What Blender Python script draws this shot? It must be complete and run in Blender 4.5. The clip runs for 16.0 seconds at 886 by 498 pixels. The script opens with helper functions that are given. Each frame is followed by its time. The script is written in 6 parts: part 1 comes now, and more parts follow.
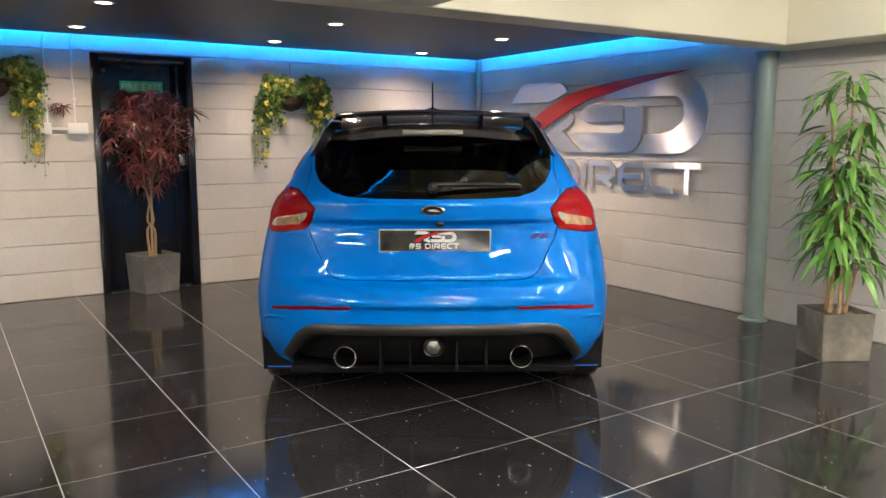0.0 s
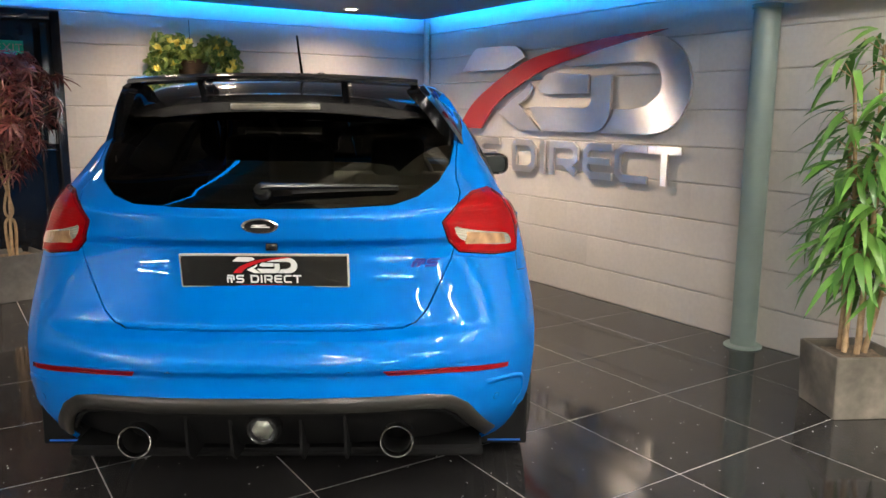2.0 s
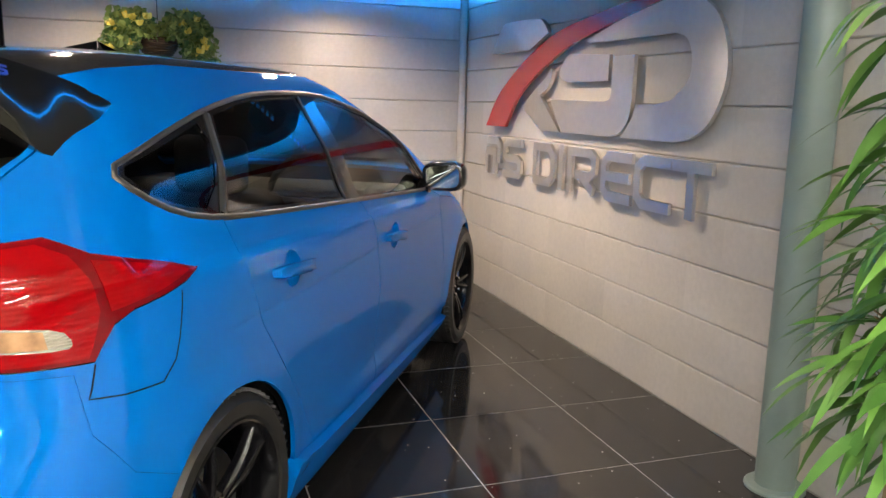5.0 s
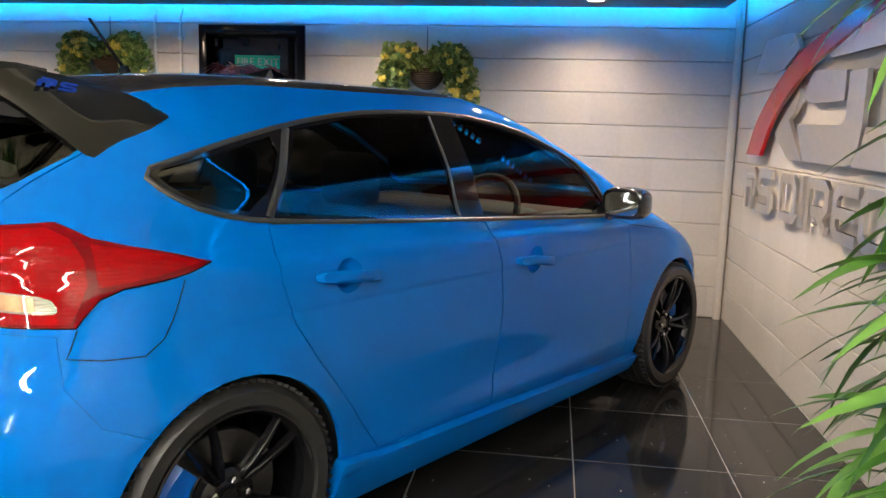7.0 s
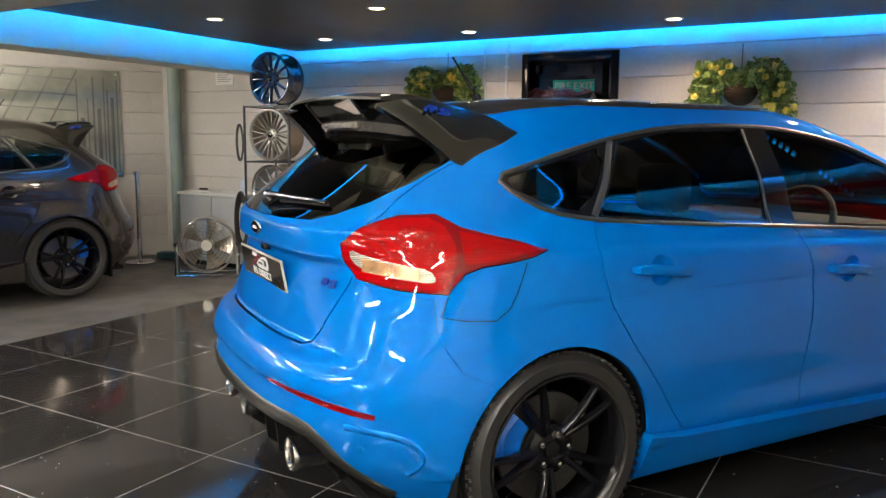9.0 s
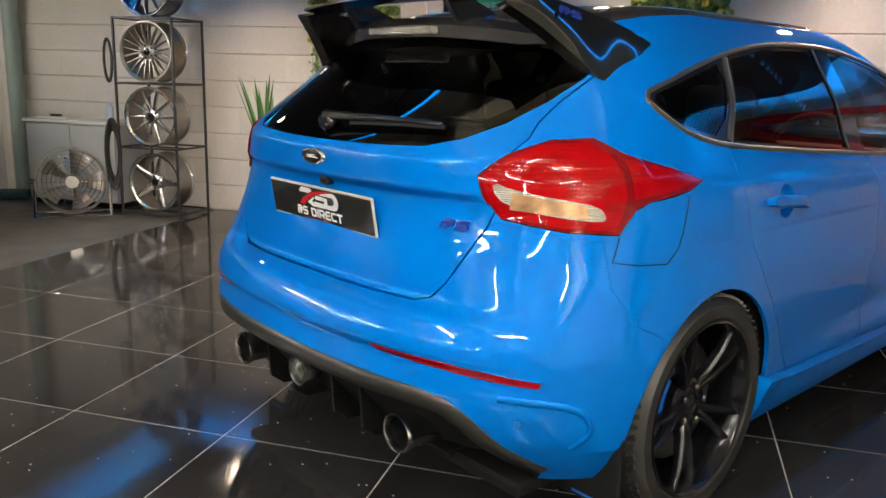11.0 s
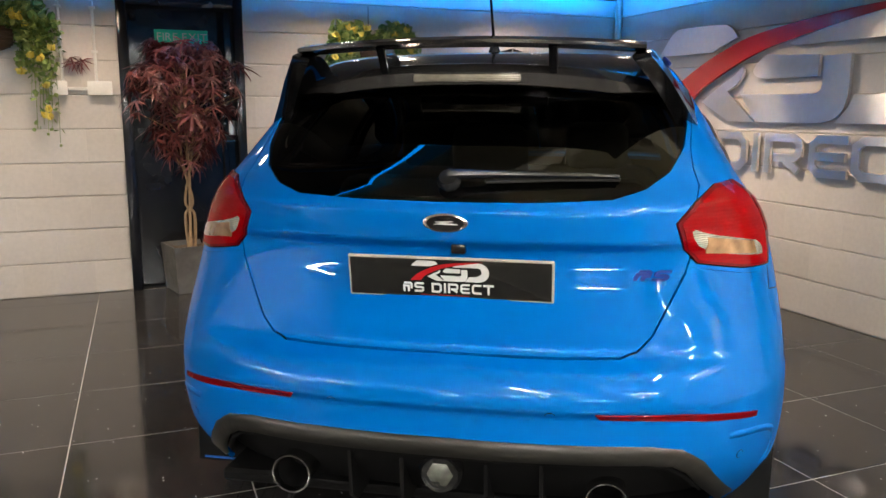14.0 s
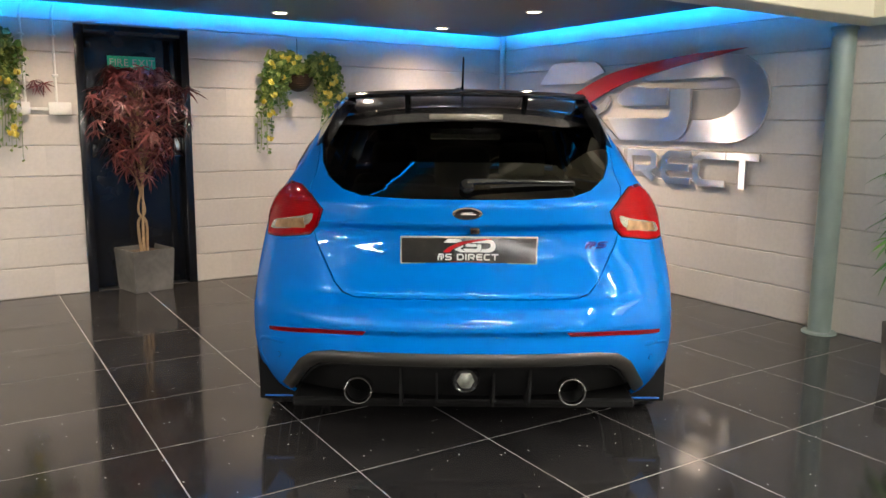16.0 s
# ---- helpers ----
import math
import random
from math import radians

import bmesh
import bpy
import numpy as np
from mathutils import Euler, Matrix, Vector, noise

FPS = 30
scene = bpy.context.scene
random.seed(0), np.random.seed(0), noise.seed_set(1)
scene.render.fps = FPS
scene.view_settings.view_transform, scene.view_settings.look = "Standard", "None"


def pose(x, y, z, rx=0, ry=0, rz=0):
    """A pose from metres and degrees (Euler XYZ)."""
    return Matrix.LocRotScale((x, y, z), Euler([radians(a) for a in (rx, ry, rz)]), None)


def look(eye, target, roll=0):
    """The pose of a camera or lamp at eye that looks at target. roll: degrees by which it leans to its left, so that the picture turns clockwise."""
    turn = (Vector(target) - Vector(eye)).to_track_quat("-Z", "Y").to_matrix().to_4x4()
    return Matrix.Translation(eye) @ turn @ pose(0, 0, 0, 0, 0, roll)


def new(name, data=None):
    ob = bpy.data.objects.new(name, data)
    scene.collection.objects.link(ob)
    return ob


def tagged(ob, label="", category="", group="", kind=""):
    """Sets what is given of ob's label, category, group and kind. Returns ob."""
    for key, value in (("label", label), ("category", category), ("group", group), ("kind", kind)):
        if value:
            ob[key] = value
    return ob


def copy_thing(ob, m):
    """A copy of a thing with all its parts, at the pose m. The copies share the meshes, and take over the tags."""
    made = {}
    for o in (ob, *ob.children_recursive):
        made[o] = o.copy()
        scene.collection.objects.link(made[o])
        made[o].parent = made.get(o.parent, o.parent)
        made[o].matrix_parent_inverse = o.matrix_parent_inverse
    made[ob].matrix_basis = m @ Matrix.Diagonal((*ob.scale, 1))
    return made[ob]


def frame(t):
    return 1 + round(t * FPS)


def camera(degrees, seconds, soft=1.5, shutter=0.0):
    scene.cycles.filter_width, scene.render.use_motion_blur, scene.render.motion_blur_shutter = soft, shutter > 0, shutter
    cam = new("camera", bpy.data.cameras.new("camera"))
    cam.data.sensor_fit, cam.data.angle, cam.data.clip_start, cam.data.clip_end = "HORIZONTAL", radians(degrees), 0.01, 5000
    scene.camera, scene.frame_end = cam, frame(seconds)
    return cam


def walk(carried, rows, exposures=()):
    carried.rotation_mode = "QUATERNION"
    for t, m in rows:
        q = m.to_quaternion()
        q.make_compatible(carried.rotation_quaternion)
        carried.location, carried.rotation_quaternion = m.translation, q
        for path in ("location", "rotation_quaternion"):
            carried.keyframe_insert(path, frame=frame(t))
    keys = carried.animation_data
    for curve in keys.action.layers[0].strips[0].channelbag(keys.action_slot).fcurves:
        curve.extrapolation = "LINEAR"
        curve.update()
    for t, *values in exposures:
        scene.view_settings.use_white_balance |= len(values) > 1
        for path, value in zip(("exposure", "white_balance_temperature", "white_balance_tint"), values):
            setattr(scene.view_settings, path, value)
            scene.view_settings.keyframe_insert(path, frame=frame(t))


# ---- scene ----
cam = camera(59.0, 16.0)
PATH = [
    (0, (0.531, 0.573, 1.3), (1.606, 2.237, 1.022), 0.0),
    (0.5, (0.796, 0.789, 1.32), (1.861, 2.459, 1.039), 0.2),
    (1, (1.007, 1.051, 1.317), (2.113, 2.692, 1.03), 0.1),
    (1.5, (1.276, 1.228, 1.306), (2.407, 2.845, 0.981), -0.1),
    (2, (1.615, 1.338, 1.321), (2.695, 2.986, 0.975), 0.4),
    (2.5, (1.919, 1.51, 1.32), (2.962, 3.18, 0.968), 0.6),
    (3, (2.23, 1.612, 1.324), (3.211, 3.32, 0.975), -0.1),
    (3.5, (2.559, 1.683, 1.334), (3.415, 3.458, 0.992), 0.2),
    (3.7, (2.675, 1.729, 1.327), (3.492, 3.521, 0.982), 0.4),
    (5.8, (3.893, 2.048, 1.325), (4.268, 3.979, 0.966), 1.6),
    (6, (3.989, 2.063, 1.317), (4.251, 4.014, 0.966), 1.6),
    (6.5, (4.228, 2.063, 1.313), (4.161, 4.034, 0.981), 1.8),
    (7, (4.316, 1.925, 1.303), (4.047, 3.882, 0.993), 1.6),
    (7.5, (4.359, 1.75, 1.306), (3.918, 3.679, 1.012), 1.1),
    (8, (4.425, 1.635, 1.288), (3.737, 3.491, 1.004), 1.1),
    (8.5, (4.436, 1.571, 1.285), (3.57, 3.354, 1.017), 0.8),
    (9, (4.377, 1.543, 1.276), (3.395, 3.265, 1.006), 0.5),
    (9.5, (4.215, 1.538, 1.208), (3.239, 3.254, 0.886), 0.0),
    (9.7, (4.119, 1.53, 1.158), (3.197, 3.266, 0.789), 0.2),
    (11.8, (2.932, 1.695, 1.225), (2.671, 3.634, 0.811), 0.2),
    (12, (2.821, 1.743, 1.223), (2.642, 3.692, 0.813), -0.3),
    (12.5, (2.547, 1.842, 1.238), (2.562, 3.804, 0.848), -0.6),
    (13, (2.236, 1.82, 1.239), (2.513, 3.767, 0.871), -0.4),
    (13.5, (2.005, 1.818, 1.238), (2.484, 3.725, 0.872), -0.9),
    (14, (1.751, 1.842, 1.244), (2.46, 3.68, 0.897), 0.2),
    (14.5, (1.486, 1.812, 1.27), (2.374, 3.574, 0.945), 1.0),
    (15, (1.234, 1.647, 1.29), (2.213, 3.363, 0.976), 0.5),
    (15.5, (1.018, 1.438, 1.31), (2.033, 3.132, 0.998), 0.8),
    (16, (0.811, 1.197, 1.312), (1.864, 2.867, 0.992), 0.5),
]
EXPOSURES = [(0, -0.15), (2.5, -0.12), (3.5, -0.27), (6, 0.0), (7, -0.12), (8.5, -0.03), (9.5, 0.0), (11.5, -0.3), (13, -0.55), (14, -0.3), (15, -0.12), (16, -0.05)]
walk(cam, [(t, look(eye, target, roll)) for t, eye, target, roll in PATH], EXPOSURES)

# ---------- world and lamps ----------
world = bpy.data.worlds.new("world")
scene.world = world
world.use_nodes = True
world.node_tree.nodes["Background"].inputs[0].default_value = (0.5, 0.55, 0.6, 1)
world.node_tree.nodes["Background"].inputs[1].default_value = 0.02

CEIL = 2.12                    # the dark lowered ceiling
WALL_A, WALL_B = 7.62, 5.55    # the fire door's wall (y) and the lettered wall (x)
# two rows, laid slightly askew to the wall
SPOTS = [(0.20, 6.86), (1.48, 6.99), (3.02, 7.045), (4.53, 7.14), (0.19, 5.64), (1.46, 5.78), (3.02, 5.84), (4.54, 5.885)]
SPOT_W, LED, TUBE = 66.0, 88.0, 245.0


def spot_lamp(x, y, z, watts):
    d = bpy.data.lights.new("downlight_lamp", "SPOT")
    d.energy, d.spot_size, d.spot_blend, d.shadow_soft_size = watts, radians(150), 0.9, 0.035
    d.color = (1.0, 0.80, 0.60)
    ob = new("downlight_lamp", d)
    ob.matrix_world = pose(x, y, z)
    return ob


for sx, sy in SPOTS:
    spot_lamp(sx, sy, CEIL - 0.03, SPOT_W * (2.7 if sx > 4 and sy < 6 else 1.1 if sy < 6 else 0.72))

# ---------- materials ----------
def material(name, colour=(0.5, 0.5, 0.5), rough=0.5, metal=0.0, coat=0.0, coat_rough=0.03, spec=0.5, grain=0.0, grain_size=60.0, stain=0.0, stain_size=2.0,
             bump_h=0.0, bump_size=80.0, emit=None, emit_w=0.0, per_piece=0.0, rough_var=0.0, ribs=0.0, rib_size=60.0):
    m = bpy.data.materials.new(name)
    m.use_nodes = True
    t = m.node_tree
    b = t.nodes["Principled BSDF"]
    b.inputs["Base Color"].default_value = (*colour, 1)
    b.inputs["Roughness"].default_value = rough
    b.inputs["Metallic"].default_value = metal
    b.inputs["Coat Weight"].default_value = coat
    b.inputs["Coat Roughness"].default_value = coat_rough
    b.inputs["Specular IOR Level"].default_value = spec
    if emit:
        b.inputs["Emission Color"].default_value = (*emit, 1)
        b.inputs["Emission Strength"].default_value = emit_w
    where = t.nodes.new("ShaderNodeTexCoord").outputs["Object"]
    if per_piece:
        info = t.nodes.new("ShaderNodeObjectInfo")
        shift = t.nodes.new("ShaderNodeVectorMath")
        shift.operation = "MULTIPLY_ADD"
        t.links.new(info.outputs["Random"], shift.inputs[0])
        shift.inputs[1].default_value = (37, 19, 53)
        t.links.new(where, shift.inputs[2])
        where = shift.outputs[0]

    def noise_tex(size, detail=4.0):
        n = t.nodes.new("ShaderNodeTexNoise")
        n.inputs["Scale"].default_value = size
        n.inputs["Detail"].default_value = detail
        t.links.new(where, n.inputs["Vector"])
        return n.outputs["Fac"]

    def spread(value, lo, hi):
        r = t.nodes.new("ShaderNodeMapRange")
        t.links.new(value, r.inputs[0])
        r.inputs[1].default_value, r.inputs[2].default_value, r.inputs[3].default_value, r.inputs[4].default_value = 0.3, 0.7, lo, hi
        return r.outputs[0]

    factors = []
    if grain:
        factors.append(spread(noise_tex(grain_size), 1 - grain, 1 + grain))
    if stain:
        factors.append(spread(noise_tex(stain_size, 6.0), 1 - stain, 1 + stain))
    if per_piece:
        r = t.nodes.new("ShaderNodeMapRange")
        t.links.new(info.outputs["Random"], r.inputs[0])
        r.inputs[3].default_value, r.inputs[4].default_value = 1 - per_piece, 1 + per_piece
        factors.append(r.outputs[0])
    if factors:
        value = factors[0]
        for f in factors[1:]:
            k = t.nodes.new("ShaderNodeMath")
            k.operation = "MULTIPLY"
            t.links.new(value, k.inputs[0]), t.links.new(f, k.inputs[1])
            value = k.outputs[0]
        mul = t.nodes.new("ShaderNodeVectorMath")
        mul.operation = "SCALE"
        mul.inputs[0].default_value = colour
        t.links.new(value, mul.inputs["Scale"])
        t.links.new(mul.outputs[0], b.inputs["Base Color"])
    if rough_var:
        t.links.new(spread(noise_tex(stain_size * 2.3, 5.0), max(0.02, rough - rough_var), rough + rough_var), b.inputs["Roughness"])
    if ribs:
        wv = t.nodes.new("ShaderNodeTexWave")
        wv.bands_direction = "Z"
        wv.inputs["Scale"].default_value = rib_size
        t.links.new(where, wv.inputs["Vector"])
        k = t.nodes.new("ShaderNodeBump")
        k.inputs["Distance"].default_value = ribs
        t.links.new(wv.outputs["Fac"], k.inputs["Height"])
        t.links.new(k.outputs[0], b.inputs["Normal"])
        b.inputs["Coat Normal"].default_value = (0, 0, 0)
    if bump_h:
        k = t.nodes.new("ShaderNodeBump")
        k.inputs["Strength"].default_value = 1.0
        k.inputs["Distance"].default_value = bump_h
        t.links.new(noise_tex(bump_size), k.inputs["Height"])
        t.links.new(k.outputs[0], b.inputs["Normal"])
    return m


def glass_material(name, tint, gloss=(1, 1, 1)):
    m = bpy.data.materials.new(name)
    m.use_nodes = True
    t = m.node_tree
    t.nodes.clear()
    out = t.nodes.new("ShaderNodeOutputMaterial")
    mix = t.nodes.new("ShaderNodeMixShader")
    clear = t.nodes.new("ShaderNodeBsdfTransparent")
    clear.inputs[0].default_value = (*tint, 1)
    shine = t.nodes.new("ShaderNodeBsdfGlossy")
    shine.inputs["Color"].default_value = (*gloss, 1)
    shine.inputs["Roughness"].default_value = 0.015
    f = t.nodes.new("ShaderNodeFresnel")
    f.inputs[0].default_value = 1.5
    t.links.new(f.outputs[0], mix.inputs[0])
    t.links.new(clear.outputs[0], mix.inputs[1]), t.links.new(shine.outputs[0], mix.inputs[2])
    t.links.new(mix.outputs[0], out.inputs[0])
    return m


def granite(name):
    """Polished black stone with bright flecks of quartz."""
    m = material(name, (0.025, 0.0235, 0.0235), rough=0.09, grain=0.5, grain_size=160, stain=0.25, stain_size=3, per_piece=0.12, rough_var=0.03)
    t = m.node_tree
    b = t.nodes["Principled BSDF"]
    b.inputs["IOR"].default_value = 1.55
    co = t.nodes.new("ShaderNodeNewGeometry").outputs["Position"]
    v = t.nodes.new("ShaderNodeTexVoronoi")
    v.inputs["Scale"].default_value = 42
    t.links.new(co, v.inputs["Vector"])
    near = t.nodes.new("ShaderNodeMath")
    near.operation = "LESS_THAN"
    near.inputs[1].default_value = 0.13
    t.links.new(v.outputs["Distance"], near.inputs[0])
    split = t.nodes.new("ShaderNodeSeparateColor")
    t.links.new(v.outputs["Color"], split.inputs[0])
    rare = t.nodes.new("ShaderNodeMath")
    rare.operation = "GREATER_THAN"
    rare.inputs[1].default_value = 0.92
    t.links.new(split.outputs[0], rare.inputs[0])
    both = t.nodes.new("ShaderNodeMath")
    both.operation = "MULTIPLY"
    t.links.new(near.outputs[0], both.inputs[0]), t.links.new(rare.outputs[0], both.inputs[1])
    mix = t.nodes.new("ShaderNodeMix")
    mix.data_type = "RGBA"
    t.links.new(both.outputs[0], mix.inputs["Factor"])
    t.links.new(b.inputs["Base Color"].links[0].from_socket, mix.inputs["A"])
    mix.inputs["B"].default_value = (0.75, 0.75, 0.72, 1)
    t.links.new(mix.outputs["Result"], b.inputs["Base Color"])
    return m


WALL = material("wall_paint", (0.58, 0.535, 0.485), 0.55, grain=0.04, grain_size=40, stain=0.06, stain_size=1.3, bump_h=0.0012, bump_size=130, per_piece=0.03)
MORTAR = material("painted_joint", (0.50, 0.465, 0.42), 0.7, grain=0.06, bump_h=0.001)
BAND = material("white_paint", (0.78, 0.78, 0.78), 0.5, stain=0.04, bump_h=0.0004)
CREAM = material("cream_paint", (0.70, 0.66, 0.52), 0.55, stain=0.05, stain_size=1.0, bump_h=0.0005, bump_size=30)
DARK_CEIL = material("dark_ceiling_paint", (0.085, 0.083, 0.088), 0.5, stain=0.08, stain_size=1.2, bump_h=0.0004)
GRANITE = granite("black_granite")
GROUT = material("grout", (0.42, 0.40, 0.37), 0.8, grain=0.15, grain_size=90)
CHARCOAL = material("charcoal_paint", (0.07, 0.07, 0.072), 0.6, stain=0.1, stain_size=1.5, bump_h=0.0006)
FLOOR2 = material("grey_floor_paint", (0.075, 0.07, 0.066), 0.42, grain=0.08, stain=0.2, stain_size=1.5, rough_var=0.1)
GREEN_STEEL = material("green_grey_paint", (0.23, 0.29, 0.26), 0.42, stain=0.08, stain_size=5, bump_h=0.0003)
LEDBLUE = material("blue_led", (0.1, 0.3, 1), 0.5, emit=(0.0, 0.26, 1.0), emit_w=LED)
LEDBLUE_WIDE = material("blue_led_diffuser", (0.1, 0.3, 1), 0.5, emit=(0.0, 0.30, 1.0), emit_w=LED * 0.14)
WARM = material("lit_lamp", (1, 0.9, 0.8), 0.5, emit=(1.0, 0.74, 0.48), emit_w=40)
TUBE_M = material("lit_tube", (1, 1, 1), 0.5, emit=(1.0, 0.955, 0.90), emit_w=TUBE)
WHITE_PLASTIC = material("white_plastic", (0.75, 0.74, 0.7), 0.4, grain=0.03)
BLACK_GLOSS = material("black_gloss_paint", (0.010, 0.011, 0.014), 0.16, stain=0.3, stain_size=4, bump_h=0.0006, bump_size=18, rough_var=0.06)
STEEL_BRUSHED = material("brushed_steel", (0.80, 0.78, 0.76), 0.33, metal=1.0, grain=0.03, grain_size=30)
_t = STEEL_BRUSHED.node_tree
_v = _t.nodes.new("ShaderNodeCombineXYZ")
_v.inputs[2].default_value = 1.0
_t.links.new(_v.outputs[0], _t.nodes["Principled BSDF"].inputs["Tangent"])
_t.nodes["Principled BSDF"].inputs["Anisotropic"].default_value = 0.98
CHROME = material("chrome", (0.8, 0.8, 0.8), 0.06, metal=1.0)
RED_PLASTIC = material("red_gloss_plastic", (0.50, 0.010, 0.015), 0.22, coat=0.5)
PAINT = material("blue_car_paint", (0.0, 0.146, 0.535), 0.5, metal=0.08, spec=0.0, coat=0.6, coat_rough=0.006, grain=0.03, grain_size=900)
PAINT_GREY = material("grey_car_paint", (0.031, 0.027, 0.026), 0.26, metal=0.5, coat=1.0, coat_rough=0.03, grain=0.05, grain_size=900)
GLOSS_BLACK = material("gloss_black_plastic", (0.008, 0.008, 0.009), 0.10, coat=0.6, coat_rough=0.02)
SATIN_BLACK = material("satin_black_plastic", (0.010, 0.010, 0.010), 0.24, bump_h=0.0001, bump_size=700)
ROOF_BLACK = material("roof_gloss_black", (0.035, 0.032, 0.030), 0.22, spec=1.0, coat=1.0, coat_rough=0.07)
PLATE_BLACK = material("spoiler_gloss_black", (0.007, 0.007, 0.007), 0.14, coat=1.0, coat_rough=0.05)
MATT_BLACK = material("matt_black", (0.006, 0.006, 0.006), 0.8, spec=0.15)
TRIM_GREY = material("dark_grey_trim", (0.036, 0.035, 0.030), 0.40, bump_h=0.0001, bump_size=700)
WHEEL_BLACK = material("wheel_black", (0.005, 0.005, 0.006), 0.16, spec=0.3)
DISC_STEEL = material("brake_steel", (0.20, 0.19, 0.18), 0.35, metal=1.0, grain=0.1)
RUBBER = material("rubber", (0.022, 0.021, 0.019), 0.45, grain=0.2, grain_size=50, bump_h=0.0002, bump_size=200)
LAMP_RED = material("lamp_red", (0.27, 0.001, 0.003), 0.32, spec=0.0, coat=0.45, coat_rough=0.02, ribs=0.0003, rib_size=34)
LAMP_DEEP = material("lamp_deep_red", (0.15, 0.001, 0.004), 0.3, spec=0.0, coat=0.7, coat_rough=0.02)
LAMP_AMBER = material("lamp_amber", (0.50, 0.28, 0.14), 0.25, metal=0.4, coat=1.0, stain=0.4, stain_size=22)
FOG_CLEAR = material("fog_clear", (0.19, 0.20, 0.17), 0.2, metal=0.6, coat=1.0, stain=0.4, stain_size=30)
TIP_STEEL = material("polished_tip", (0.88, 0.87, 0.85), 0.17, metal=1.0)
LAMP_CLEAR = material("lamp_clear", (0.58, 0.53, 0.43), 0.22, metal=0.6, coat=1.0, stain=0.3, stain_size=22, ribs=0.0012, rib_size=60)
DIFF_TRIM = material("diffuser_trim", (0.020, 0.019, 0.016), 0.36, grain=0.1, grain_size=300)
GLASS_DARK = glass_material("tinted_glass", (0.17, 0.175, 0.16))
GLASS_DOOR = glass_material("privacy_glass", (0.40, 0.41, 0.37))
GLASS_CLEAR = glass_material("car_glass", (0.76, 0.79, 0.75))
GLASS_SCREEN = glass_material("windscreen_glass", (0.80, 0.82, 0.79), (0.3, 0.3, 0.3))
CABIN = material("cabin_cloth", (0.028, 0.027, 0.027), 0.85, grain=0.2, grain_size=200)
CALIPER = material("blue_caliper", (0.0, 0.12, 0.55), 0.35)


# ---------- mesh helpers ----------
def finish(name, bm, mat, smooth=True, angle=35):
    bm.normal_update()
    me = bpy.data.meshes.new(name)
    bm.to_mesh(me)
    bm.free()
    for m in (mat if isinstance(mat, (list, tuple)) else [mat]):
        me.materials.append(m)
    if smooth:
        me.shade_smooth()
        me.set_sharp_from_angle(angle=radians(angle))
    return me


def thing(name, at, label, category, group="", kind=""):
    """An Empty at a thing's base, which parents its parts."""
    ob = new(name)
    ob.empty_display_size = 0.1
    ob.matrix_world = at
    return tagged(ob, label, category, group, kind)


def part(name, bm, mat, parent, label="", at=None, smooth=True, angle=35):
    me = bm if isinstance(bm, bpy.types.Mesh) else finish(name, bm, mat, smooth, angle)
    ob = new(name, me)
    ob.parent = parent
    if at is not None:
        ob.matrix_basis = at
    return tagged(ob, label)


def solo(name, bm, mat, at, label, category, group="", kind="", smooth=True, angle=35):
    ob = new(name, finish(name, bm, mat, smooth, angle))
    ob.matrix_world = at
    return tagged(ob, label, category, group, kind)


def box(x0, y0, z0, x1, y1, z1, bevel=0.0, seg=2, bm=None):
    bm = bm or bmesh.new()
    g = bmesh.ops.create_cube(bm, size=1, matrix=Matrix.Translation(((x0 + x1) / 2, (y0 + y1) / 2, (z0 + z1) / 2)) @ Matrix.Diagonal((x1 - x0, y1 - y0, z1 - z0, 1)))
    if bevel:
        edges = list({e for v in g["verts"] for e in v.link_edges})
        bmesh.ops.bevel(bm, geom=edges, offset=bevel, segments=seg, affect="EDGES", profile=0.5)
    return bm


def lathe(profile, n=32, axis="Z", bm=None, m=None, closed=False, cap=True):
    """Turns (radius, height) pairs round an axis."""
    bm = bm or bmesh.new()
    m = m or Matrix.Identity(4)
    rings = []
    for r, h in profile:
        ring = []
        for i in range(n):
            a = 2 * math.pi * i / n
            p = (r * math.cos(a), r * math.sin(a), h)
            if axis == "X":
                p = (h, r * math.cos(a), r * math.sin(a))
            elif axis == "Y":
                p = (r * math.cos(a), h, r * math.sin(a))
            ring.append(bm.verts.new(m @ Vector(p)))
        rings.append(ring)
    pairs = list(zip(rings, rings[1:])) + ([(rings[-1], rings[0])] if closed else [])
    for p, q in pairs:
        for i in range(n):
            bm.faces.new((p[i], p[(i + 1) % n], q[(i + 1) % n], q[i]))
    if not closed and cap:
        for ring in (rings[0], rings[-1]):
            if max((v.co - ring[0].co).length for v in ring) > 1e-5:
                bm.faces.new(ring)
    bmesh.ops.recalc_face_normals(bm, faces=bm.faces)
    return bm


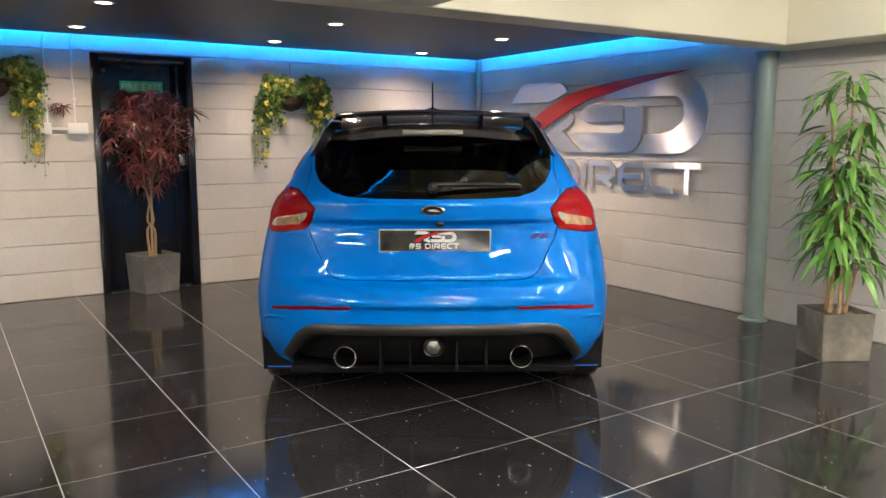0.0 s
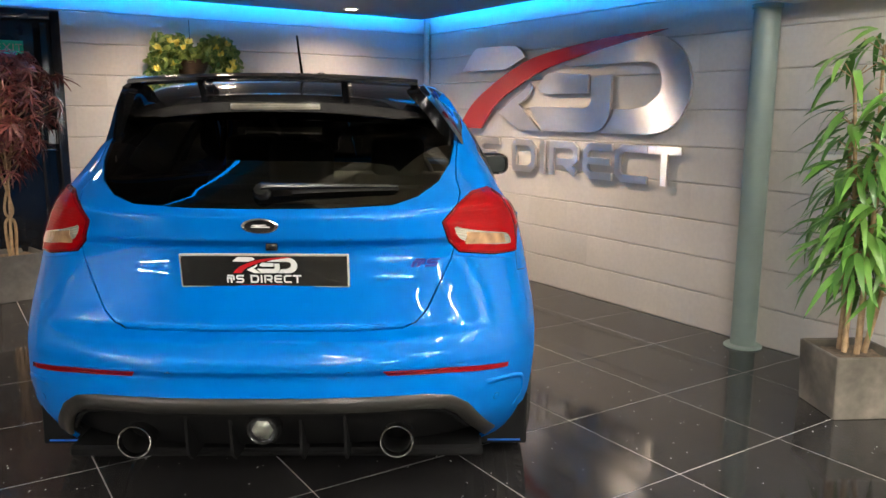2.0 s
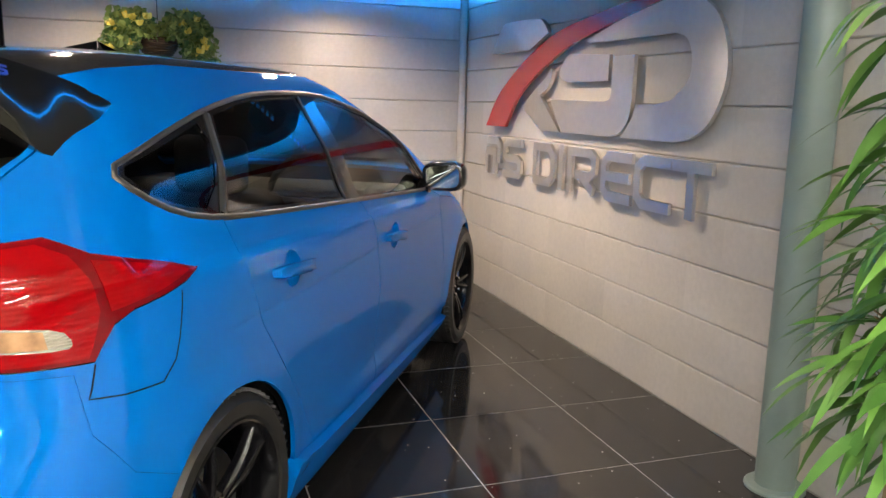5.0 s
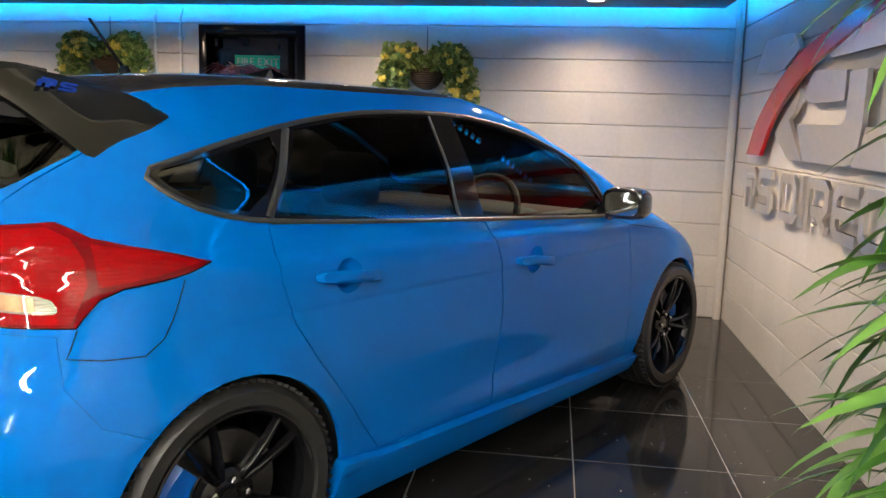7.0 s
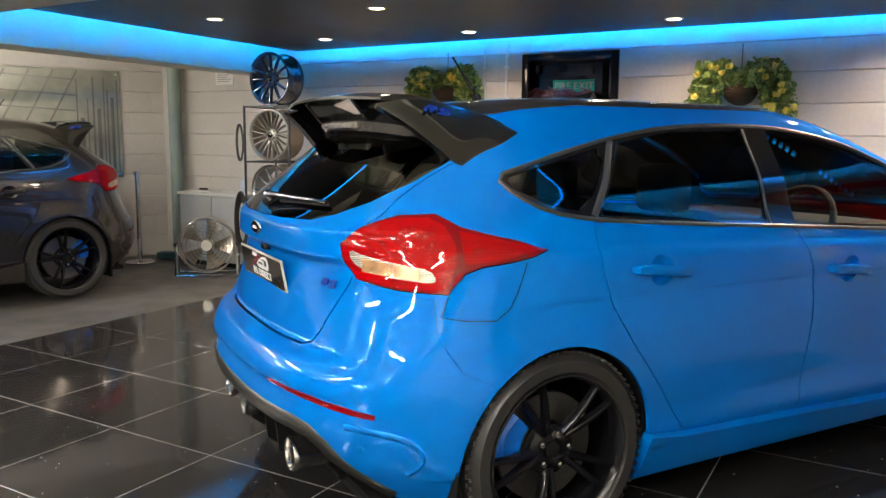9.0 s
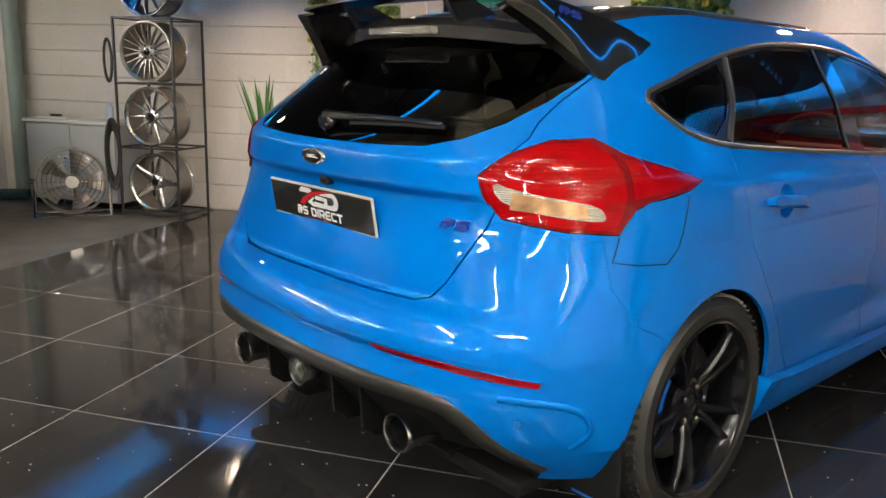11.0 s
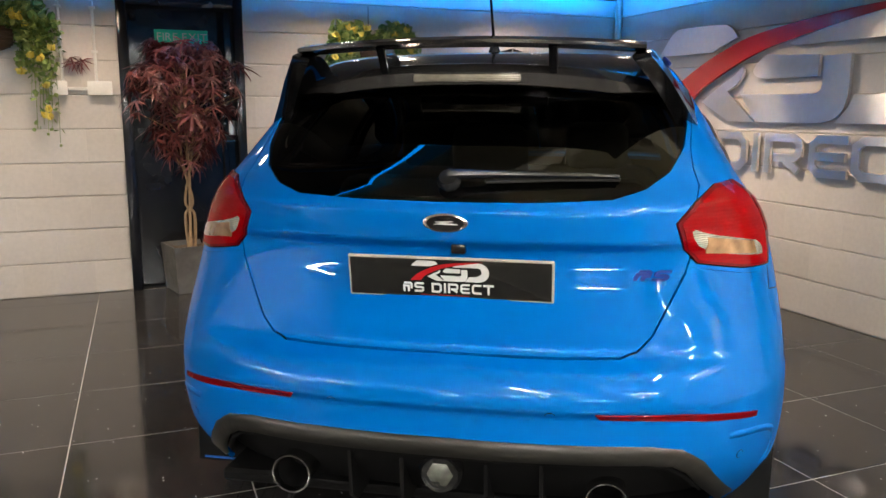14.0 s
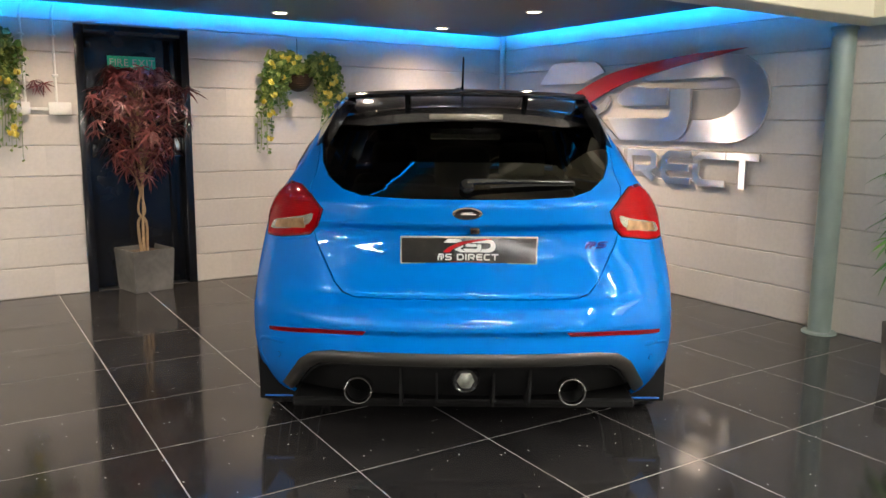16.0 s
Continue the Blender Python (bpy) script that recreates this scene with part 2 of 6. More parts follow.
def tube(points, radius, n=8, bm=None, cap=True):
    """A round bar along points; radius may be a list."""
    bm = bm or bmesh.new()
    pts = [Vector(p) for p in points]
    rads = radius if isinstance(radius, (list, tuple)) else [radius] * len(pts)
    rings, side = [], None
    for i, p in enumerate(pts):
        d = (pts[min(i + 1, len(pts) - 1)] - pts[max(i - 1, 0)]).normalized()
        if side is None:
            side = d.orthogonal().normalized()
        side = (side - d * side.dot(d)).normalized()
        up = d.cross(side)
        rings.append([bm.verts.new(p + (side * math.cos(2 * math.pi * k / n) + up * math.sin(2 * math.pi * k / n)) * rads[i]) for k in range(n)])
    for a, b in zip(rings, rings[1:]):
        for k in range(n):
            bm.faces.new((a[k], a[(k + 1) % n], b[(k + 1) % n], b[k]))
    if cap:
        bm.faces.new(rings[0][::-1])
        bm.faces.new(rings[-1])
    return bm


def curve_pts(points, steps=6):
    """A smooth line through points."""
    P = [Vector(p) for p in points]
    P = [2 * P[0] - P[1]] + P + [2 * P[-1] - P[-2]]
    out = []
    for i in range(1, len(P) - 2):
        a, b, c, d = P[i - 1:i + 3]
        for k in range(steps):
            t = k / steps
            out.append(0.5 * ((2 * b) + (c - a) * t + (2 * a - 5 * b + 4 * c - d) * t * t + (3 * b - a - 3 * c + d) * t ** 3))
    out.append(P[-2])
    return out


def slab(outline, z0, z1, bevel=0.0, bm=None, to=None):
    """A flat plate with a drawn outline (x, y), between two heights; to: a matrix that sets it up."""
    bm = bm or bmesh.new()
    to = to or Matrix.Identity(4)
    lower = [bm.verts.new(to @ Vector((x, y, z0))) for x, y in outline]
    upper = [bm.verts.new(to @ Vector((x, y, z1))) for x, y in outline]
    n = len(outline)
    faces = [bm.faces.new(lower[::-1]), bm.faces.new(upper)]
    for i in range(n):
        faces.append(bm.faces.new((lower[i], lower[(i + 1) % n], upper[(i + 1) % n], upper[i])))
    bmesh.ops.recalc_face_normals(bm, faces=faces)
    if bevel:
        bmesh.ops.bevel(bm, geom=list({e for e in faces[1].edges}), offset=bevel, segments=1, affect="EDGES")
    return bm


def structure(name, bm, mat, label, category, smooth=False):
    return solo(name, bm, mat, Matrix.Identity(4), label, category, kind="structure", smooth=smooth)

# ---------- the room ----------
# the building's skewed side wall runs along the cars
SKEW = Vector((0.53, 0.848, 0)).normalized()
C0 = Vector((-2.62, 7.72, 0))
FAR = C0 - SKEW * 12.5

bm = box(-12, -5.5, -0.3, 6.2, 8.2, -0.012)
structure("floor", bm, FLOOR2, "dark grey painted concrete floor beside the tiles", "floor")

# walls
DOOR_X0, DOOR_X1, DOOR_TOP = 1.655, 2.475, 2.0
bm = box(-2.9, WALL_A + 0.012, -0.3, DOOR_X0, WALL_A + 0.25, 2.9)
box(DOOR_X1, WALL_A + 0.012, -0.3, 6.2, WALL_A + 0.25, 2.9, bm=bm)
box(DOOR_X0, WALL_A + 0.012, DOOR_TOP, DOOR_X1, WALL_A + 0.25, 2.9, bm=bm)
wall_a = structure("wall_north", bm, MORTAR, "grey-beige painted concrete block wall with a fire door", "wall")
bm = box(WALL_B + 0.012, -5.5, -0.3, WALL_B + 0.25, WALL_A + 0.012, 2.9)
wall_b = structure("wall_east", bm, MORTAR, "grey-beige painted concrete block wall carrying steel lettering", "wall")
bm = bmesh.new()
out = Vector((-SKEW.y, SKEW.x, 0)) * 0.2
slab([(p.x, p.y) for p in (C0, C0 + out, FAR + out, FAR)], -0.3, 2.9, bm=bm)
wall_c = structure("wall_west", bm, MORTAR, "cream-grey painted block wall behind a parked car", "wall")
bm = box(-12, -5.7, -0.3, 6.2, -5.5, 2.9)
structure("wall_south", bm, CHARCOAL, "plain charcoal painted wall", "wall")
bm = box(-12, -5.5, 2.45, 6.2, 8.2, 2.6)
structure("ceiling", bm, CREAM, "cream painted concrete ceiling slab", "ceiling")

# upper smooth band over the block courses
BAND_Z = 9 * 0.2235
bm = box(-0.86, WALL_A - 0.004, BAND_Z + 0.001, WALL_B - 0.004, WALL_A + 0.01, 2.44, 0.002, 1)
box(WALL_B - 0.004, 3.96, BAND_Z + 0.001, WALL_B + 0.01, WALL_A - 0.004, 2.44, 0.002, 1, bm)
structure("trim", bm, BAND, "smooth white painted band above the block courses", "trim")

# lowered dark ceiling and its light strips
bm = box(-0.62, 4.10, CEIL, 5.39, 7.47, CEIL + 0.05, 0.004, 1)
structure("lowered_ceiling", bm, DARK_CEIL, "dark grey lowered ceiling with round downlights", "ceiling")
for x0, y0, x1, y1 in ((-0.58, 7.442, 5.35, 7.456), (5.362, 4.14, 5.376, 7.43), (-0.606, 4.14, -0.592, 7.43), (-0.6, 4.094, 5.38, 4.0995)):
    z0, z1 = (CEIL + 0.0505, CEIL + 0.072) if y1 > 4.1 else (CEIL + 0.003, CEIL + 0.047)
    solo("led_strip", box(x0, y0, z0, x1, y1, z1), LEDBLUE if y1 > 4.1 else LEDBLUE_WIDE, Matrix.Identity(4), "blue light strip along the edge of the lowered ceiling", "light strip", "blue light strips", smooth=False)

# boxed beams
BEAM = 1.90
bm = box(-0.85, 3.72, BEAM, 5.2, 3.95, 2.449, 0.006, 1)
structure("beam_1", bm, CREAM, "cream painted boxed beam", "beam")
bm = box(5.2, -5.5, BEAM, WALL_B - 0.0, 3.95, 2.449, 0.006, 1)
structure("beam_2", bm, CREAM, "cream painted boxed beam along the wall", "beam")
bm = box(2.22, -5.5, BEAM + 0.002, 2.5, 3.716, 2.449, 0.006, 1)
structure("beam_3", bm, CREAM, "cream painted boxed beam", "beam")
bm = box(-1.15, -5.5, BEAM + 0.002, -0.862, WALL_A, 2.449, 0.006, 1)
structure("beam_4", bm, CREAM, "cream painted boxed beam beside the blue light", "beam")


# columns
def column(name, x, y, top, r=0.07):
    ob = thing(name, pose(x, y, 0), "round green-grey painted steel column on a round collar", "column", kind="structure")
    part("shaft", lathe([(r, 0.01), (r, top)], 28), GREEN_STEEL, ob)
    part("base_collar", lathe([(r + 0.035, 0), (r + 0.035, 0.008), (r + 0.028, 0.014), (r, 0.016)], 28), GREEN_STEEL, ob, "painted steel base collar")
    part("cap", lathe([(r + 0.01, top - 0.02), (r + 0.01, top)], 28), GREEN_STEEL, ob)
    return ob


column("column_1", 5.455, 4.035, BEAM - 0.0)
column("column_2", -2.34, 7.5, BEAM + 0.3, 0.07)
solo("corner_pipe", lathe([(0.028, 0.0), (0.028, 2.4)], 16), WALL, pose(WALL_B - 0.034, WALL_A - 0.034, 0), "painted pipe in the room's corner", "pipe")

# downlights
proto = thing("downlight", pose(*SPOTS[0], CEIL), "round recessed downlight, lit warm white", "downlight", "ceiling downlights")
part("bezel", lathe([(0.062, 0.0), (0.062, -0.006), (0.05, -0.009), (0.046, -0.004), (0.046, 0.0)], 28), WHITE_PLASTIC, proto, "white metal ring")
part("lens", lathe([(0.001, -0.0052), (0.045, -0.005)], 24), WARM, proto, "glowing lens")
for p in SPOTS[1:]:
    copy_thing(proto, pose(*p, CEIL))

# battens outside the display bay: assumed from reflections, placed to brighten walls and cars
proto = thing("batten_light", pose(1.2, 0.6, 2.36), "assumed white fluorescent batten hung below the ceiling, lit", "ceiling light", "fluorescent battens")
part("body", box(-0.03, -0.75, -0.02, 0.03, 0.75, 0.005, 0.004, 1), WHITE_PLASTIC, proto)
for y in (-0.5, 0.5):
    part("hanger", tube([(0, y, 0), (0, y, 0.089)], 0.006, 8), WHITE_PLASTIC, proto)
part("diffuser", box(-0.019, -0.74, -0.058, 0.019, 0.74, -0.02, 0.012, 3), TUBE_M, proto, "glowing diffuser")
# (4.8, 0.7) is added to light the east wall and the tall plant
for x, y, turn in ((0.0, -1.6, 90), (3.4, -1.0, 58), (3.6, -3.2, 0), (-2.6, 1.0, 0), (-3.9, 3.0, 0), (-2.4, -2.2, 90), (1.2, -4.4, 90), (-5.5, 1.0, 0), (-1.85, 4.3, 0), (3.5, 1.7, 0), (4.8, 0.7, 0)):
    copy_thing(proto, pose(x, y, 2.36, 0, 0, turn))

import functools
from mathutils.geometry import delaunay_2d_cdt

# ---------- car body surface: plan outlines stacked by height ----------
SOFT = 0.008                                # how far the profiles' keys are evened out at least
CP = 2.6                                   # roundness of the plan corners


def keyed(pairs, wide=()):
    """A smooth monotone curve through a few (height, value) pairs; wide: stretches (from, to, softness) that are evened out further."""
    xs = [p[0] for p in pairs]
    ys = [p[1] for p in pairs]
    n = len(xs)
    d = [(ys[i + 1] - ys[i]) / (xs[i + 1] - xs[i]) for i in range(n - 1)]
    m = [d[0]] + [0 if d[i - 1] * d[i] <= 0 else 2 * d[i - 1] * d[i] / (d[i - 1] + d[i]) for i in range(1, n - 1)] + [d[-1]]

    def f(x):
        i = 0
        while i < n - 2 and x > xs[i + 1]:
            i += 1
        h = xs[i + 1] - xs[i]
        t = min(1.0, max(0.0, (x - xs[i]) / h))
        return ((1 + 2 * t) * (1 - t) ** 2 * ys[i] + t * (1 - t) ** 2 * h * m[i] + t * t * (3 - 2 * t) * ys[i + 1] + t * t * (t - 1) * h * m[i + 1])
    # an evened-out table of it
    zs = np.arange(0.10, 1.5, 0.002)
    raw = np.array([f(z) for z in zs])

    def evened(soft):
        k = int(soft / 0.002 * 3) + 1
        w = np.exp(-(np.arange(-k, k + 1) * 0.002 / soft) ** 2)
        return np.convolve(np.pad(raw, k, mode="reflect", reflect_type="odd"), w / w.sum(), mode="valid")

    even = evened(SOFT)
    for z_from, z_to, soft in wide:
        share = np.clip(np.minimum(zs - z_from, z_to - zs) / 0.05, 0, 1)
        share = share * share * (3 - 2 * share)
        even = evened(soft) * share + even * (1 - share)
    blend = np.clip((1.44 - zs) / 0.03, 0, 1)
    table = even * blend + raw * (1 - blend)

    @functools.lru_cache(maxsize=None)
    def g(x):
        u = min(max(x, 0.10), 1.4979) / 0.002 - 50
        i = int(u)
        return float(table[i] + (table[i + 1] - table[i]) * (u - i))
    return g


rear_y = keyed([(0.14, -0.66), (0.25, -0.76), (0.36, -0.845), (0.44, -0.868), (0.50, -0.858), (0.526, -0.854), (0.542, -0.876), (0.58, -0.868), (0.605, -0.856), (0.632, -0.836), (0.646, -0.786), (0.655, -0.770), (0.70, -0.762),
                (0.8, -0.745), (0.905, -0.728), (0.929, -0.766), (1.0, -0.765), (1.04, -0.735), (1.1, -0.665), (1.2, -0.54), (1.3, -0.42), (1.36, -0.34), (1.4, -0.24), (1.43, -0.05), (1.455, 0.3), (1.468, 0.7)], [(1.03, 1.37, 0.045), (0.30, 0.50, 0.03)])
# the same at the corners, where the ledges fade out
corner_low = keyed([(0.14, -0.66), (0.25, -0.76), (0.36, -0.85), (0.46, -0.872), (0.52, -0.868), (0.545, -0.872), (0.6, -0.852), (0.7, -0.805), (0.8, -0.765), (0.9, -0.748), (1.0, -0.748), (1.04, -0.73), (1.1, -0.665),
                  (1.2, -0.54), (1.3, -0.42), (1.36, -0.34), (1.4, -0.24), (1.43, -0.05), (1.455, 0.3), (1.468, 0.7)], [(0.10, 1.01, 0.032), (1.03, 1.37, 0.045)])


@functools.lru_cache(maxsize=None)
def corner_y(z):
    k = min(1.0, max(0.0, (z - 0.985) / 0.06))
    k = k * k * (3 - 2 * k)
    return corner_low(z) * (1 - k) + rear_y(z) * k


front_y = keyed([(0.14, 3.36), (0.3, 3.48), (0.5, 3.5), (0.64, 3.45), (0.74, 3.32), (0.82, 3.13), (0.9, 2.88), (0.95, 2.72), (0.98, 2.62), (1.08, 2.4), (1.2, 2.12),
                 (1.3, 1.88), (1.37, 1.66), (1.41, 1.48), (1.44, 1.28), (1.46, 1.0), (1.468, 0.7)], [(0.10, 1.38, 0.04)])
half_w = keyed([(0.14, 0.79), (0.22, 0.85), (0.35, 0.875), (0.5, 0.885), (0.65, 0.885), (0.8, 0.872), (0.9, 0.852), (0.96, 0.83), (1.02, 0.79), (1.1, 0.742), (1.2, 0.69),
                (1.3, 0.638), (1.36, 0.602), (1.4, 0.568), (1.425, 0.54), (1.433, 0.49), (1.445, 0.36), (1.458, 0.17), (1.468, 0.02)], [(0.10, 0.99, 0.05), (0.96, 1.39, 0.035)])
rear_l = keyed([(0.14, 0.5), (0.5, 0.6), (0.9, 0.6), (1.0, 0.58), (1.2, 0.5), (1.36, 0.42), (1.43, 0.4), (1.468, 0.05)], [(0.10, 1.39, 0.06)])
front_l = keyed([(0.14, 0.8), (0.6, 0.85), (0.9, 0.75), (1.0, 0.55), (1.2, 0.5), (1.36, 0.45), (1.43, 0.4), (1.468, 0.05)], [(0.10, 1.39, 0.06)])


def bump(v, c, r):
    return math.exp(-((v - c) / r) ** 2)


def side_x(y, z):
    """Half width at a place along the car, where the plan is straight, with its flares."""
    w = half_w(z)
    k = w
    k += 0.014 * bump(y, -0.075, 0.5) * bump(z, 0.55, 0.22) + 0.018 * bump(y, 2.57, 0.5) * bump(z, 0.55, 0.22)
    for cy in (-0.075, 2.57):
        d = math.hypot(y - cy, z - 0.318)
        k += 0.010 * bump(d, 0.36, 0.055) * (1 if z > 0.3 else 0)
    fade = min(1.0, max(0.0, (y + 0.25) / 0.25)) * min(1.0, max(0.0, (2.5 - y) / 0.5))
    if fade > 0 and 0.8 < z < 1.06:
        k += 0.015 * fade * (0.5 - 0.5 * math.tanh((z - 0.955 + 0.03 * y) / 0.010)) * bump(z, 0.93, 0.10)
    k += 0.021 * bump(z, 1.15, 0.10) * min(1.0, max(0.0, (y + 0.25) / 0.4))
    k += 0.020 * bump(z, 0.335, 0.05) * bump(y, 1.25, 0.75)
    k -= 0.016 * bump(y, 1.3, 0.6) * bump(z, 0.45, 0.16)
    if y > 1.6:
        k -= 0.03 * min(1, (y - 1.6) / 1.2) ** 2 * (1 if z < 1.1 else 0.3)
    return k


def rear_turn(a):
    """How far forward (0 to 1) the rear corner has come at a share a of the half width."""
    return 1 - max(0.0, 1 - min(1.0, abs(a)) ** CP) ** (1 / CP)


# lengths along the unit corner
_S = [0.0]
_A = [i / 4000 for i in range(4001)]
_A = [math.sin(a * math.pi / 2) ** (2 / CP) if a > 0 else 0.0 for a in _A]
for _i in range(4000):
    _S.append(_S[-1] + math.hypot((_A[_i + 1] - _A[_i]) * 0.86, (rear_turn(_A[_i + 1]) - rear_turn(_A[_i])) * 0.58))
S1 = _S[-1]


def a_of_s(s):
    return float(np.interp(s, _S, _A))


def s_of_a(a):
    return float(np.interp(a, _A, _S))


def tail_y(a, z):
    """The tail's outline at a share a of the half width."""
    t = min(1.0, max(0.0, (a - 0.42) / 0.46))
    t = t * t * (3 - 2 * t)
    return rear_y(z) * (1 - t) + corner_y(z) * t


@functools.lru_cache(maxsize=None)
def straight(z):
    return front_y(z) - front_l(z) - corner_y(z) - rear_l(z)


def s_end(z):
    return S1 + straight(z) + 1.35 * front_l(z)


def hull(s, z):
    """The body's surface, right half: s runs from the tail's middle round the corner, forward and round the nose."""
    yr, L, Lf = corner_y(z), rear_l(z), front_l(z)
    st = straight(z)
    if s <= S1:
        a = a_of_s(s)
        y = tail_y(a, z) + L * rear_turn(a)
        return Vector((side_x(y, z) * a, y, z))
    if s <= S1 + st:
        y = yr + L + s - S1
        return Vector((side_x(y, z), y, z))
    q = min(1.0, (s - S1 - st) / (1.35 * Lf)) * math.pi / 2
    y = yr + L + st + Lf * math.sin(q) ** 0.87
    return Vector((side_x(y, z) * max(0.0, math.cos(q)) ** 0.87, y, z))


def s_at_y(y, z):
    """s of the side at a place along the car."""
    yr, L, Lf = corner_y(z), rear_l(z), front_l(z)
    st = straight(z)
    if y > yr + L + st:
        u = min(1.0, (y - yr - L - st) / Lf)
        return S1 + st + 1.35 * Lf * math.asin(u ** (1 / 0.87)) / (math.pi / 2)
    if y >= yr + L:
        return S1 + y - yr - L
    a = 1.0
    for _ in range(4):
        b = max(0.0, (y - tail_y(a, z)) / L)
        a = (1 - (1 - b) ** CP) ** (1 / CP) if b < 1 else 1.0
    return s_of_a(a)


def s_at_x(x, z):
    return s_of_a(min(1.0, x / half_w(z)))


# ---------- car panels: shapes drawn on the hull ----------
def R(x, z):
    return ("r", x, z)


def S(y, z):
    return ("s", y, z)


def to_sz(p):
    k, a, z = p
    return (s_at_x(a, z), z) if k == "r" else (s_at_y(a, z), z) if k == "s" else (a, z)


def edge_line(points, step=0.025, closed=True, rounds=0):
    """A drawn outline as a dense line in (s, z); rounds: how often its corners are cut."""
    pts = [tuple(p) for p in points]
    for _ in range(rounds):
        nxt = []
        n = len(pts)
        for i in range(n):
            a, b = pts[i], pts[(i + 1) % n]
            if a[0] != b[0]:
                a, b = ("q", *to_sz(a)), ("q", *to_sz(b))
            nxt.append((a[0], a[1] * 0.75 + b[1] * 0.25, a[2] * 0.75 + b[2] * 0.25))
            nxt.append((a[0], a[1] * 0.25 + b[1] * 0.75, a[2] * 0.25 + b[2] * 0.75))
        pts = nxt
    out = []
    n = len(pts)
    for i in range(n if closed else n - 1):
        a, b = pts[i], pts[(i + 1) % n]
        if a[0] != b[0]:
            a, b = ("q", *to_sz(a)), ("q", *to_sz(b))
        k = max(1, int(math.hypot(b[1] - a[1], b[2] - a[2]) / step))
        for j in range(k):
            t = j / k
            out.append(to_sz((a[0], a[1] + (b[1] - a[1]) * t, a[2] + (b[2] - a[2]) * t)))
    if not closed:
        out.append(to_sz(pts[-1]))
    return out


def inside_many(points, poly):
    """Which points of an array lie inside an outline."""
    px, py = points[:, 0], points[:, 1]
    c = np.zeros(len(points), bool)
    for (xi, yi), (xj, yj) in zip(poly, poly[-1:] + poly[:-1]):
        if yi != yj:
            c ^= ((yi > py) != (yj > py)) & (px < (xj - xi) * (py - yi) / (yj - yi) + xi)
    return c


def shrink(poly, d, keep=lambda s, z: False):
    """The outline moved inwards by d (points for which keep() holds stay)."""
    area = sum(poly[i - 1][0] * poly[i][1] - poly[i][0] * poly[i - 1][1] for i in range(len(poly)))
    sign = 1 if area > 0 else -1
    out = []
    n = len(poly)
    for i in range(n):
        (x0, y0), (x, y), (x1, y1) = poly[i - 1], poly[i], poly[(i + 1) % n]
        tx, ty = x1 - x0, y1 - y0
        ln = math.hypot(tx, ty) or 1
        nx, ny = -ty / ln * sign * d, tx / ln * sign * d
        if keep(x, y):
            nx = 0
        out.append((max(0.0, x + nx), y + ny))
    return out


Z_ROWS = ([0.16 + 0.035 * i for i in range(10)] + [0.503, 0.516, 0.524, 0.531, 0.537, 0.543] + [0.55 + 0.014 * i for i in range(5)] + [0.614, 0.62, 0.626, 0.631, 0.635, 0.639, 0.643, 0.647, 0.651, 0.655, 0.660, 0.668, 0.68, 0.69] + [0.72 + 0.035 * i for i in range(5)] + [0.89, 0.9, 0.907, 0.913, 0.919, 0.925, 0.931] + [0.938 + 0.012 * i for i in range(9)]
          + [1.06 + 0.03 * i for i in range(10)] + [1.35 + 0.012 * i for i in range(7)] + [1.43, 1.437, 1.444, 1.45, 1.455, 1.459, 1.462, 1.465, 1.467])
Z_ROWS = sorted(Z_ROWS + [a + (b - a) * k / math.ceil((b - a) / 0.016) for a, b in zip(Z_ROWS, Z_ROWS[1:]) for k in range(1, math.ceil((b - a) / 0.016))])


def hull_normal(s, z):
    e = 0.006
    s = max(s, 1e-3)
    a = hull(s + e, z) - hull(max(0.0, s - e), z)
    b = hull(s, min(1.4679, z + e)) - hull(s, z - e)
    n = a.cross(b)
    return n.normalized() if n.length > 1e-12 else Vector((0, 0, 1))


SKINS = {}


def panel(outline, holes=(), offset=0.0, lip=0.014, ds=0.045):
    """A skin cut from the hull's right half; the second car takes it from the store."""
    key = (tuple(outline), tuple(map(tuple, holes)), offset, lip, ds)
    if key not in SKINS:
        SKINS[key] = cut_panel(outline, holes, offset, lip, ds)
    return SKINS[key]


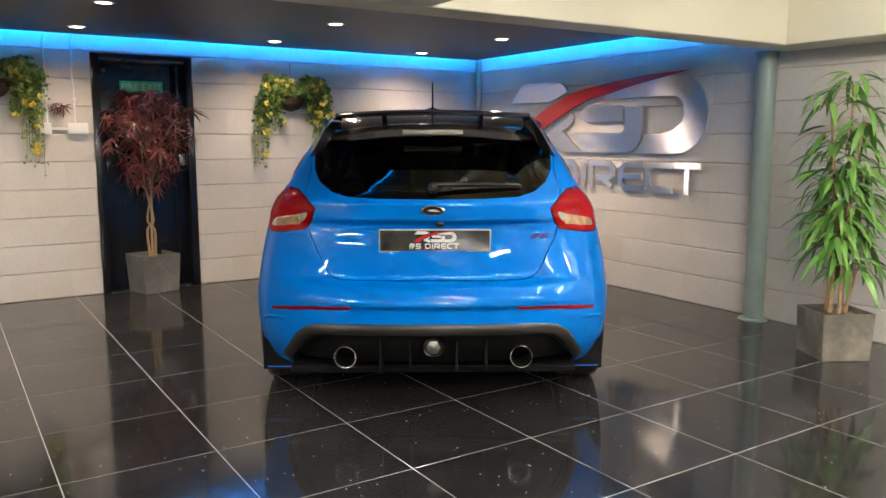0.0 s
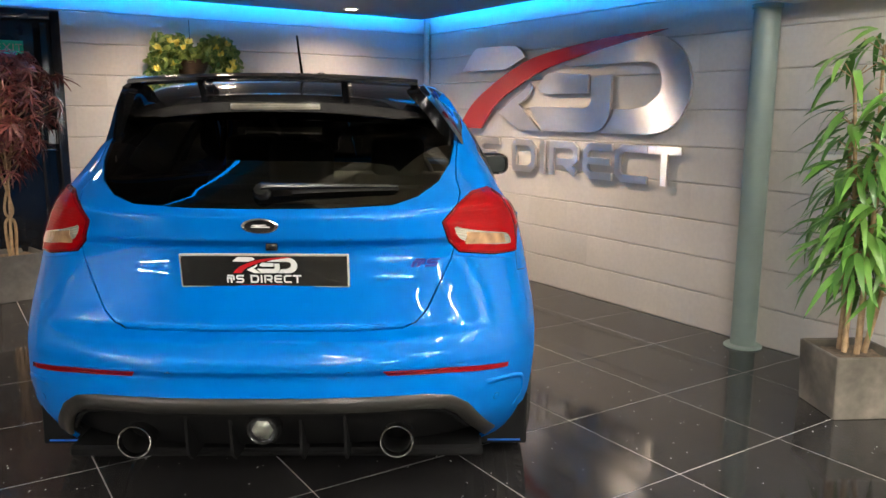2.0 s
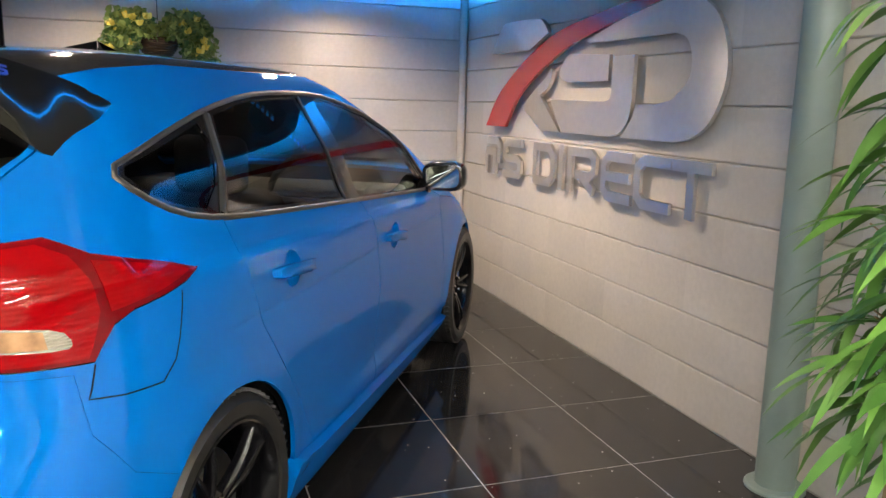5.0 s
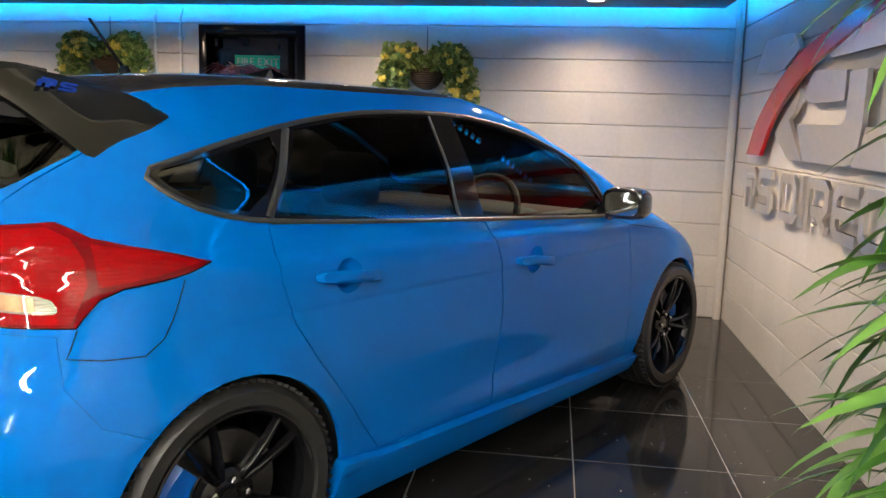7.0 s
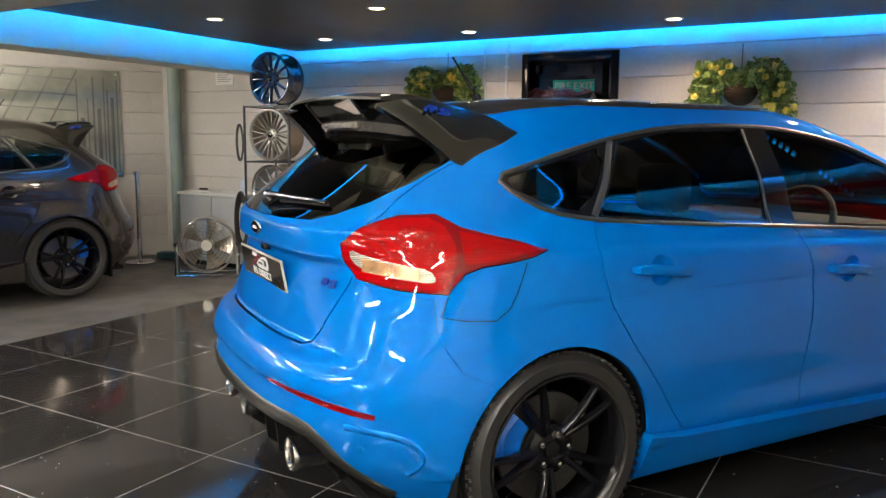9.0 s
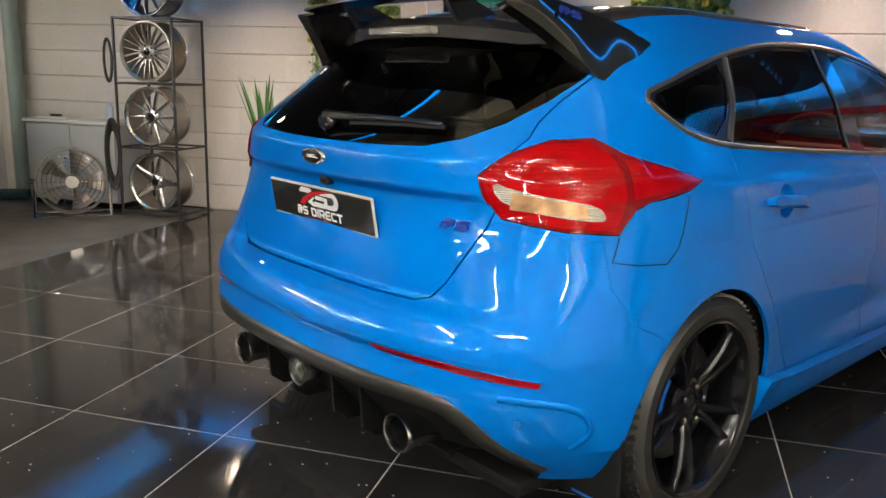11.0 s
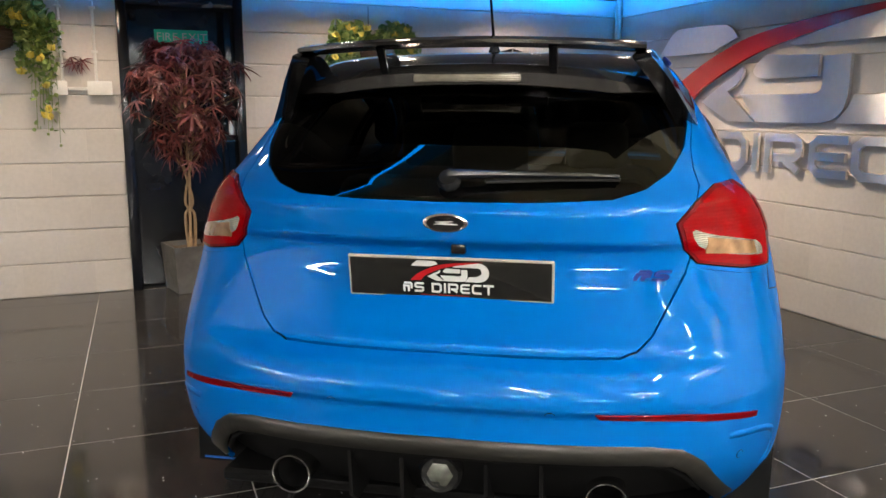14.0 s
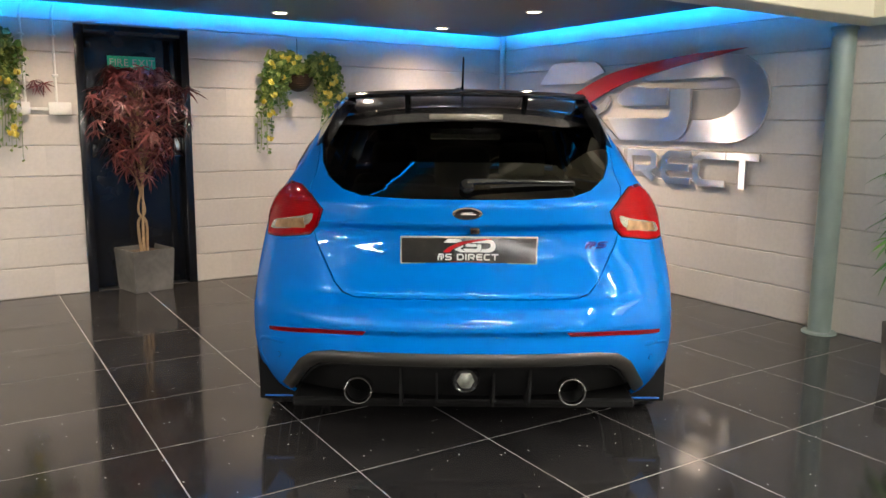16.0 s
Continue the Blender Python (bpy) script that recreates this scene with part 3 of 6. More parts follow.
def cut_panel(outline, holes, offset, lip, ds):
    loops = [outline, *holes]
    pts, edges = [], []
    for loop in loops:
        b = len(pts)
        pts += loop
        edges += [(b + i, b + (i + 1) % len(loop)) for i in range(len(loop))]
    rim = np.array(pts)
    s0, z0 = rim.min(0)
    s1, z1 = rim.max(0)
    grid = np.array([(s0 + ds * i, z) for z in Z_ROWS if z0 < z < z1 for i in range(int((s1 - s0) / ds) + 1)])
    if len(grid):
        ok = inside_many(grid, outline)
        for h in holes:
            ok &= ~inside_many(grid, h)
        grid = grid[ok]
        near = np.array([np.min((rim[:, 0] - q[0]) ** 2 + (rim[:, 1] - q[1]) ** 2) for q in grid])
        if len(grid):
            pts += [tuple(q) for q in grid[near > 0.00004]]
    vs, es, fs, ov, oe, of = delaunay_2d_cdt([Vector(p) for p in pts], edges, [], 0, 1e-6)
    centre = np.array([(sum(vs[i].x for i in f) / 3, sum(vs[i].y for i in f) / 3) for f in fs])
    ok = inside_many(centre, outline)
    for h in holes:
        ok &= ~inside_many(centre, h)
    tris = [f for f, yes in zip(fs, ok) if yes]
    used = sorted({i for f in tris for i in f})
    index = {v: i for i, v in enumerate(used)}
    co, no = [], []
    for v in used:
        s, z = vs[v]
        n = hull_normal(s, z)
        p = hull(s, z) + n * offset
        if s < 1e-4:
            p.x = 0.0
        co.append(p), no.append(n)
    faces = [tuple(index[i] for i in f) for f in tris]
    # face direction: outwards
    f0 = faces[len(faces) // 2]
    if (co[f0[1]] - co[f0[0]]).cross(co[f0[2]] - co[f0[0]]).dot(no[f0[0]]) < 0:
        faces = [f[::-1] for f in faces]
    count = {}
    for f in faces:
        for i in range(3):
            a, b = f[i], f[(i + 1) % 3]
            count[(a, b)] = 1
    border = [(a, b) for (a, b) in count if (b, a) not in count and not (co[a].x < 1e-4 and co[b].x < 1e-4)]
    if lip:
        low = {}
        for a, b in border:
            for v in (a, b):
                if v not in low:
                    low[v] = (len(co), len(co) + 1)
                    co.append(co[v].copy()), no.append(None)
                    co.append(co[v] - no[v] * lip), no.append(None)
            faces.append((low[b][0], low[a][0], low[a][1], low[b][1]))
    return co, no, faces


def panel_mesh(name, skins, mat):
    """One mesh out of (coordinates, normals, faces) skins, with the hull's own normals."""
    co, no, faces = [], [], []
    for c, n, f in skins:
        b = len(co)
        co += c
        no += n
        faces += [tuple(i + b for i in q) for q in f]
    me = bpy.data.meshes.new(name)
    me.from_pydata([tuple(c) for c in co], [], faces)
    me.materials.append(mat)
    me.shade_smooth()
    me.normals_split_custom_set_from_vertices([tuple(n) if n is not None else (0, 0, 0) for n in no])
    return me


def mirrored(skin):
    c, n, f = skin
    return [Vector((-v.x, v.y, v.z)) for v in c], [None if v is None else Vector((-v.x, v.y, v.z)) for v in n], [q[::-1] for q in f]


def arch(cy, r, z0=0.30, a0=None, a1=None, n=22):
    """Points of a wheel arch, from the rear foot over the top to the front foot."""
    lo0 = a0 if a0 is not None else -0.06
    lo1 = a1 if a1 is not None else -0.06
    return [S(cy - r * math.cos(a), 0.318 + r * math.sin(a)) for a in [lo0 + (math.pi - lo0 - lo1) * i / n for i in range(n + 1)]]


AX_R, AX_F, TYRE_R = -0.075, 2.57, 0.325
ARCH = 0.352

# outlines, right half
O_LAMP = edge_line([R(0.553, 0.975), R(0.60, 1.025), R(0.655, 1.062), S(-0.425, 1.068), S(-0.37, 1.032), S(-0.293, 1.01), S(-0.2, 0.987), S(-0.105, 0.957), S(-0.17, 0.938),
                    S(-0.245, 0.926), S(-0.333, 0.918), S(-0.385, 0.9), S(-0.42, 0.865), S(-0.438, 0.843), S(-0.55, 0.85), R(0.61, 0.872), R(0.575, 0.91)], 0.015)
O_GATE = edge_line([R(0, 0.648), R(0.30, 0.647), R(0.43, 0.648), R(0.472, 0.662), R(0.507, 0.70), R(0.585, 0.85), R(0.60, 0.90), R(0.60, 1.0), R(0.618, 1.06), R(0.606, 1.1), R(0.606, 1.15), R(0.616, 1.21),
                    R(0.612, 1.30), R(0.0, 1.325)], 0.02)
O_RGLASS = edge_line([R(0, 1.024), R(0.22, 1.026), R(0.40, 1.033), R(0.48, 1.055), R(0.545, 1.095), R(0.585, 1.15), R(0.603, 1.21), R(0.60, 1.295), R(0.0, 1.322)], 0.02)
O_BUMPER = edge_line([R(0, 0.6485), R(0.30, 0.6475), R(0.43, 0.6485), R(0.4725, 0.6625), R(0.5075, 0.7005), R(0.5855, 0.8505), R(0.60, 0.864), S(-0.55, 0.838), S(-0.475, 0.83), S(-0.478, 0.72), S(-0.42, 0.628), S(-0.315, 0.578)]
                     + arch(AX_R, ARCH)[5::-1] + [S(-0.43, 0.215), R(0.80, 0.205), R(0.735, 0.222), R(0.70, 0.31), R(0.655, 0.385), R(0.60, 0.435), R(0.5, 0.447), R(0, 0.452)], 0.02)
O_DIFF = edge_line([R(0, 0.446), R(0.5, 0.441), R(0.595, 0.43), R(0.648, 0.382), R(0.695, 0.305), R(0.73, 0.24), R(0.70, 0.20), R(0, 0.20)], 0.03)
O_RDOOR = edge_line([S(0.098, 1.032), S(0.085, 0.96), S(0.08, 0.888), S(0.118, 0.765), S(0.189, 0.651), S(0.32, 0.479), S(0.40, 0.37), S(0.44, 0.318), S(1.018, 0.305), S(1.06, 0.5), S(1.07, 0.65),
                     S(1.066, 0.83), S(1.022, 0.967), S(1.0, 0.977), S(0.93, 0.982)], 0.025)
O_FDOOR = edge_line([S(1.0, 0.977), S(1.022, 0.967), S(1.066, 0.83), S(1.07, 0.65), S(1.06, 0.5), S(1.018, 0.305), S(2.03, 0.262), S(2.075, 0.3), S(2.085, 0.5), S(2.07, 0.68), S(2.06, 0.89), S(1.98, 0.915),
                     S(1.8, 0.932)], 0.025)
O_SILL = edge_line([S(0.268, 0.335), S(0.44, 0.312), S(1.018, 0.299), S(2.03, 0.256), S(2.215, 0.25), S(2.2, 0.18), S(0.25, 0.18), S(0.262, 0.25)], 0.03)
O_FENDER = edge_line([S(2.21, 0.258), S(2.083, 0.266), S(2.092, 0.5), S(2.077, 0.68), S(2.067, 0.885), S(2.3, 0.855), S(2.7, 0.80), S(3.05, 0.72), S(3.2, 0.62), S(3.12, 0.55)] + arch(AX_F, ARCH + 0.003)[14::-1], 0.03)
O_DLO = edge_line([S(-0.215, 1.172), S(-0.102, 1.205), S(0.058, 1.247), S(0.274, 1.295), S(0.54, 1.335), S(0.8, 1.348), S(1.1, 1.345), S(1.3, 1.32), S(1.5, 1.282), S(1.74, 1.19), S(1.87, 1.085), S(1.935, 0.99),
                   S(1.94, 0.935), S(1.8, 0.936), S(1.0, 0.981), S(0.5, 1.008), S(0.093, 1.036), S(-0.064, 1.066), S(-0.167, 1.119)], 0.02, rounds=1)
O_QGLASS = edge_line([S(-0.185, 1.172), S(-0.09, 1.193), S(0.058, 1.228), S(0.245, 1.272), S(0.085, 1.058), S(-0.055, 1.083), S(-0.145, 1.128)], 0.02, rounds=1)
O_RDGLASS = edge_line([S(0.300, 1.281), S(0.54, 1.319), S(0.80, 1.332), S(0.925, 1.333), S(0.905, 1.15), S(0.885, 1.002), S(0.5, 1.024), S(0.135, 1.048)], 0.02)
O_FDGLASS = edge_line([S(1.06, 1.331), S(1.15, 1.326), S(1.3, 1.303), S(1.5, 1.263), S(1.7, 1.186), S(1.84, 1.085), S(1.895, 0.99), S(1.78, 0.952), S(1.03, 0.994), S(1.045, 1.15)], 0.02)
SCREEN_LOW = [("q", s_end(0.985), 0.985), ("q", s_end(0.985) - 0.62, 0.985), ("q", s_end(1.1) - 0.5, 1.1), ("q", s_end(1.25) - 0.47, 1.25), ("q", s_end(1.38) - 0.42, 1.38), ("q", s_end(1.395), 1.395)]
O_SCREEN = edge_line(SCREEN_LOW + [("q", s_end(1.385 - 0.02 * i), 1.385 - 0.02 * i) for i in range(20)], 0.03)
O_ROOF = edge_line([("q", 0.0, 1.336), R(0.40, 1.336), R(0.52, 1.35), ("q", S1 * 0.8, 1.385), ("q", S1, 1.405), ("q", S1 + 0.8, 1.408), ("q", s_end(1.41) - 0.35, 1.41), ("q", s_end(1.412), 1.412)] + [("q", s_end(1.42 + 0.005 * i), 1.42 + 0.005 * i) for i in range(10)] + [("q", 0.0, 1.467)], 0.03)
O_SHELL = edge_line([R(0, 0.2), R(0.7, 0.2), S(-0.43, 0.2)] + arch(AX_R, ARCH) + [S(0.29, 0.2), S(2.2, 0.2)] + arch(AX_F, ARCH + 0.003) + [S(2.94, 0.2)]
                    + [("q", s_end(0.2 + 0.02 * i), 0.2 + 0.02 * i) for i in range(63)] + [("q", s_end(1.4675), 1.4675), ("q", 0.0, 1.4675)] + [("q", 0.0, 1.46 - 0.02 * i) for i in range(63)], 0.03)


HANDLES = ((0.205, 0.438, 0.872), (1.162, 1.396, 0.812))      # from, to along the car, height
CUPS = []
for y_from, y_to, cup_z in HANDLES:
    cup_y = y_from + (y_to - y_from) * 0.52
    CUPS.append([(s_at_y(cup_y, cup_z) + 0.052 * math.cos(2 * math.pi * k / 28), cup_z + 0.050 * math.sin(2 * math.pi * k / 28)) for k in range(28)])


def cup_skin(loop, depth=0.022, rings=5):
    """A bowl let into the hull inside a loop."""
    cs, cz = sum(p[0] for p in loop) / len(loop), sum(p[1] for p in loop) / len(loop)
    n = len(loop)
    co, faces = [], []
    for j in range(rings):
        t = 1 - j / rings
        for s, z in loop:
            a, b = cs + (s - cs) * t, cz + (z - cz) * t
            co.append(on_hull(a, b, -depth * math.sqrt(max(0.0, 1 - t ** 4)) - 0.001))
    co.append(on_hull(cs, cz, -depth - 0.001))
    for j in range(rings - 1):
        for i in range(n):
            k = (i + 1) % n
            faces.append((j * n + i, j * n + k, (j + 1) * n + k, (j + 1) * n + i))
    faces += [((rings - 1) * n + i, (rings - 1) * n + (i + 1) % n, len(co) - 1) for i in range(n)]
    return co, [None] * len(co), faces


def ribbon(line, width, offset, mat_height=0.004, closed=True):
    """A raised strip along a line on the hull."""
    co, no, faces = [], [], []
    n = len(line)
    for i in range(n):
        s, z = line[i]
        a = line[i - 1] if (closed or i) else line[i]
        b = line[(i + 1) % n] if (closed or i < n - 1) else line[i]
        d = hull(*b) - hull(*a)
        nn = hull_normal(s, z)
        side = nn.cross(d).normalized() * (width / 2)
        p = hull(s, z) + nn * offset
        for q in (p - side - nn * 0.008, p - side * 0.8 + nn * mat_height, p + side * 0.8 + nn * mat_height, p + side - nn * 0.008):
            co.append(q)
            no.append(None)
    m = n if closed else n - 1
    for i in range(m):
        j = (i + 1) % n
        for k in range(3):
            faces.append((i * 4 + k, j * 4 + k, j * 4 + k + 1, i * 4 + k + 1))
    return co, no, faces


def on_hull(s, z, out=0.0):
    return hull(s, z) + hull_normal(s, z) * out


def build_wheel(name, bore=1):
    """A forged black wheel with five split spokes, its tyre and brake; outside faces +x."""
    ob = thing(name, Matrix.Identity(4), "", "")
    w = 0.117
    prof = [(0.247, -w + 0.012), (0.262, -w), (0.296, -w - 0.002), (0.312, -w + 0.016), (TYRE_R - 0.004, -w + 0.032)]
    for k in range(4):
        c = -0.066 + 0.044 * k
        prof += [(TYRE_R, c - 0.017), (TYRE_R, c + 0.017), (TYRE_R - 0.007, c + 0.02), (TYRE_R - 0.007, c + 0.024)]
    prof += [(TYRE_R - 0.004, w - 0.032), (0.312, w - 0.016), (0.296, w + 0.002), (0.262, w), (0.247, w - 0.012)]
    tyre = part("tyre", lathe(prof, 72, "X", closed=True), RUBBER, ob, "low-profile black rubber tyre", angle=25)
    bm = bmesh.new()
    for i in range(72):
        a = 2 * math.pi * i / 72
        m = Matrix.Rotation(a, 4, "X") @ Matrix.Translation((0.088, 0, TYRE_R - 0.004)) @ Matrix.Rotation(radians(25), 4, "Z")
        g = bmesh.ops.create_cube(bm, size=1, matrix=m @ Matrix.Diagonal((0.04, 0.012, 0.008, 1)))
    part("tread", bm, RUBBER, tyre, smooth=False)
    bm = lathe([(0.250, -w + 0.01), (0.252, -w + 0.02), (0.238, -w + 0.05), (0.232, 0.0), (0.236, w - 0.04), (0.243, w - 0.012), (0.252, w - 0.004), (0.247, w - 0.002), (0.238, w - 0.012), (0.229, w - 0.05), (0.222, 0.0), (0.228, -w + 0.05), (0.243, -w + 0.012)], 72, "X", closed=True)
    rim = part("rim", bm, WHEEL_BLACK, ob, "gloss black alloy rim")
    for i in range(10):
        a = 2 * math.pi * (i // 2) / 5 + (0.17 if i % 2 else -0.17) * 1.0
        bm = bmesh.new()
        a_in = 2 * math.pi * (i // 2) / 5 + (0.1 if i % 2 else -0.1)
        inner = Vector((0.066, 0.058 * math.sin(a_in), 0.058 * math.cos(a_in)))
        outer = Vector((w - 0.02, 0.236 * math.sin(a), 0.236 * math.cos(a)))
        across = Vector((0, math.cos(a), -math.sin(a)))
        deep = Vector((1, 0, 0))
        rings = []
        for t in (0, 0.3, 0.65, 1):
            c = inner.lerp(outer, t) + deep * 0.010 * math.sin(t * math.pi)
            hw = 0.0135 - 0.005 * t
            hd = 0.030 - 0.012 * t
            rings.append([bm.verts.new(c + across * x + deep * y) for x, y in ((-hw, -hd), (-hw, -0.004), (-hw * 0.45, 0.004), (hw * 0.45, 0.004), (hw, -0.004), (hw, -hd))])
        for p, q in zip(rings, rings[1:]):
            for k in range(6):
                bm.faces.new((p[k], p[(k + 1) % 6], q[(k + 1) % 6], q[k]))
        bm.faces.new(rings[0]), bm.faces.new(rings[-1][::-1])
        bmesh.ops.recalc_face_normals(bm, faces=bm.faces)
        part("spoke", bm, WHEEL_BLACK, rim, angle=40)
    part("hub", lathe([(0.083, 0.02), (0.083, 0.058), (0.07, 0.068), (0.034, 0.070), (0.031, 0.062), (0.0, 0.062)], 30, "X"), WHEEL_BLACK, rim)
    part("centre_cap", lathe([(0.029, 0.06), (0.028, 0.068), (0.0, 0.07)], 24, "X"), SATIN_BLACK, rim, "black centre cap")
    for k in range(5):
        a = 2 * math.pi * (k + 0.5) / 5
        part("wheel_nut", lathe([(0.0105, 0.058), (0.0105, 0.08), (0.007, 0.084), (0, 0.084)], 6, "X"), CHROME, rim, at=Matrix.Translation((0, 0.054 * math.sin(a), 0.054 * math.cos(a))))
    disc = part("brake_disc", lathe([(0.085, 0.0), (0.175, 0.0), (0.175, 0.026), (0.085, 0.026)], 48, "X", closed=True), DISC_STEEL, ob, "steel brake disc")
    return ob


def caliper_mesh():
    bm = bmesh.new()
    rings = []
    for i in range(9):
        a = radians(-25 + 50 * i / 8)
        r0, r1 = 0.105, 0.2 - 0.012 * abs(i - 4) / 4
        rings.append([bm.verts.new((x, r * math.sin(a), r * math.cos(a))) for r, x in ((r0, -0.02), (r1, -0.02), (r1, 0.038), (r1 - 0.02, 0.052), (r0 + 0.01, 0.052), (r0, 0.04))])
    for p, q in zip(rings, rings[1:]):
        for k in range(6):
            bm.faces.new((p[k], p[(k + 1) % 6], q[(k + 1) % 6], q[k]))
    bm.faces.new(rings[0]), bm.faces.new(rings[-1][::-1])
    bmesh.ops.recalc_face_normals(bm, faces=bm.faces)
    return finish("brake_caliper", bm, CALIPER)


def letters(text, size, depth, mat, name="lettering", shear=0.0, spacing=1.0, align="CENTER", bold=0.0):
    """A mesh of raised lettering in the built-in font, lying in its own xy plane."""
    cu = bpy.data.curves.new(name, "FONT")
    cu.body, cu.size, cu.extrude, cu.shear, cu.align_x, cu.align_y, cu.space_character = text, size, depth / 2, shear, align, "CENTER", spacing
    cu.resolution_u = 3
    cu.offset = bold
    ob = bpy.data.objects.new(name, cu)
    scene.collection.objects.link(ob)
    me = bpy.data.meshes.new_from_object(ob.evaluated_get(bpy.context.evaluated_depsgraph_get()))
    bpy.data.objects.remove(ob)
    bpy.data.curves.remove(cu)
    me.materials.clear()
    me.materials.append(mat)
    return me


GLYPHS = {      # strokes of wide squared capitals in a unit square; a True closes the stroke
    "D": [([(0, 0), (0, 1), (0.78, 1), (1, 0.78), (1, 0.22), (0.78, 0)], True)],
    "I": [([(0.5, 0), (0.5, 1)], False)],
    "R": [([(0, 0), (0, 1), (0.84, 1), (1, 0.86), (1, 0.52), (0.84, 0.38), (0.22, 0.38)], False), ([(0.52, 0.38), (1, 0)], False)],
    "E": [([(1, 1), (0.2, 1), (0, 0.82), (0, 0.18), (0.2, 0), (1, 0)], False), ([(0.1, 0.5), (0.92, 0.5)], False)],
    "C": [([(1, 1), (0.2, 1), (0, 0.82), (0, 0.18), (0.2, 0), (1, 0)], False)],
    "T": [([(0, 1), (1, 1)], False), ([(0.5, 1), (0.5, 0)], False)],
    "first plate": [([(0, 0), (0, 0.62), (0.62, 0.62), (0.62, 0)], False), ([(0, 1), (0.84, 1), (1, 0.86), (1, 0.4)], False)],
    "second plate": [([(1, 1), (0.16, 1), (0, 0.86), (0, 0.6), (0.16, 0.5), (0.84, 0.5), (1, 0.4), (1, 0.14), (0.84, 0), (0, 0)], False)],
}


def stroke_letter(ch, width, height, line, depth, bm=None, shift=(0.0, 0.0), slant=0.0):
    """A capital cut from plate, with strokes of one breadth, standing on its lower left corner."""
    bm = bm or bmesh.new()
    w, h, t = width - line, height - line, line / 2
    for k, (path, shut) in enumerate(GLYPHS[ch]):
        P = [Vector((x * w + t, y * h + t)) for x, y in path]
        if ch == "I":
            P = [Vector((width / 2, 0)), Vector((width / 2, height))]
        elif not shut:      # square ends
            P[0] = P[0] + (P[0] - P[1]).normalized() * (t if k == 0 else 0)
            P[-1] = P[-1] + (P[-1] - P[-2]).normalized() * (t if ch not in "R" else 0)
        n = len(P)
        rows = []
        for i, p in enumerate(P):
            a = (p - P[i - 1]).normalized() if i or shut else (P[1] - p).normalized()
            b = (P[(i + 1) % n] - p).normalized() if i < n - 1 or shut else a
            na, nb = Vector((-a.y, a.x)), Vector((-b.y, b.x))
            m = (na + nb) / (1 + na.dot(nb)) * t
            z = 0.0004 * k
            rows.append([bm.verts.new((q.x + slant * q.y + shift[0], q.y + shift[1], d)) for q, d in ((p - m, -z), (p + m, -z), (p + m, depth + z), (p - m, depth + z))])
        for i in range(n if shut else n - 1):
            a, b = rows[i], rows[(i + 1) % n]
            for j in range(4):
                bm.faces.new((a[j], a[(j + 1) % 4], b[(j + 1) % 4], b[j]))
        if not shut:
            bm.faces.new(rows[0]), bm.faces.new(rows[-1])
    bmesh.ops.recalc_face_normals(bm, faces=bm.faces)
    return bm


def plain_mark(size, depth, mat, line=0.16):
    """Two slanted plain plates bent out of strip."""
    bm = bmesh.new()
    for k, ch in enumerate(("first plate", "second plate")):
        stroke_letter(ch, size * 0.60, size * 0.66, size * line, depth, bm, (size * (-0.72 + 0.70 * k), -size * 0.33), 0.3)
    return finish("plain_mark", bm, mat, smooth=False)


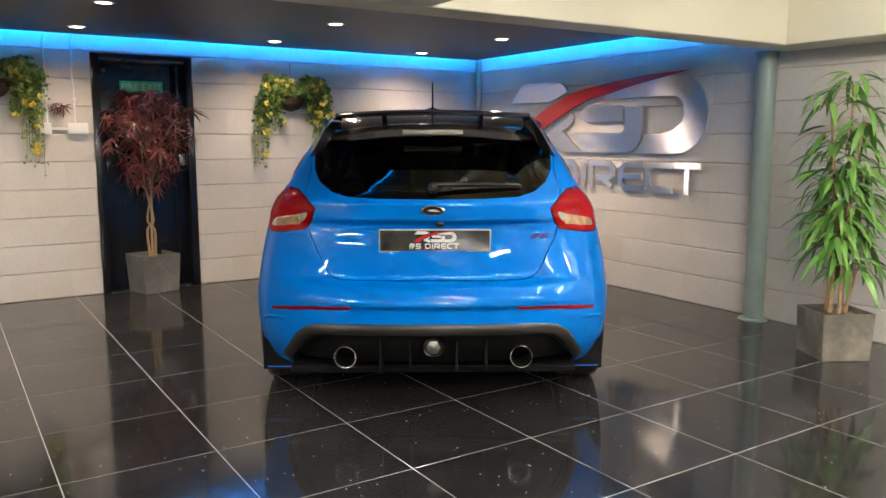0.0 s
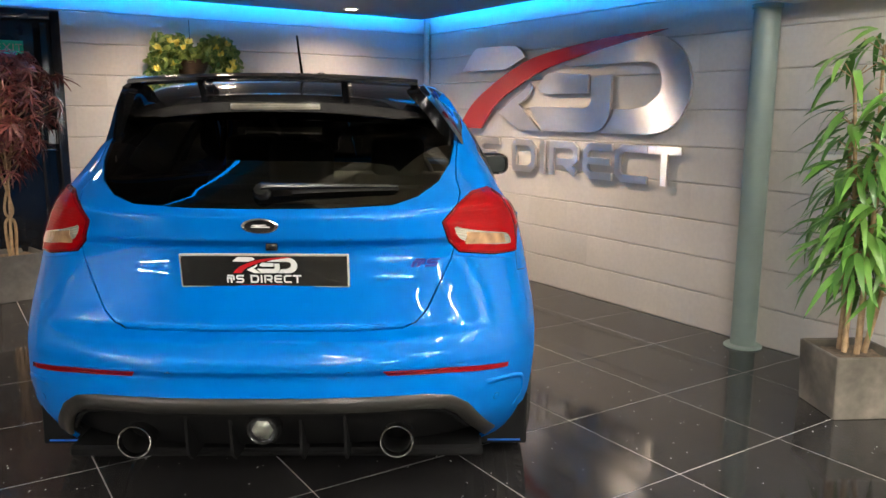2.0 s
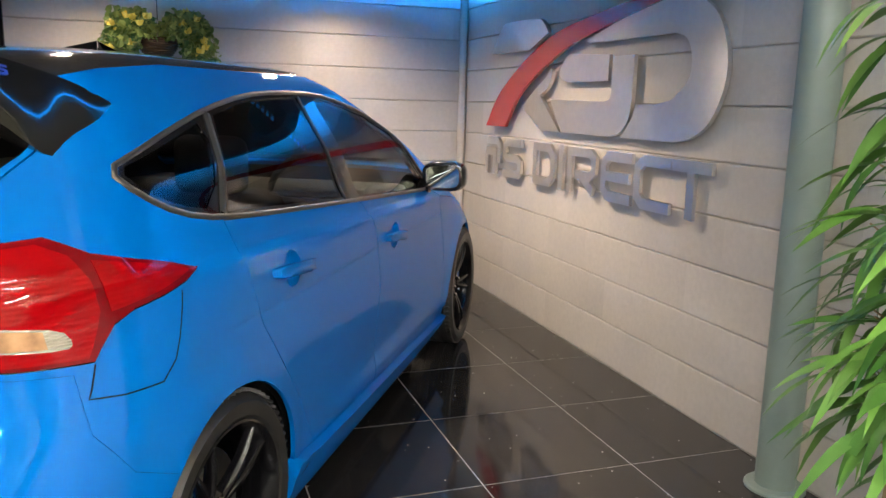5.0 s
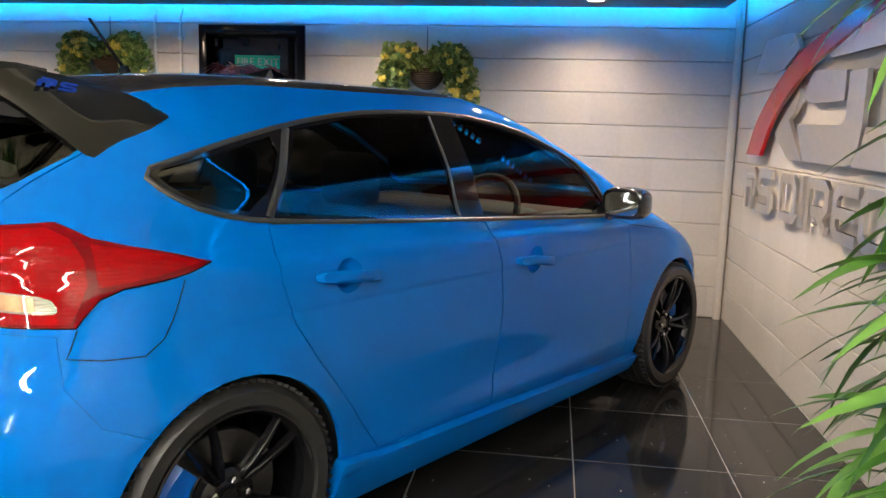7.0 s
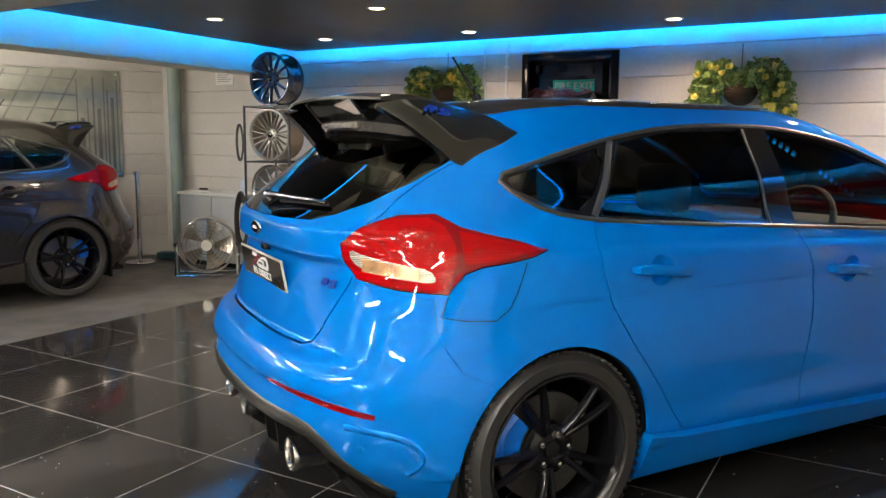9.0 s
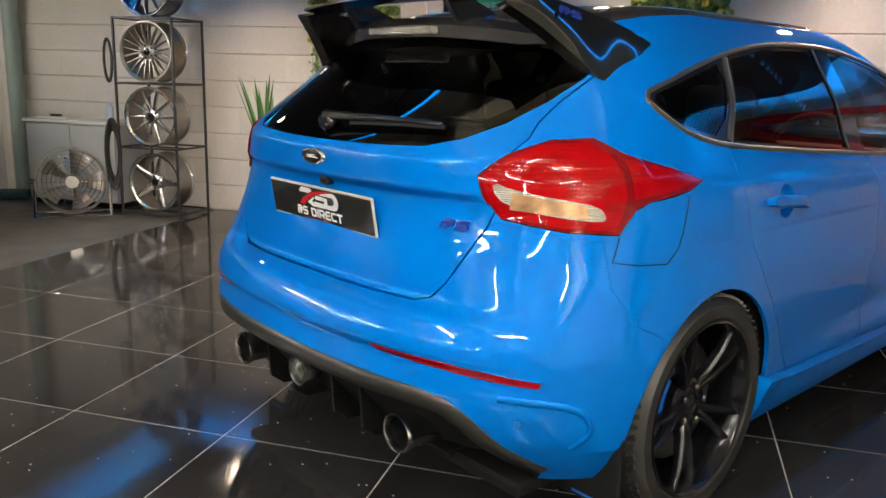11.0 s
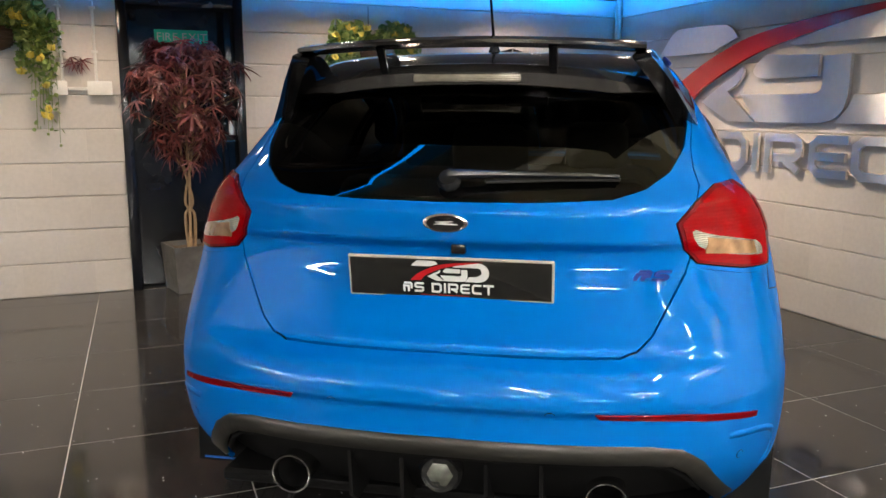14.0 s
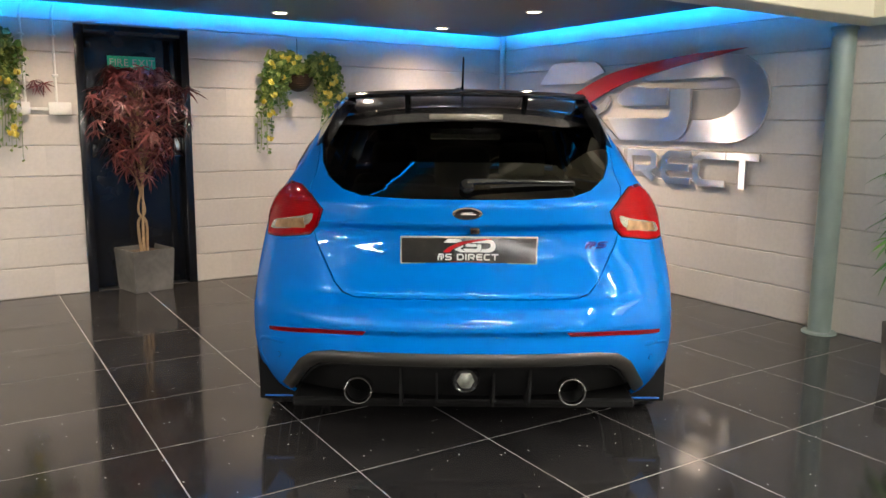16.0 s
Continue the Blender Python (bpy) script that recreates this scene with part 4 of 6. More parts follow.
def build_car(at, paint, label, show_plate):
    car = thing("car", at, label, "car")
    gap = 0.0028
    cut = lambda o: shrink(o, gap, lambda s, z: s < 1e-4)

    def skin(name, outline, mat, parent, tag="", both=True, offset=0.0, holes=(), lip=0.014, ds=0.026):
        r = panel(outline, holes, offset, lip, ds=ds)
        if both == "each":
            a = part(name, panel_mesh(name, [r], mat), mat, parent, tag)
            b = part(name, panel_mesh(name, [mirrored(r)], mat), mat, parent, tag)
            return a, b
        return part(name, panel_mesh(name, [r, mirrored(r)], mat), mat, parent, tag)

    body = skin("body", O_SHELL, paint, car, holes=[O_GATE, O_LAMP, O_BUMPER, O_DIFF, O_RDOOR, O_FDOOR, O_SILL, O_FENDER, O_DLO, O_SCREEN, O_ROOF])
    skin("roof_panel", O_ROOF, ROOF_BLACK, car, "gloss black roof panel", lip=0.006)
    gate = skin("tailgate", shrink(O_GATE, 0.0042, lambda s, z: s < 1e-4), paint, car, holes=[O_RGLASS, O_LAMP])
    skin("rear_window", cut(O_RGLASS), GLASS_DARK, gate, "dark tinted rear window", offset=-0.002, lip=0.004)
    bumper = skin("rear_bumper", shrink(O_BUMPER, 0.0008, lambda s, z: s < 1e-4), paint, car, holes=[O_LAMP])
    skin("diffuser", O_DIFF, MATT_BLACK, car, "black plastic diffuser", offset=-0.05)
    rd = skin("rear_door", cut(O_RDOOR), paint, car, both="each", holes=[CUPS[0]])
    fd = skin("front_door", cut(O_FDOOR), paint, car, both="each", holes=[CUPS[1]])
    skin("side_skirt", cut(O_SILL), paint, car, both="each", offset=0.029, lip=0.045)
    skin("front_wing", cut(O_FENDER), paint, car, both="each")
    skin("window_surround", cut(O_DLO), GLOSS_BLACK, car, "gloss black window surround", both="each", holes=[O_QGLASS, O_RDGLASS, O_FDGLASS], offset=0.001)
    skin("quarter_window", O_QGLASS, GLASS_DOOR, body, "dark tinted quarter window", both="each", offset=-0.002, lip=0)
    for d, o, mt, tg in ((rd, O_RDGLASS, GLASS_DOOR, "dark tinted door window"), (fd, O_FDGLASS, GLASS_CLEAR, "clear door window")):
        r = panel(o, (), -0.002, 0, ds=0.026)
        for k, q in enumerate((r, mirrored(r))):
            part("door_window", panel_mesh("door_window", [q], mt), mt, d[k], tg)
    skin("windscreen", O_SCREEN, GLASS_SCREEN, car, "clear windscreen", lip=0)
    # rubber and trim round the side windows
    r = ribbon(O_DLO, 0.016, 0.0, 0.006)
    for q in (r, mirrored(r)):
        part("window_trim", panel_mesh("window_trim", [q], TRIM_GREY), TRIM_GREY, body, "dark grey window trim")
    # dark inner lining
    r = panel(O_SHELL, [O_RGLASS, O_DLO, O_SCREEN, O_DIFF], -0.035, 0, ds=0.05)
    part("lining", panel_mesh("lining", [r, mirrored(r)], MATT_BLACK), MATT_BLACK, car, "dark cabin lining")

    # tail lamps
    lr = panel(cut(O_LAMP), (), 0.006, 0.02, ds=0.03)
    o_bright = edge_line([R(0.566, 0.972), R(0.606, 1.014), R(0.656, 1.048), S(-0.45, 1.054), S(-0.415, 1.03), S(-0.40, 0.985), S(-0.405, 0.93), S(-0.432, 0.878), S(-0.447, 0.853), S(-0.55, 0.859), R(0.614, 0.881), R(0.585, 0.914)], 0.015)
    gr = panel(o_bright, (), 0.0075, 0.003, ds=0.03)
    o_tail = edge_line([S(-0.38, 1.018), S(-0.29, 0.998), S(-0.2, 0.977), S(-0.14, 0.958), S(-0.25, 0.938), S(-0.335, 0.930), S(-0.385, 0.925)], 0.015)
    tr = panel(o_tail, (), 0.0075, 0.003, ds=0.03)
    o_clear = edge_line([R(0.588, 0.962), R(0.63, 0.945), S(-0.54, 0.925), S(-0.475, 0.912), S(-0.462, 0.885), S(-0.475, 0.874), S(-0.56, 0.885), R(0.64, 0.902), R(0.60, 0.925)], 0.012, rounds=1)
    cr = panel(o_clear, (), 0.0085, 0.004, ds=0.02)
    o_amber = edge_line([S(-0.62, 0.937), S(-0.54, 0.921), S(-0.50, 0.913), S(-0.50, 0.882), S(-0.56, 0.889), S(-0.62, 0.897)], 0.012)
    ar = panel(o_amber, (), 0.0100, 0.003, ds=0.02)
    for k, (q, c) in enumerate(((lr, cr), (mirrored(lr), mirrored(cr)))):
        am = ar if k == 0 else mirrored(ar)
        lamp = part("tail_lamp", panel_mesh("tail_lamp", [q], LAMP_DEEP), LAMP_DEEP, car, "red tail lamp wrapping round the corner")
        part("red_lens", panel_mesh("red_lens", [gr if k == 0 else mirrored(gr)], LAMP_RED), LAMP_RED, lamp, "bright red ribbed lens")
        part("side_lens", panel_mesh("side_lens", [tr if k == 0 else mirrored(tr)], LAMP_RED), LAMP_RED, lamp, "red pointed side lens")
        part("reversing_lens", panel_mesh("reversing_lens", [c], LAMP_CLEAR), LAMP_CLEAR, lamp, "clear lens")
        part("amber_lens", panel_mesh("amber_lens", [am], LAMP_AMBER), LAMP_AMBER, lamp, "amber lens")
        rim_line = ribbon(O_LAMP, 0.006, -0.004, 0.003)
        q = rim_line if k == 0 else mirrored(rim_line)
        part("lamp_seal", panel_mesh("lamp_seal", [q], SATIN_BLACK), SATIN_BLACK, lamp)

    # bumper reflectors
    o_ref = edge_line([R(0.375, 0.541), R(0.58, 0.533), R(0.70, 0.520), R(0.772, 0.508), R(0.770, 0.494), R(0.70, 0.503), R(0.58, 0.515), R(0.388, 0.523)], 0.02)
    r = panel(o_ref, (), 0.004, 0.01, ds=0.04)
    for q in (r, mirrored(r)):
        part("reflector", panel_mesh("reflector", [q], LAMP_DEEP), LAMP_DEEP, bumper, "narrow red reflector")
    # parking sensors
    for x, z in ((0.27, 0.535), (0.735, 0.40)):
        m0 = on_hull(s_at_x(x, z), z, 0.0)
        n0 = hull_normal(s_at_x(x, z), z)
        for sg in (1, -1):
            m = Matrix.Translation((m0.x * sg, m0.y, m0.z)) @ Vector((n0.x * sg, n0.y, n0.z)).to_track_quat("Z", "Y").to_matrix().to_4x4()
            eye = part("parking_sensor", lathe([(0.0105, -0.004), (0.0105, 0.0006), (0.0098, 0.0016), (0.0, 0.0018)], 20), paint, bumper, at=m)
            part("sensor_ring", lathe([(0.0122, -0.004), (0.0122, 0.0003), (0.0107, 0.0003), (0.0107, -0.004)], 20, closed=True), MATT_BLACK, eye)
    # trim edge over the diffuser
    line = edge_line([R(0, 0.436), R(0.3, 0.435), R(0.5, 0.431), R(0.575, 0.420), R(0.625, 0.385), R(0.675, 0.31), R(0.725, 0.235)], 0.02, closed=False)
    r = ribbon(line, 0.056, 0.0, 0.004, closed=False)
    part("diffuser_edge", panel_mesh("diffuser_edge", [r, mirrored(r)], DIFF_TRIM), DIFF_TRIM, car, "dark grey satin trim edge")
    # diffuser body, fins, fog lamp, exhausts
    dif = part("diffuser_tray", box(-0.46, -0.64, 0.185, 0.46, -0.30, 0.205, 0.008, 2), MATT_BLACK, car)
    for x in (-0.25, -0.11, 0.11, 0.25):
        bm = slab([(-0.775, 0.24), (-0.79, 0.40), (-0.70, 0.41), (-0.6, 0.20), (-0.73, 0.205)], -0.005, 0.005, to=Matrix(((0, 0, 1, x), (1, 0, 0, 0), (0, 1, 0, 0), (0, 0, 0, 1))))
        part("fin", bm, MATT_BLACK, dif, smooth=False)
    rib = ribbon(edge_line([R(0, 0.402), R(0.3, 0.401), R(0.5, 0.397), R(0.56, 0.385), R(0.60, 0.355), R(0.655, 0.28)], 0.02, closed=False), 0.014, -0.012, 0.004, closed=False)
    part("diffuser_rib", panel_mesh("diffuser_rib", [rib, mirrored(rib)], MATT_BLACK), MATT_BLACK, car)
    fog = part("fog_lamp", lathe([(0.055, -0.78), (0.055, -0.815), (0.046, -0.83), (0.04, -0.825)], 24, "Y"), SATIN_BLACK, dif, at=Matrix.Translation((0, 0, 0.345)))
    part("fog_lens", lathe([(0.034, -0.80), (0.034, -0.828), (0.02, -0.836), (0, -0.838)], 6, "Y"), FOG_CLEAR, fog, "clear hexagonal lens")
    for sgn in (1, -1):
        prof = [(0.050, -0.35), (0.050, -0.762), (0.054, -0.770), (0.0555, -0.780), (0.053, -0.788), (0.049, -0.787), (0.046, -0.774), (0.045, -0.40)]
        pipe = part("exhaust_tip", lathe(prof, 40, "Y", closed=True), TIP_STEEL, car, "polished round exhaust tip", at=pose(sgn * 0.413, 0.0, 0.288))
        part("bore", lathe([(0.0448, -0.768), (0.044, -0.5), (0.001, -0.5)], 32, "Y", cap=False), MATT_BLACK, pipe)

    # number plate
    tilt = math.degrees(math.atan2(rear_y(0.778) - rear_y(0.889), 0.111))
    plate = part("number_plate", box(-0.26, -0.004, -0.0555, 0.26, 0.004, 0.0555, 0.003, 1), material("plate_border", (0.45, 0.45, 0.38), 0.3), car, "black show plate with pale border", at=pose(0.008, rear_y(0.834) - 0.012, 0.834, -tilt))
    part("plate_face", box(-0.254, -0.0056, -0.0495, 0.254, -0.003, 0.0495), material("plate_black", (0.012, 0.012, 0.011), 0.15, coat=1.0), plate, smooth=False)
    if show_plate:
        flat = pose(0, -0.0062, -0.024, 90)
        flat = pose(0, -0.0058, -0.0385, 90)
        bm, u = bmesh.new(), -0.045
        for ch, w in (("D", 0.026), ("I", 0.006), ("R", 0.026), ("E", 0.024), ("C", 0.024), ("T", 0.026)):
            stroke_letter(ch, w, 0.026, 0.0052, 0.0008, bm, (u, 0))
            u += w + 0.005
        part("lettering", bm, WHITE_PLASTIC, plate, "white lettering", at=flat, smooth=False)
        bm = bmesh.new()
        stroke_letter("first plate", 0.024, 0.026, 0.0052, 0.0008, bm, (-0.118, 0))
        stroke_letter("second plate", 0.024, 0.026, 0.0052, 0.0008, bm, (-0.089, 0))
        part("plain_mark", bm, WHITE_PLASTIC, plate, at=flat, smooth=False)
        part("underline", box(-0.075, -0.0063, -0.0455, 0.05, -0.0058, -0.0445), RED_PLASTIC, plate, smooth=False)
        logo_parts(plate, pose(0, -0.0062, 0.020, 90), 0.20, 0.0008, thin=True)

    # maker's oval and model badge
    oval = part("badge_oval", lathe([(0.0, 0.006), (0.045, 0.006), (0.056, 0.003), (0.058, 0.0), (0.0, 0.0)], 40), CHROME, gate, "chrome-edged oval badge", at=pose(0, rear_y(0.975) - 0.002, 0.975, 90) @ Matrix.Diagonal((1, 0.41, 1, 1)))
    part("badge_face", lathe([(0.0, 0.0075), (0.046, 0.0068), (0.047, 0.0)], 36), GLOSS_BLACK, oval, "black badge face")
    part("badge_mark", slab([(-0.030, -0.008), (0.030, -0.010), (0.033, -0.004), (-0.004, 0.002), (0.022, 0.008), (0.018, 0.013), (-0.026, 0.008), (-0.012, 0.000)], 0.0076, 0.0082), WHITE_PLASTIC, oval, "pale script mark", smooth=False)
    mark = material("blue_badge", (0.008, 0.03, 0.24), 0.35, spec=0.4)
    bx, bz = 0.50, 0.847
    bp = on_hull(s_at_x(bx, bz), bz, 0.002)
    part("model_badge", plain_mark(0.050, 0.004, mark), mark, gate, "raised blue letters", at=pose(*bp, 90 - 4, 0, 9) @ Matrix.Diagonal((1.3, 0.82, 1, 1)))

    # reversing camera under the ledge
    eye = part("reversing_camera", box(-0.018, -0.014, -0.012, 0.018, 0.012, 0.012, 0.004, 2), SATIN_BLACK, gate, "small black reversing camera", at=pose(0.03, rear_y(0.912) - 0.004, 0.908))
    part("camera_lens", lathe([(0.006, -0.0165), (0.005, -0.018), (0.0, -0.0182)], 14, "Y"), GLOSS_BLACK, eye)

    # rear wiper
    wip = part("wiper", lathe([(0.028, 0.0), (0.03, 0.012), (0.022, 0.028), (0.0, 0.032)], 20), SATIN_BLACK, gate, "black rear wiper", at=pose(0.0, rear_y(1.07) - 0.01, 1.068, 52) )
    pts = [on_hull(s_at_x(abs(x), z), z, o) for x, z, o in ((0.0, 1.066, 0.030), (0.06, 1.070, 0.028), (0.2, 1.075, 0.021), (0.33, 1.077, 0.016), (0.41, 1.076, 0.013))]
    w_in = wip.matrix_basis.inverted()
    bm = tube([w_in @ p for p in curve_pts(pts, 4)], [0.017 - 0.011 * (i / 16) ** 0.5 for i in range(17)], 8)
    part("arm", bm, SATIN_BLACK, wip)
    pts = [on_hull(s_at_x(abs(x), z), z, 0.005) for x, z in ((0.09, 1.068), (0.25, 1.074), (0.415, 1.075))]
    part("blade", tube([w_in @ p for p in curve_pts(pts, 5)], 0.005, 6), RUBBER, wip)

    # roof spoiler
    spoil = thing("spoiler", Matrix.Identity(4), "large black roof spoiler on struts", "")
    spoil.parent = car
    bm = bmesh.new()
    rings = []
    for i in range(25):
        x = -0.475 + 0.95 * i / 24
        e = abs(x) / 0.475
        z = 1.425 - 0.016 * e ** 2
        y = -0.545 + 0.05 * e ** 2.2
        c = 0.17
        prof = [(0, -0.004), (0.0, 0.005), (0.05, 0.017), (0.1, 0.016), (c, 0.006), (c, -0.002), (0.08, -0.010)]
        rings.append([bm.verts.new((x, y + u, z + v)) for u, v in prof])
    for p, q in zip(rings, rings[1:]):
        for k in range(7):
            bm.faces.new((p[k], p[(k + 1) % 7], q[(k + 1) % 7], q[k]))
    bm.faces.new(rings[0][::-1]), bm.faces.new(rings[-1])
    bmesh.ops.recalc_face_normals(bm, faces=bm.faces)
    part("wing", bm, GLOSS_BLACK, spoil, "gloss black upper wing", angle=40)
    # lower wing over the glass, with the brake lamp
    bm = bmesh.new()
    rings = []
    for i in range(25):
        x = -0.57 + 1.14 * i / 24
        e = abs(x) / 0.57
        zt = 1.362 - 0.055 * e ** 2.5
        yb = -0.45 + 0.20 * e ** 2.4
        prof = [(yb, zt - 0.045), (yb - 0.005, zt - 0.012), (yb + 0.025, zt + 0.012), (yb + 0.033, zt + 0.0132), (yb + 0.12, zt + 0.019), (yb + 0.34 - 0.16 * e ** 3, zt + 0.046 - 0.03 * e ** 3), (yb + 0.34 - 0.16 * e ** 3, zt + 0.0), (yb + 0.12, zt - 0.06)]
        rings.append([bm.verts.new((x, u, v)) for u, v in prof])
    for p, q in zip(rings, rings[1:]):
        for k in range(8):
            bm.faces.new((p[k], p[(k + 1) % 8], q[(k + 1) % 8], q[k]))
    bm.faces.new(rings[0][::-1]), bm.faces.new(rings[-1])
    bmesh.ops.recalc_face_normals(bm, faces=bm.faces)
    low = part("lower_wing", bm, ROOF_BLACK, spoil, "gloss black lower wing", angle=25)
    part("brake_lamp", box(-0.15, -0.47, 1.322, 0.15, -0.435, 1.345, 0.008, 3), LAMP_CLEAR, spoil, "clear high-level brake lamp")
    for x in (-0.235, 0.235):
        bm = slab([(-0.50, 1.415), (-0.40, 1.42), (-0.30, 1.385), (-0.36, 1.35), (-0.44, 1.345)], -0.012, 0.012, 0.003, to=Matrix(((0, 0, 1, x), (1, 0, 0, 0), (0, 1, 0, 0), (0, 0, 0, 1))))
        part("strut", bm, GLOSS_BLACK, spoil, smooth=False)
    top_line = curve_pts([(0.482, -0.515, 1.394), (0.494, -0.43, 1.408), (0.504, -0.34, 1.407), (0.53, -0.2, 1.377), (0.578, -0.13, 1.346), (0.624, -0.092, 1.312)], 4)
    low_line = curve_pts([(0.486, -0.512, 1.386), (0.54, -0.435, 1.33), (0.592, -0.36, 1.262), (0.638, -0.292, 1.204), (0.64, -0.19, 1.252), (0.630, -0.092, 1.306)], 4)
    for sgn in (1, -1):
        bm = bmesh.new()
        n, rows = len(top_line), 5
        hi, lo = [], []
        for i in range(n):
            a_, b_ = top_line[i], low_line[i]
            hi.append([]), lo.append([])
            for k in range(rows + 1):
                t = k / rows
                p = a_.lerp(b_, t) + Vector((0.010, 0, 0.004)) * math.sin(math.pi * t) * math.sin(math.pi * i / (n - 1))
                hi[-1].append(bm.verts.new((sgn * p.x, p.y, p.z)))
                q = p + Vector((-0.045, 0.012, -0.008))
                lo[-1].append(bm.verts.new((sgn * q.x, q.y, q.z)))
        for g in (hi, lo):
            for i in range(n - 1):
                for k in range(rows):
                    bm.faces.new((g[i][k], g[i + 1][k], g[i + 1][k + 1], g[i][k + 1]))
        rim_h = [hi[i][0] for i in range(n)] + [hi[-1][k] for k in range(1, rows + 1)] + [hi[i][rows] for i in range(n - 2, -1, -1)] + [hi[0][k] for k in range(rows - 1, 0, -1)]
        rim_l = [lo[i][0] for i in range(n)] + [lo[-1][k] for k in range(1, rows + 1)] + [lo[i][rows] for i in range(n - 2, -1, -1)] + [lo[0][k] for k in range(rows - 1, 0, -1)]
        for i in range(len(rim_h)):
            j = (i + 1) % len(rim_h)
            bm.faces.new((rim_h[i], rim_h[j], rim_l[j], rim_l[i]))
        bmesh.ops.recalc_face_normals(bm, faces=bm.faces)
        end = part("end_plate", bm, PLATE_BLACK, spoil, "gloss black end plate", angle=40)
        a_, b_ = Vector((0.532, -0.33, 1.372)), Vector((sgn * 0.8, 0.12, 0.6)).normalized()
        along = Vector((0.10, 1.0, -0.06)).normalized()
        along = Vector((along.x * sgn, along.y, along.z)) * (1 if sgn > 0 else -1)
        upv = b_.cross(along).normalized()
        along = upv.cross(b_).normalized()
        m = Matrix((along, upv, b_)).transposed().to_4x4()
        part("model_mark", plain_mark(0.055, 0.003, mark), mark, end, "blue letters", at=Matrix.Translation((sgn * a_.x, a_.y, a_.z) ) @ Matrix.Translation(b_ * 0.004) @ m @ Matrix.Diagonal((1.35, 0.8, 1, 1)))

    # roof aerial
    mast = part("aerial", lathe([(0.022, 0.0), (0.02, 0.012), (0.012, 0.03), (0.0, 0.032)], 16), SATIN_BLACK, body, "short black roof aerial", at=pose(0, 0.13, 1.438))
    part("mast", tube([(0, 0.0, 0.02), (0, -0.055, 0.09), (0, -0.112, 0.168)], [0.006, 0.005, 0.004], 8), SATIN_BLACK, mast)

    # door handles with their scoops
    for k, doors in enumerate((rd, fd)):
        for j, d in enumerate(doors):
            sg = 1 if j == 0 else -1
            y0, y1, z0 = HANDLES[k]
            pts = []
            for t in (0, 0.06, 0.2, 0.5, 0.8, 0.94, 1):
                y = y0 + (y1 - y0) * t
                z = z0 + 0.008 - 0.018 * t
                h = on_hull(s_at_y(y, z), z, -0.006 if t in (0, 1) else 0.022)
                pts.append(Vector((h.x * sg, h.y, h.z)))
            bm = tube(pts, [0.012, 0.017, 0.0185, 0.0185, 0.0185, 0.017, 0.012], 12)
            for v in bm.verts:      # flatten the bar across
                c = min(pts, key=lambda p: abs(p.y - v.co.y))
                v.co.x = c.x + (v.co.x - c.x) * 0.62
            part("door_handle", bm, paint, d, "body-coloured handle")
            dish = cup_skin(CUPS[k])
            part("handle_scoop", panel_mesh("handle_scoop", [dish if sg > 0 else mirrored(dish)], paint), paint, d)
    # bar between the quarter and the door window, and raised edges of the bumper's corners
    bar = ribbon(edge_line([S(0.268, 1.284), S(0.19, 1.16), S(0.108, 1.045)], 0.02, closed=False), 0.026, 0.0, 0.006, closed=False)
    post_b = ribbon(edge_line([S(0.935, 1.335), S(0.915, 1.15), S(0.895, 0.995)], 0.02, closed=False), 0.010, 0.0, 0.004, closed=False)
    for q in (bar, mirrored(bar), post_b, mirrored(post_b)):
        part("window_bar", panel_mesh("window_bar", [q], TRIM_GREY), TRIM_GREY, body)
    line = [(p.x, p.y) for p in curve_pts([(*to_sz(R(0.70, 0.462)), 0), (*to_sz(R(0.79, 0.452)), 0), (*to_sz(S(-0.555, 0.425)), 0), (*to_sz(S(-0.53, 0.37)), 0), (*to_sz(S(-0.56, 0.325)), 0)], 8)]
    ridge = ribbon(line, 0.022, -0.004, 0.006, closed=False)
    for q in (ridge, mirrored(ridge)):
        part("bumper_ridge", panel_mesh("bumper_ridge", [q], paint), paint, bumper)
    # fuel flap outline
    line = edge_line([S(-0.438, 0.84), S(-0.455, 0.80), S(-0.465, 0.782), S(-0.40, 0.772), S(-0.31, 0.768), S(-0.262, 0.80), S(-0.235, 0.84), S(-0.19, 0.925)], 0.015, closed=False)
    r = ribbon(line, 0.004, -0.0035, 0.004, closed=False)
    part("fuel_flap_gap", panel_mesh("fuel_flap_gap", [r], MATT_BLACK), MATT_BLACK, body)

    # mirrors
    for j in range(2):
        sg = 1 if j == 0 else -1
        bm = bmesh.new()
        bmesh.ops.create_icosphere(bm, subdivisions=3, radius=1)
        for v in bm.verts:
            x, y, z = v.co
            f = lambda q, p: math.copysign(abs(q) ** p, q)
            v.co = Vector((f(x, 0.62) * 0.105, max(-0.046, f(y, 0.8) * (0.075 if y < 0 else 0.09)), f(z, 0.62) * 0.07))
        for v in bm.verts:
            v.co.x *= sg
        if sg < 0:
            bmesh.ops.reverse_faces(bm, faces=bm.faces)
        mir = part("wing_mirror", bm, GLOSS_BLACK, fd[j], "gloss black door mirror", at=Matrix.Translation((sg * 0.925, 1.90, 0.995)))
        f = lambda q, p: math.copysign(abs(q) ** p, q)
        rim = [(f(math.cos(2 * math.pi * k / 28), 0.55) * 0.078, f(math.sin(2 * math.pi * k / 28), 0.55) * 0.05) for k in range(28)]
        bm = slab(rim, 0.0, 0.003, to=Matrix.Translation((0, -0.0462, 0)) @ Matrix.Rotation(radians(90), 4, "X"))
        part("mirror_glass", bm, material("mirror_silver", (0.45, 0.5, 0.48), 0.02, metal=1.0), mir, "mirror glass", smooth=False)
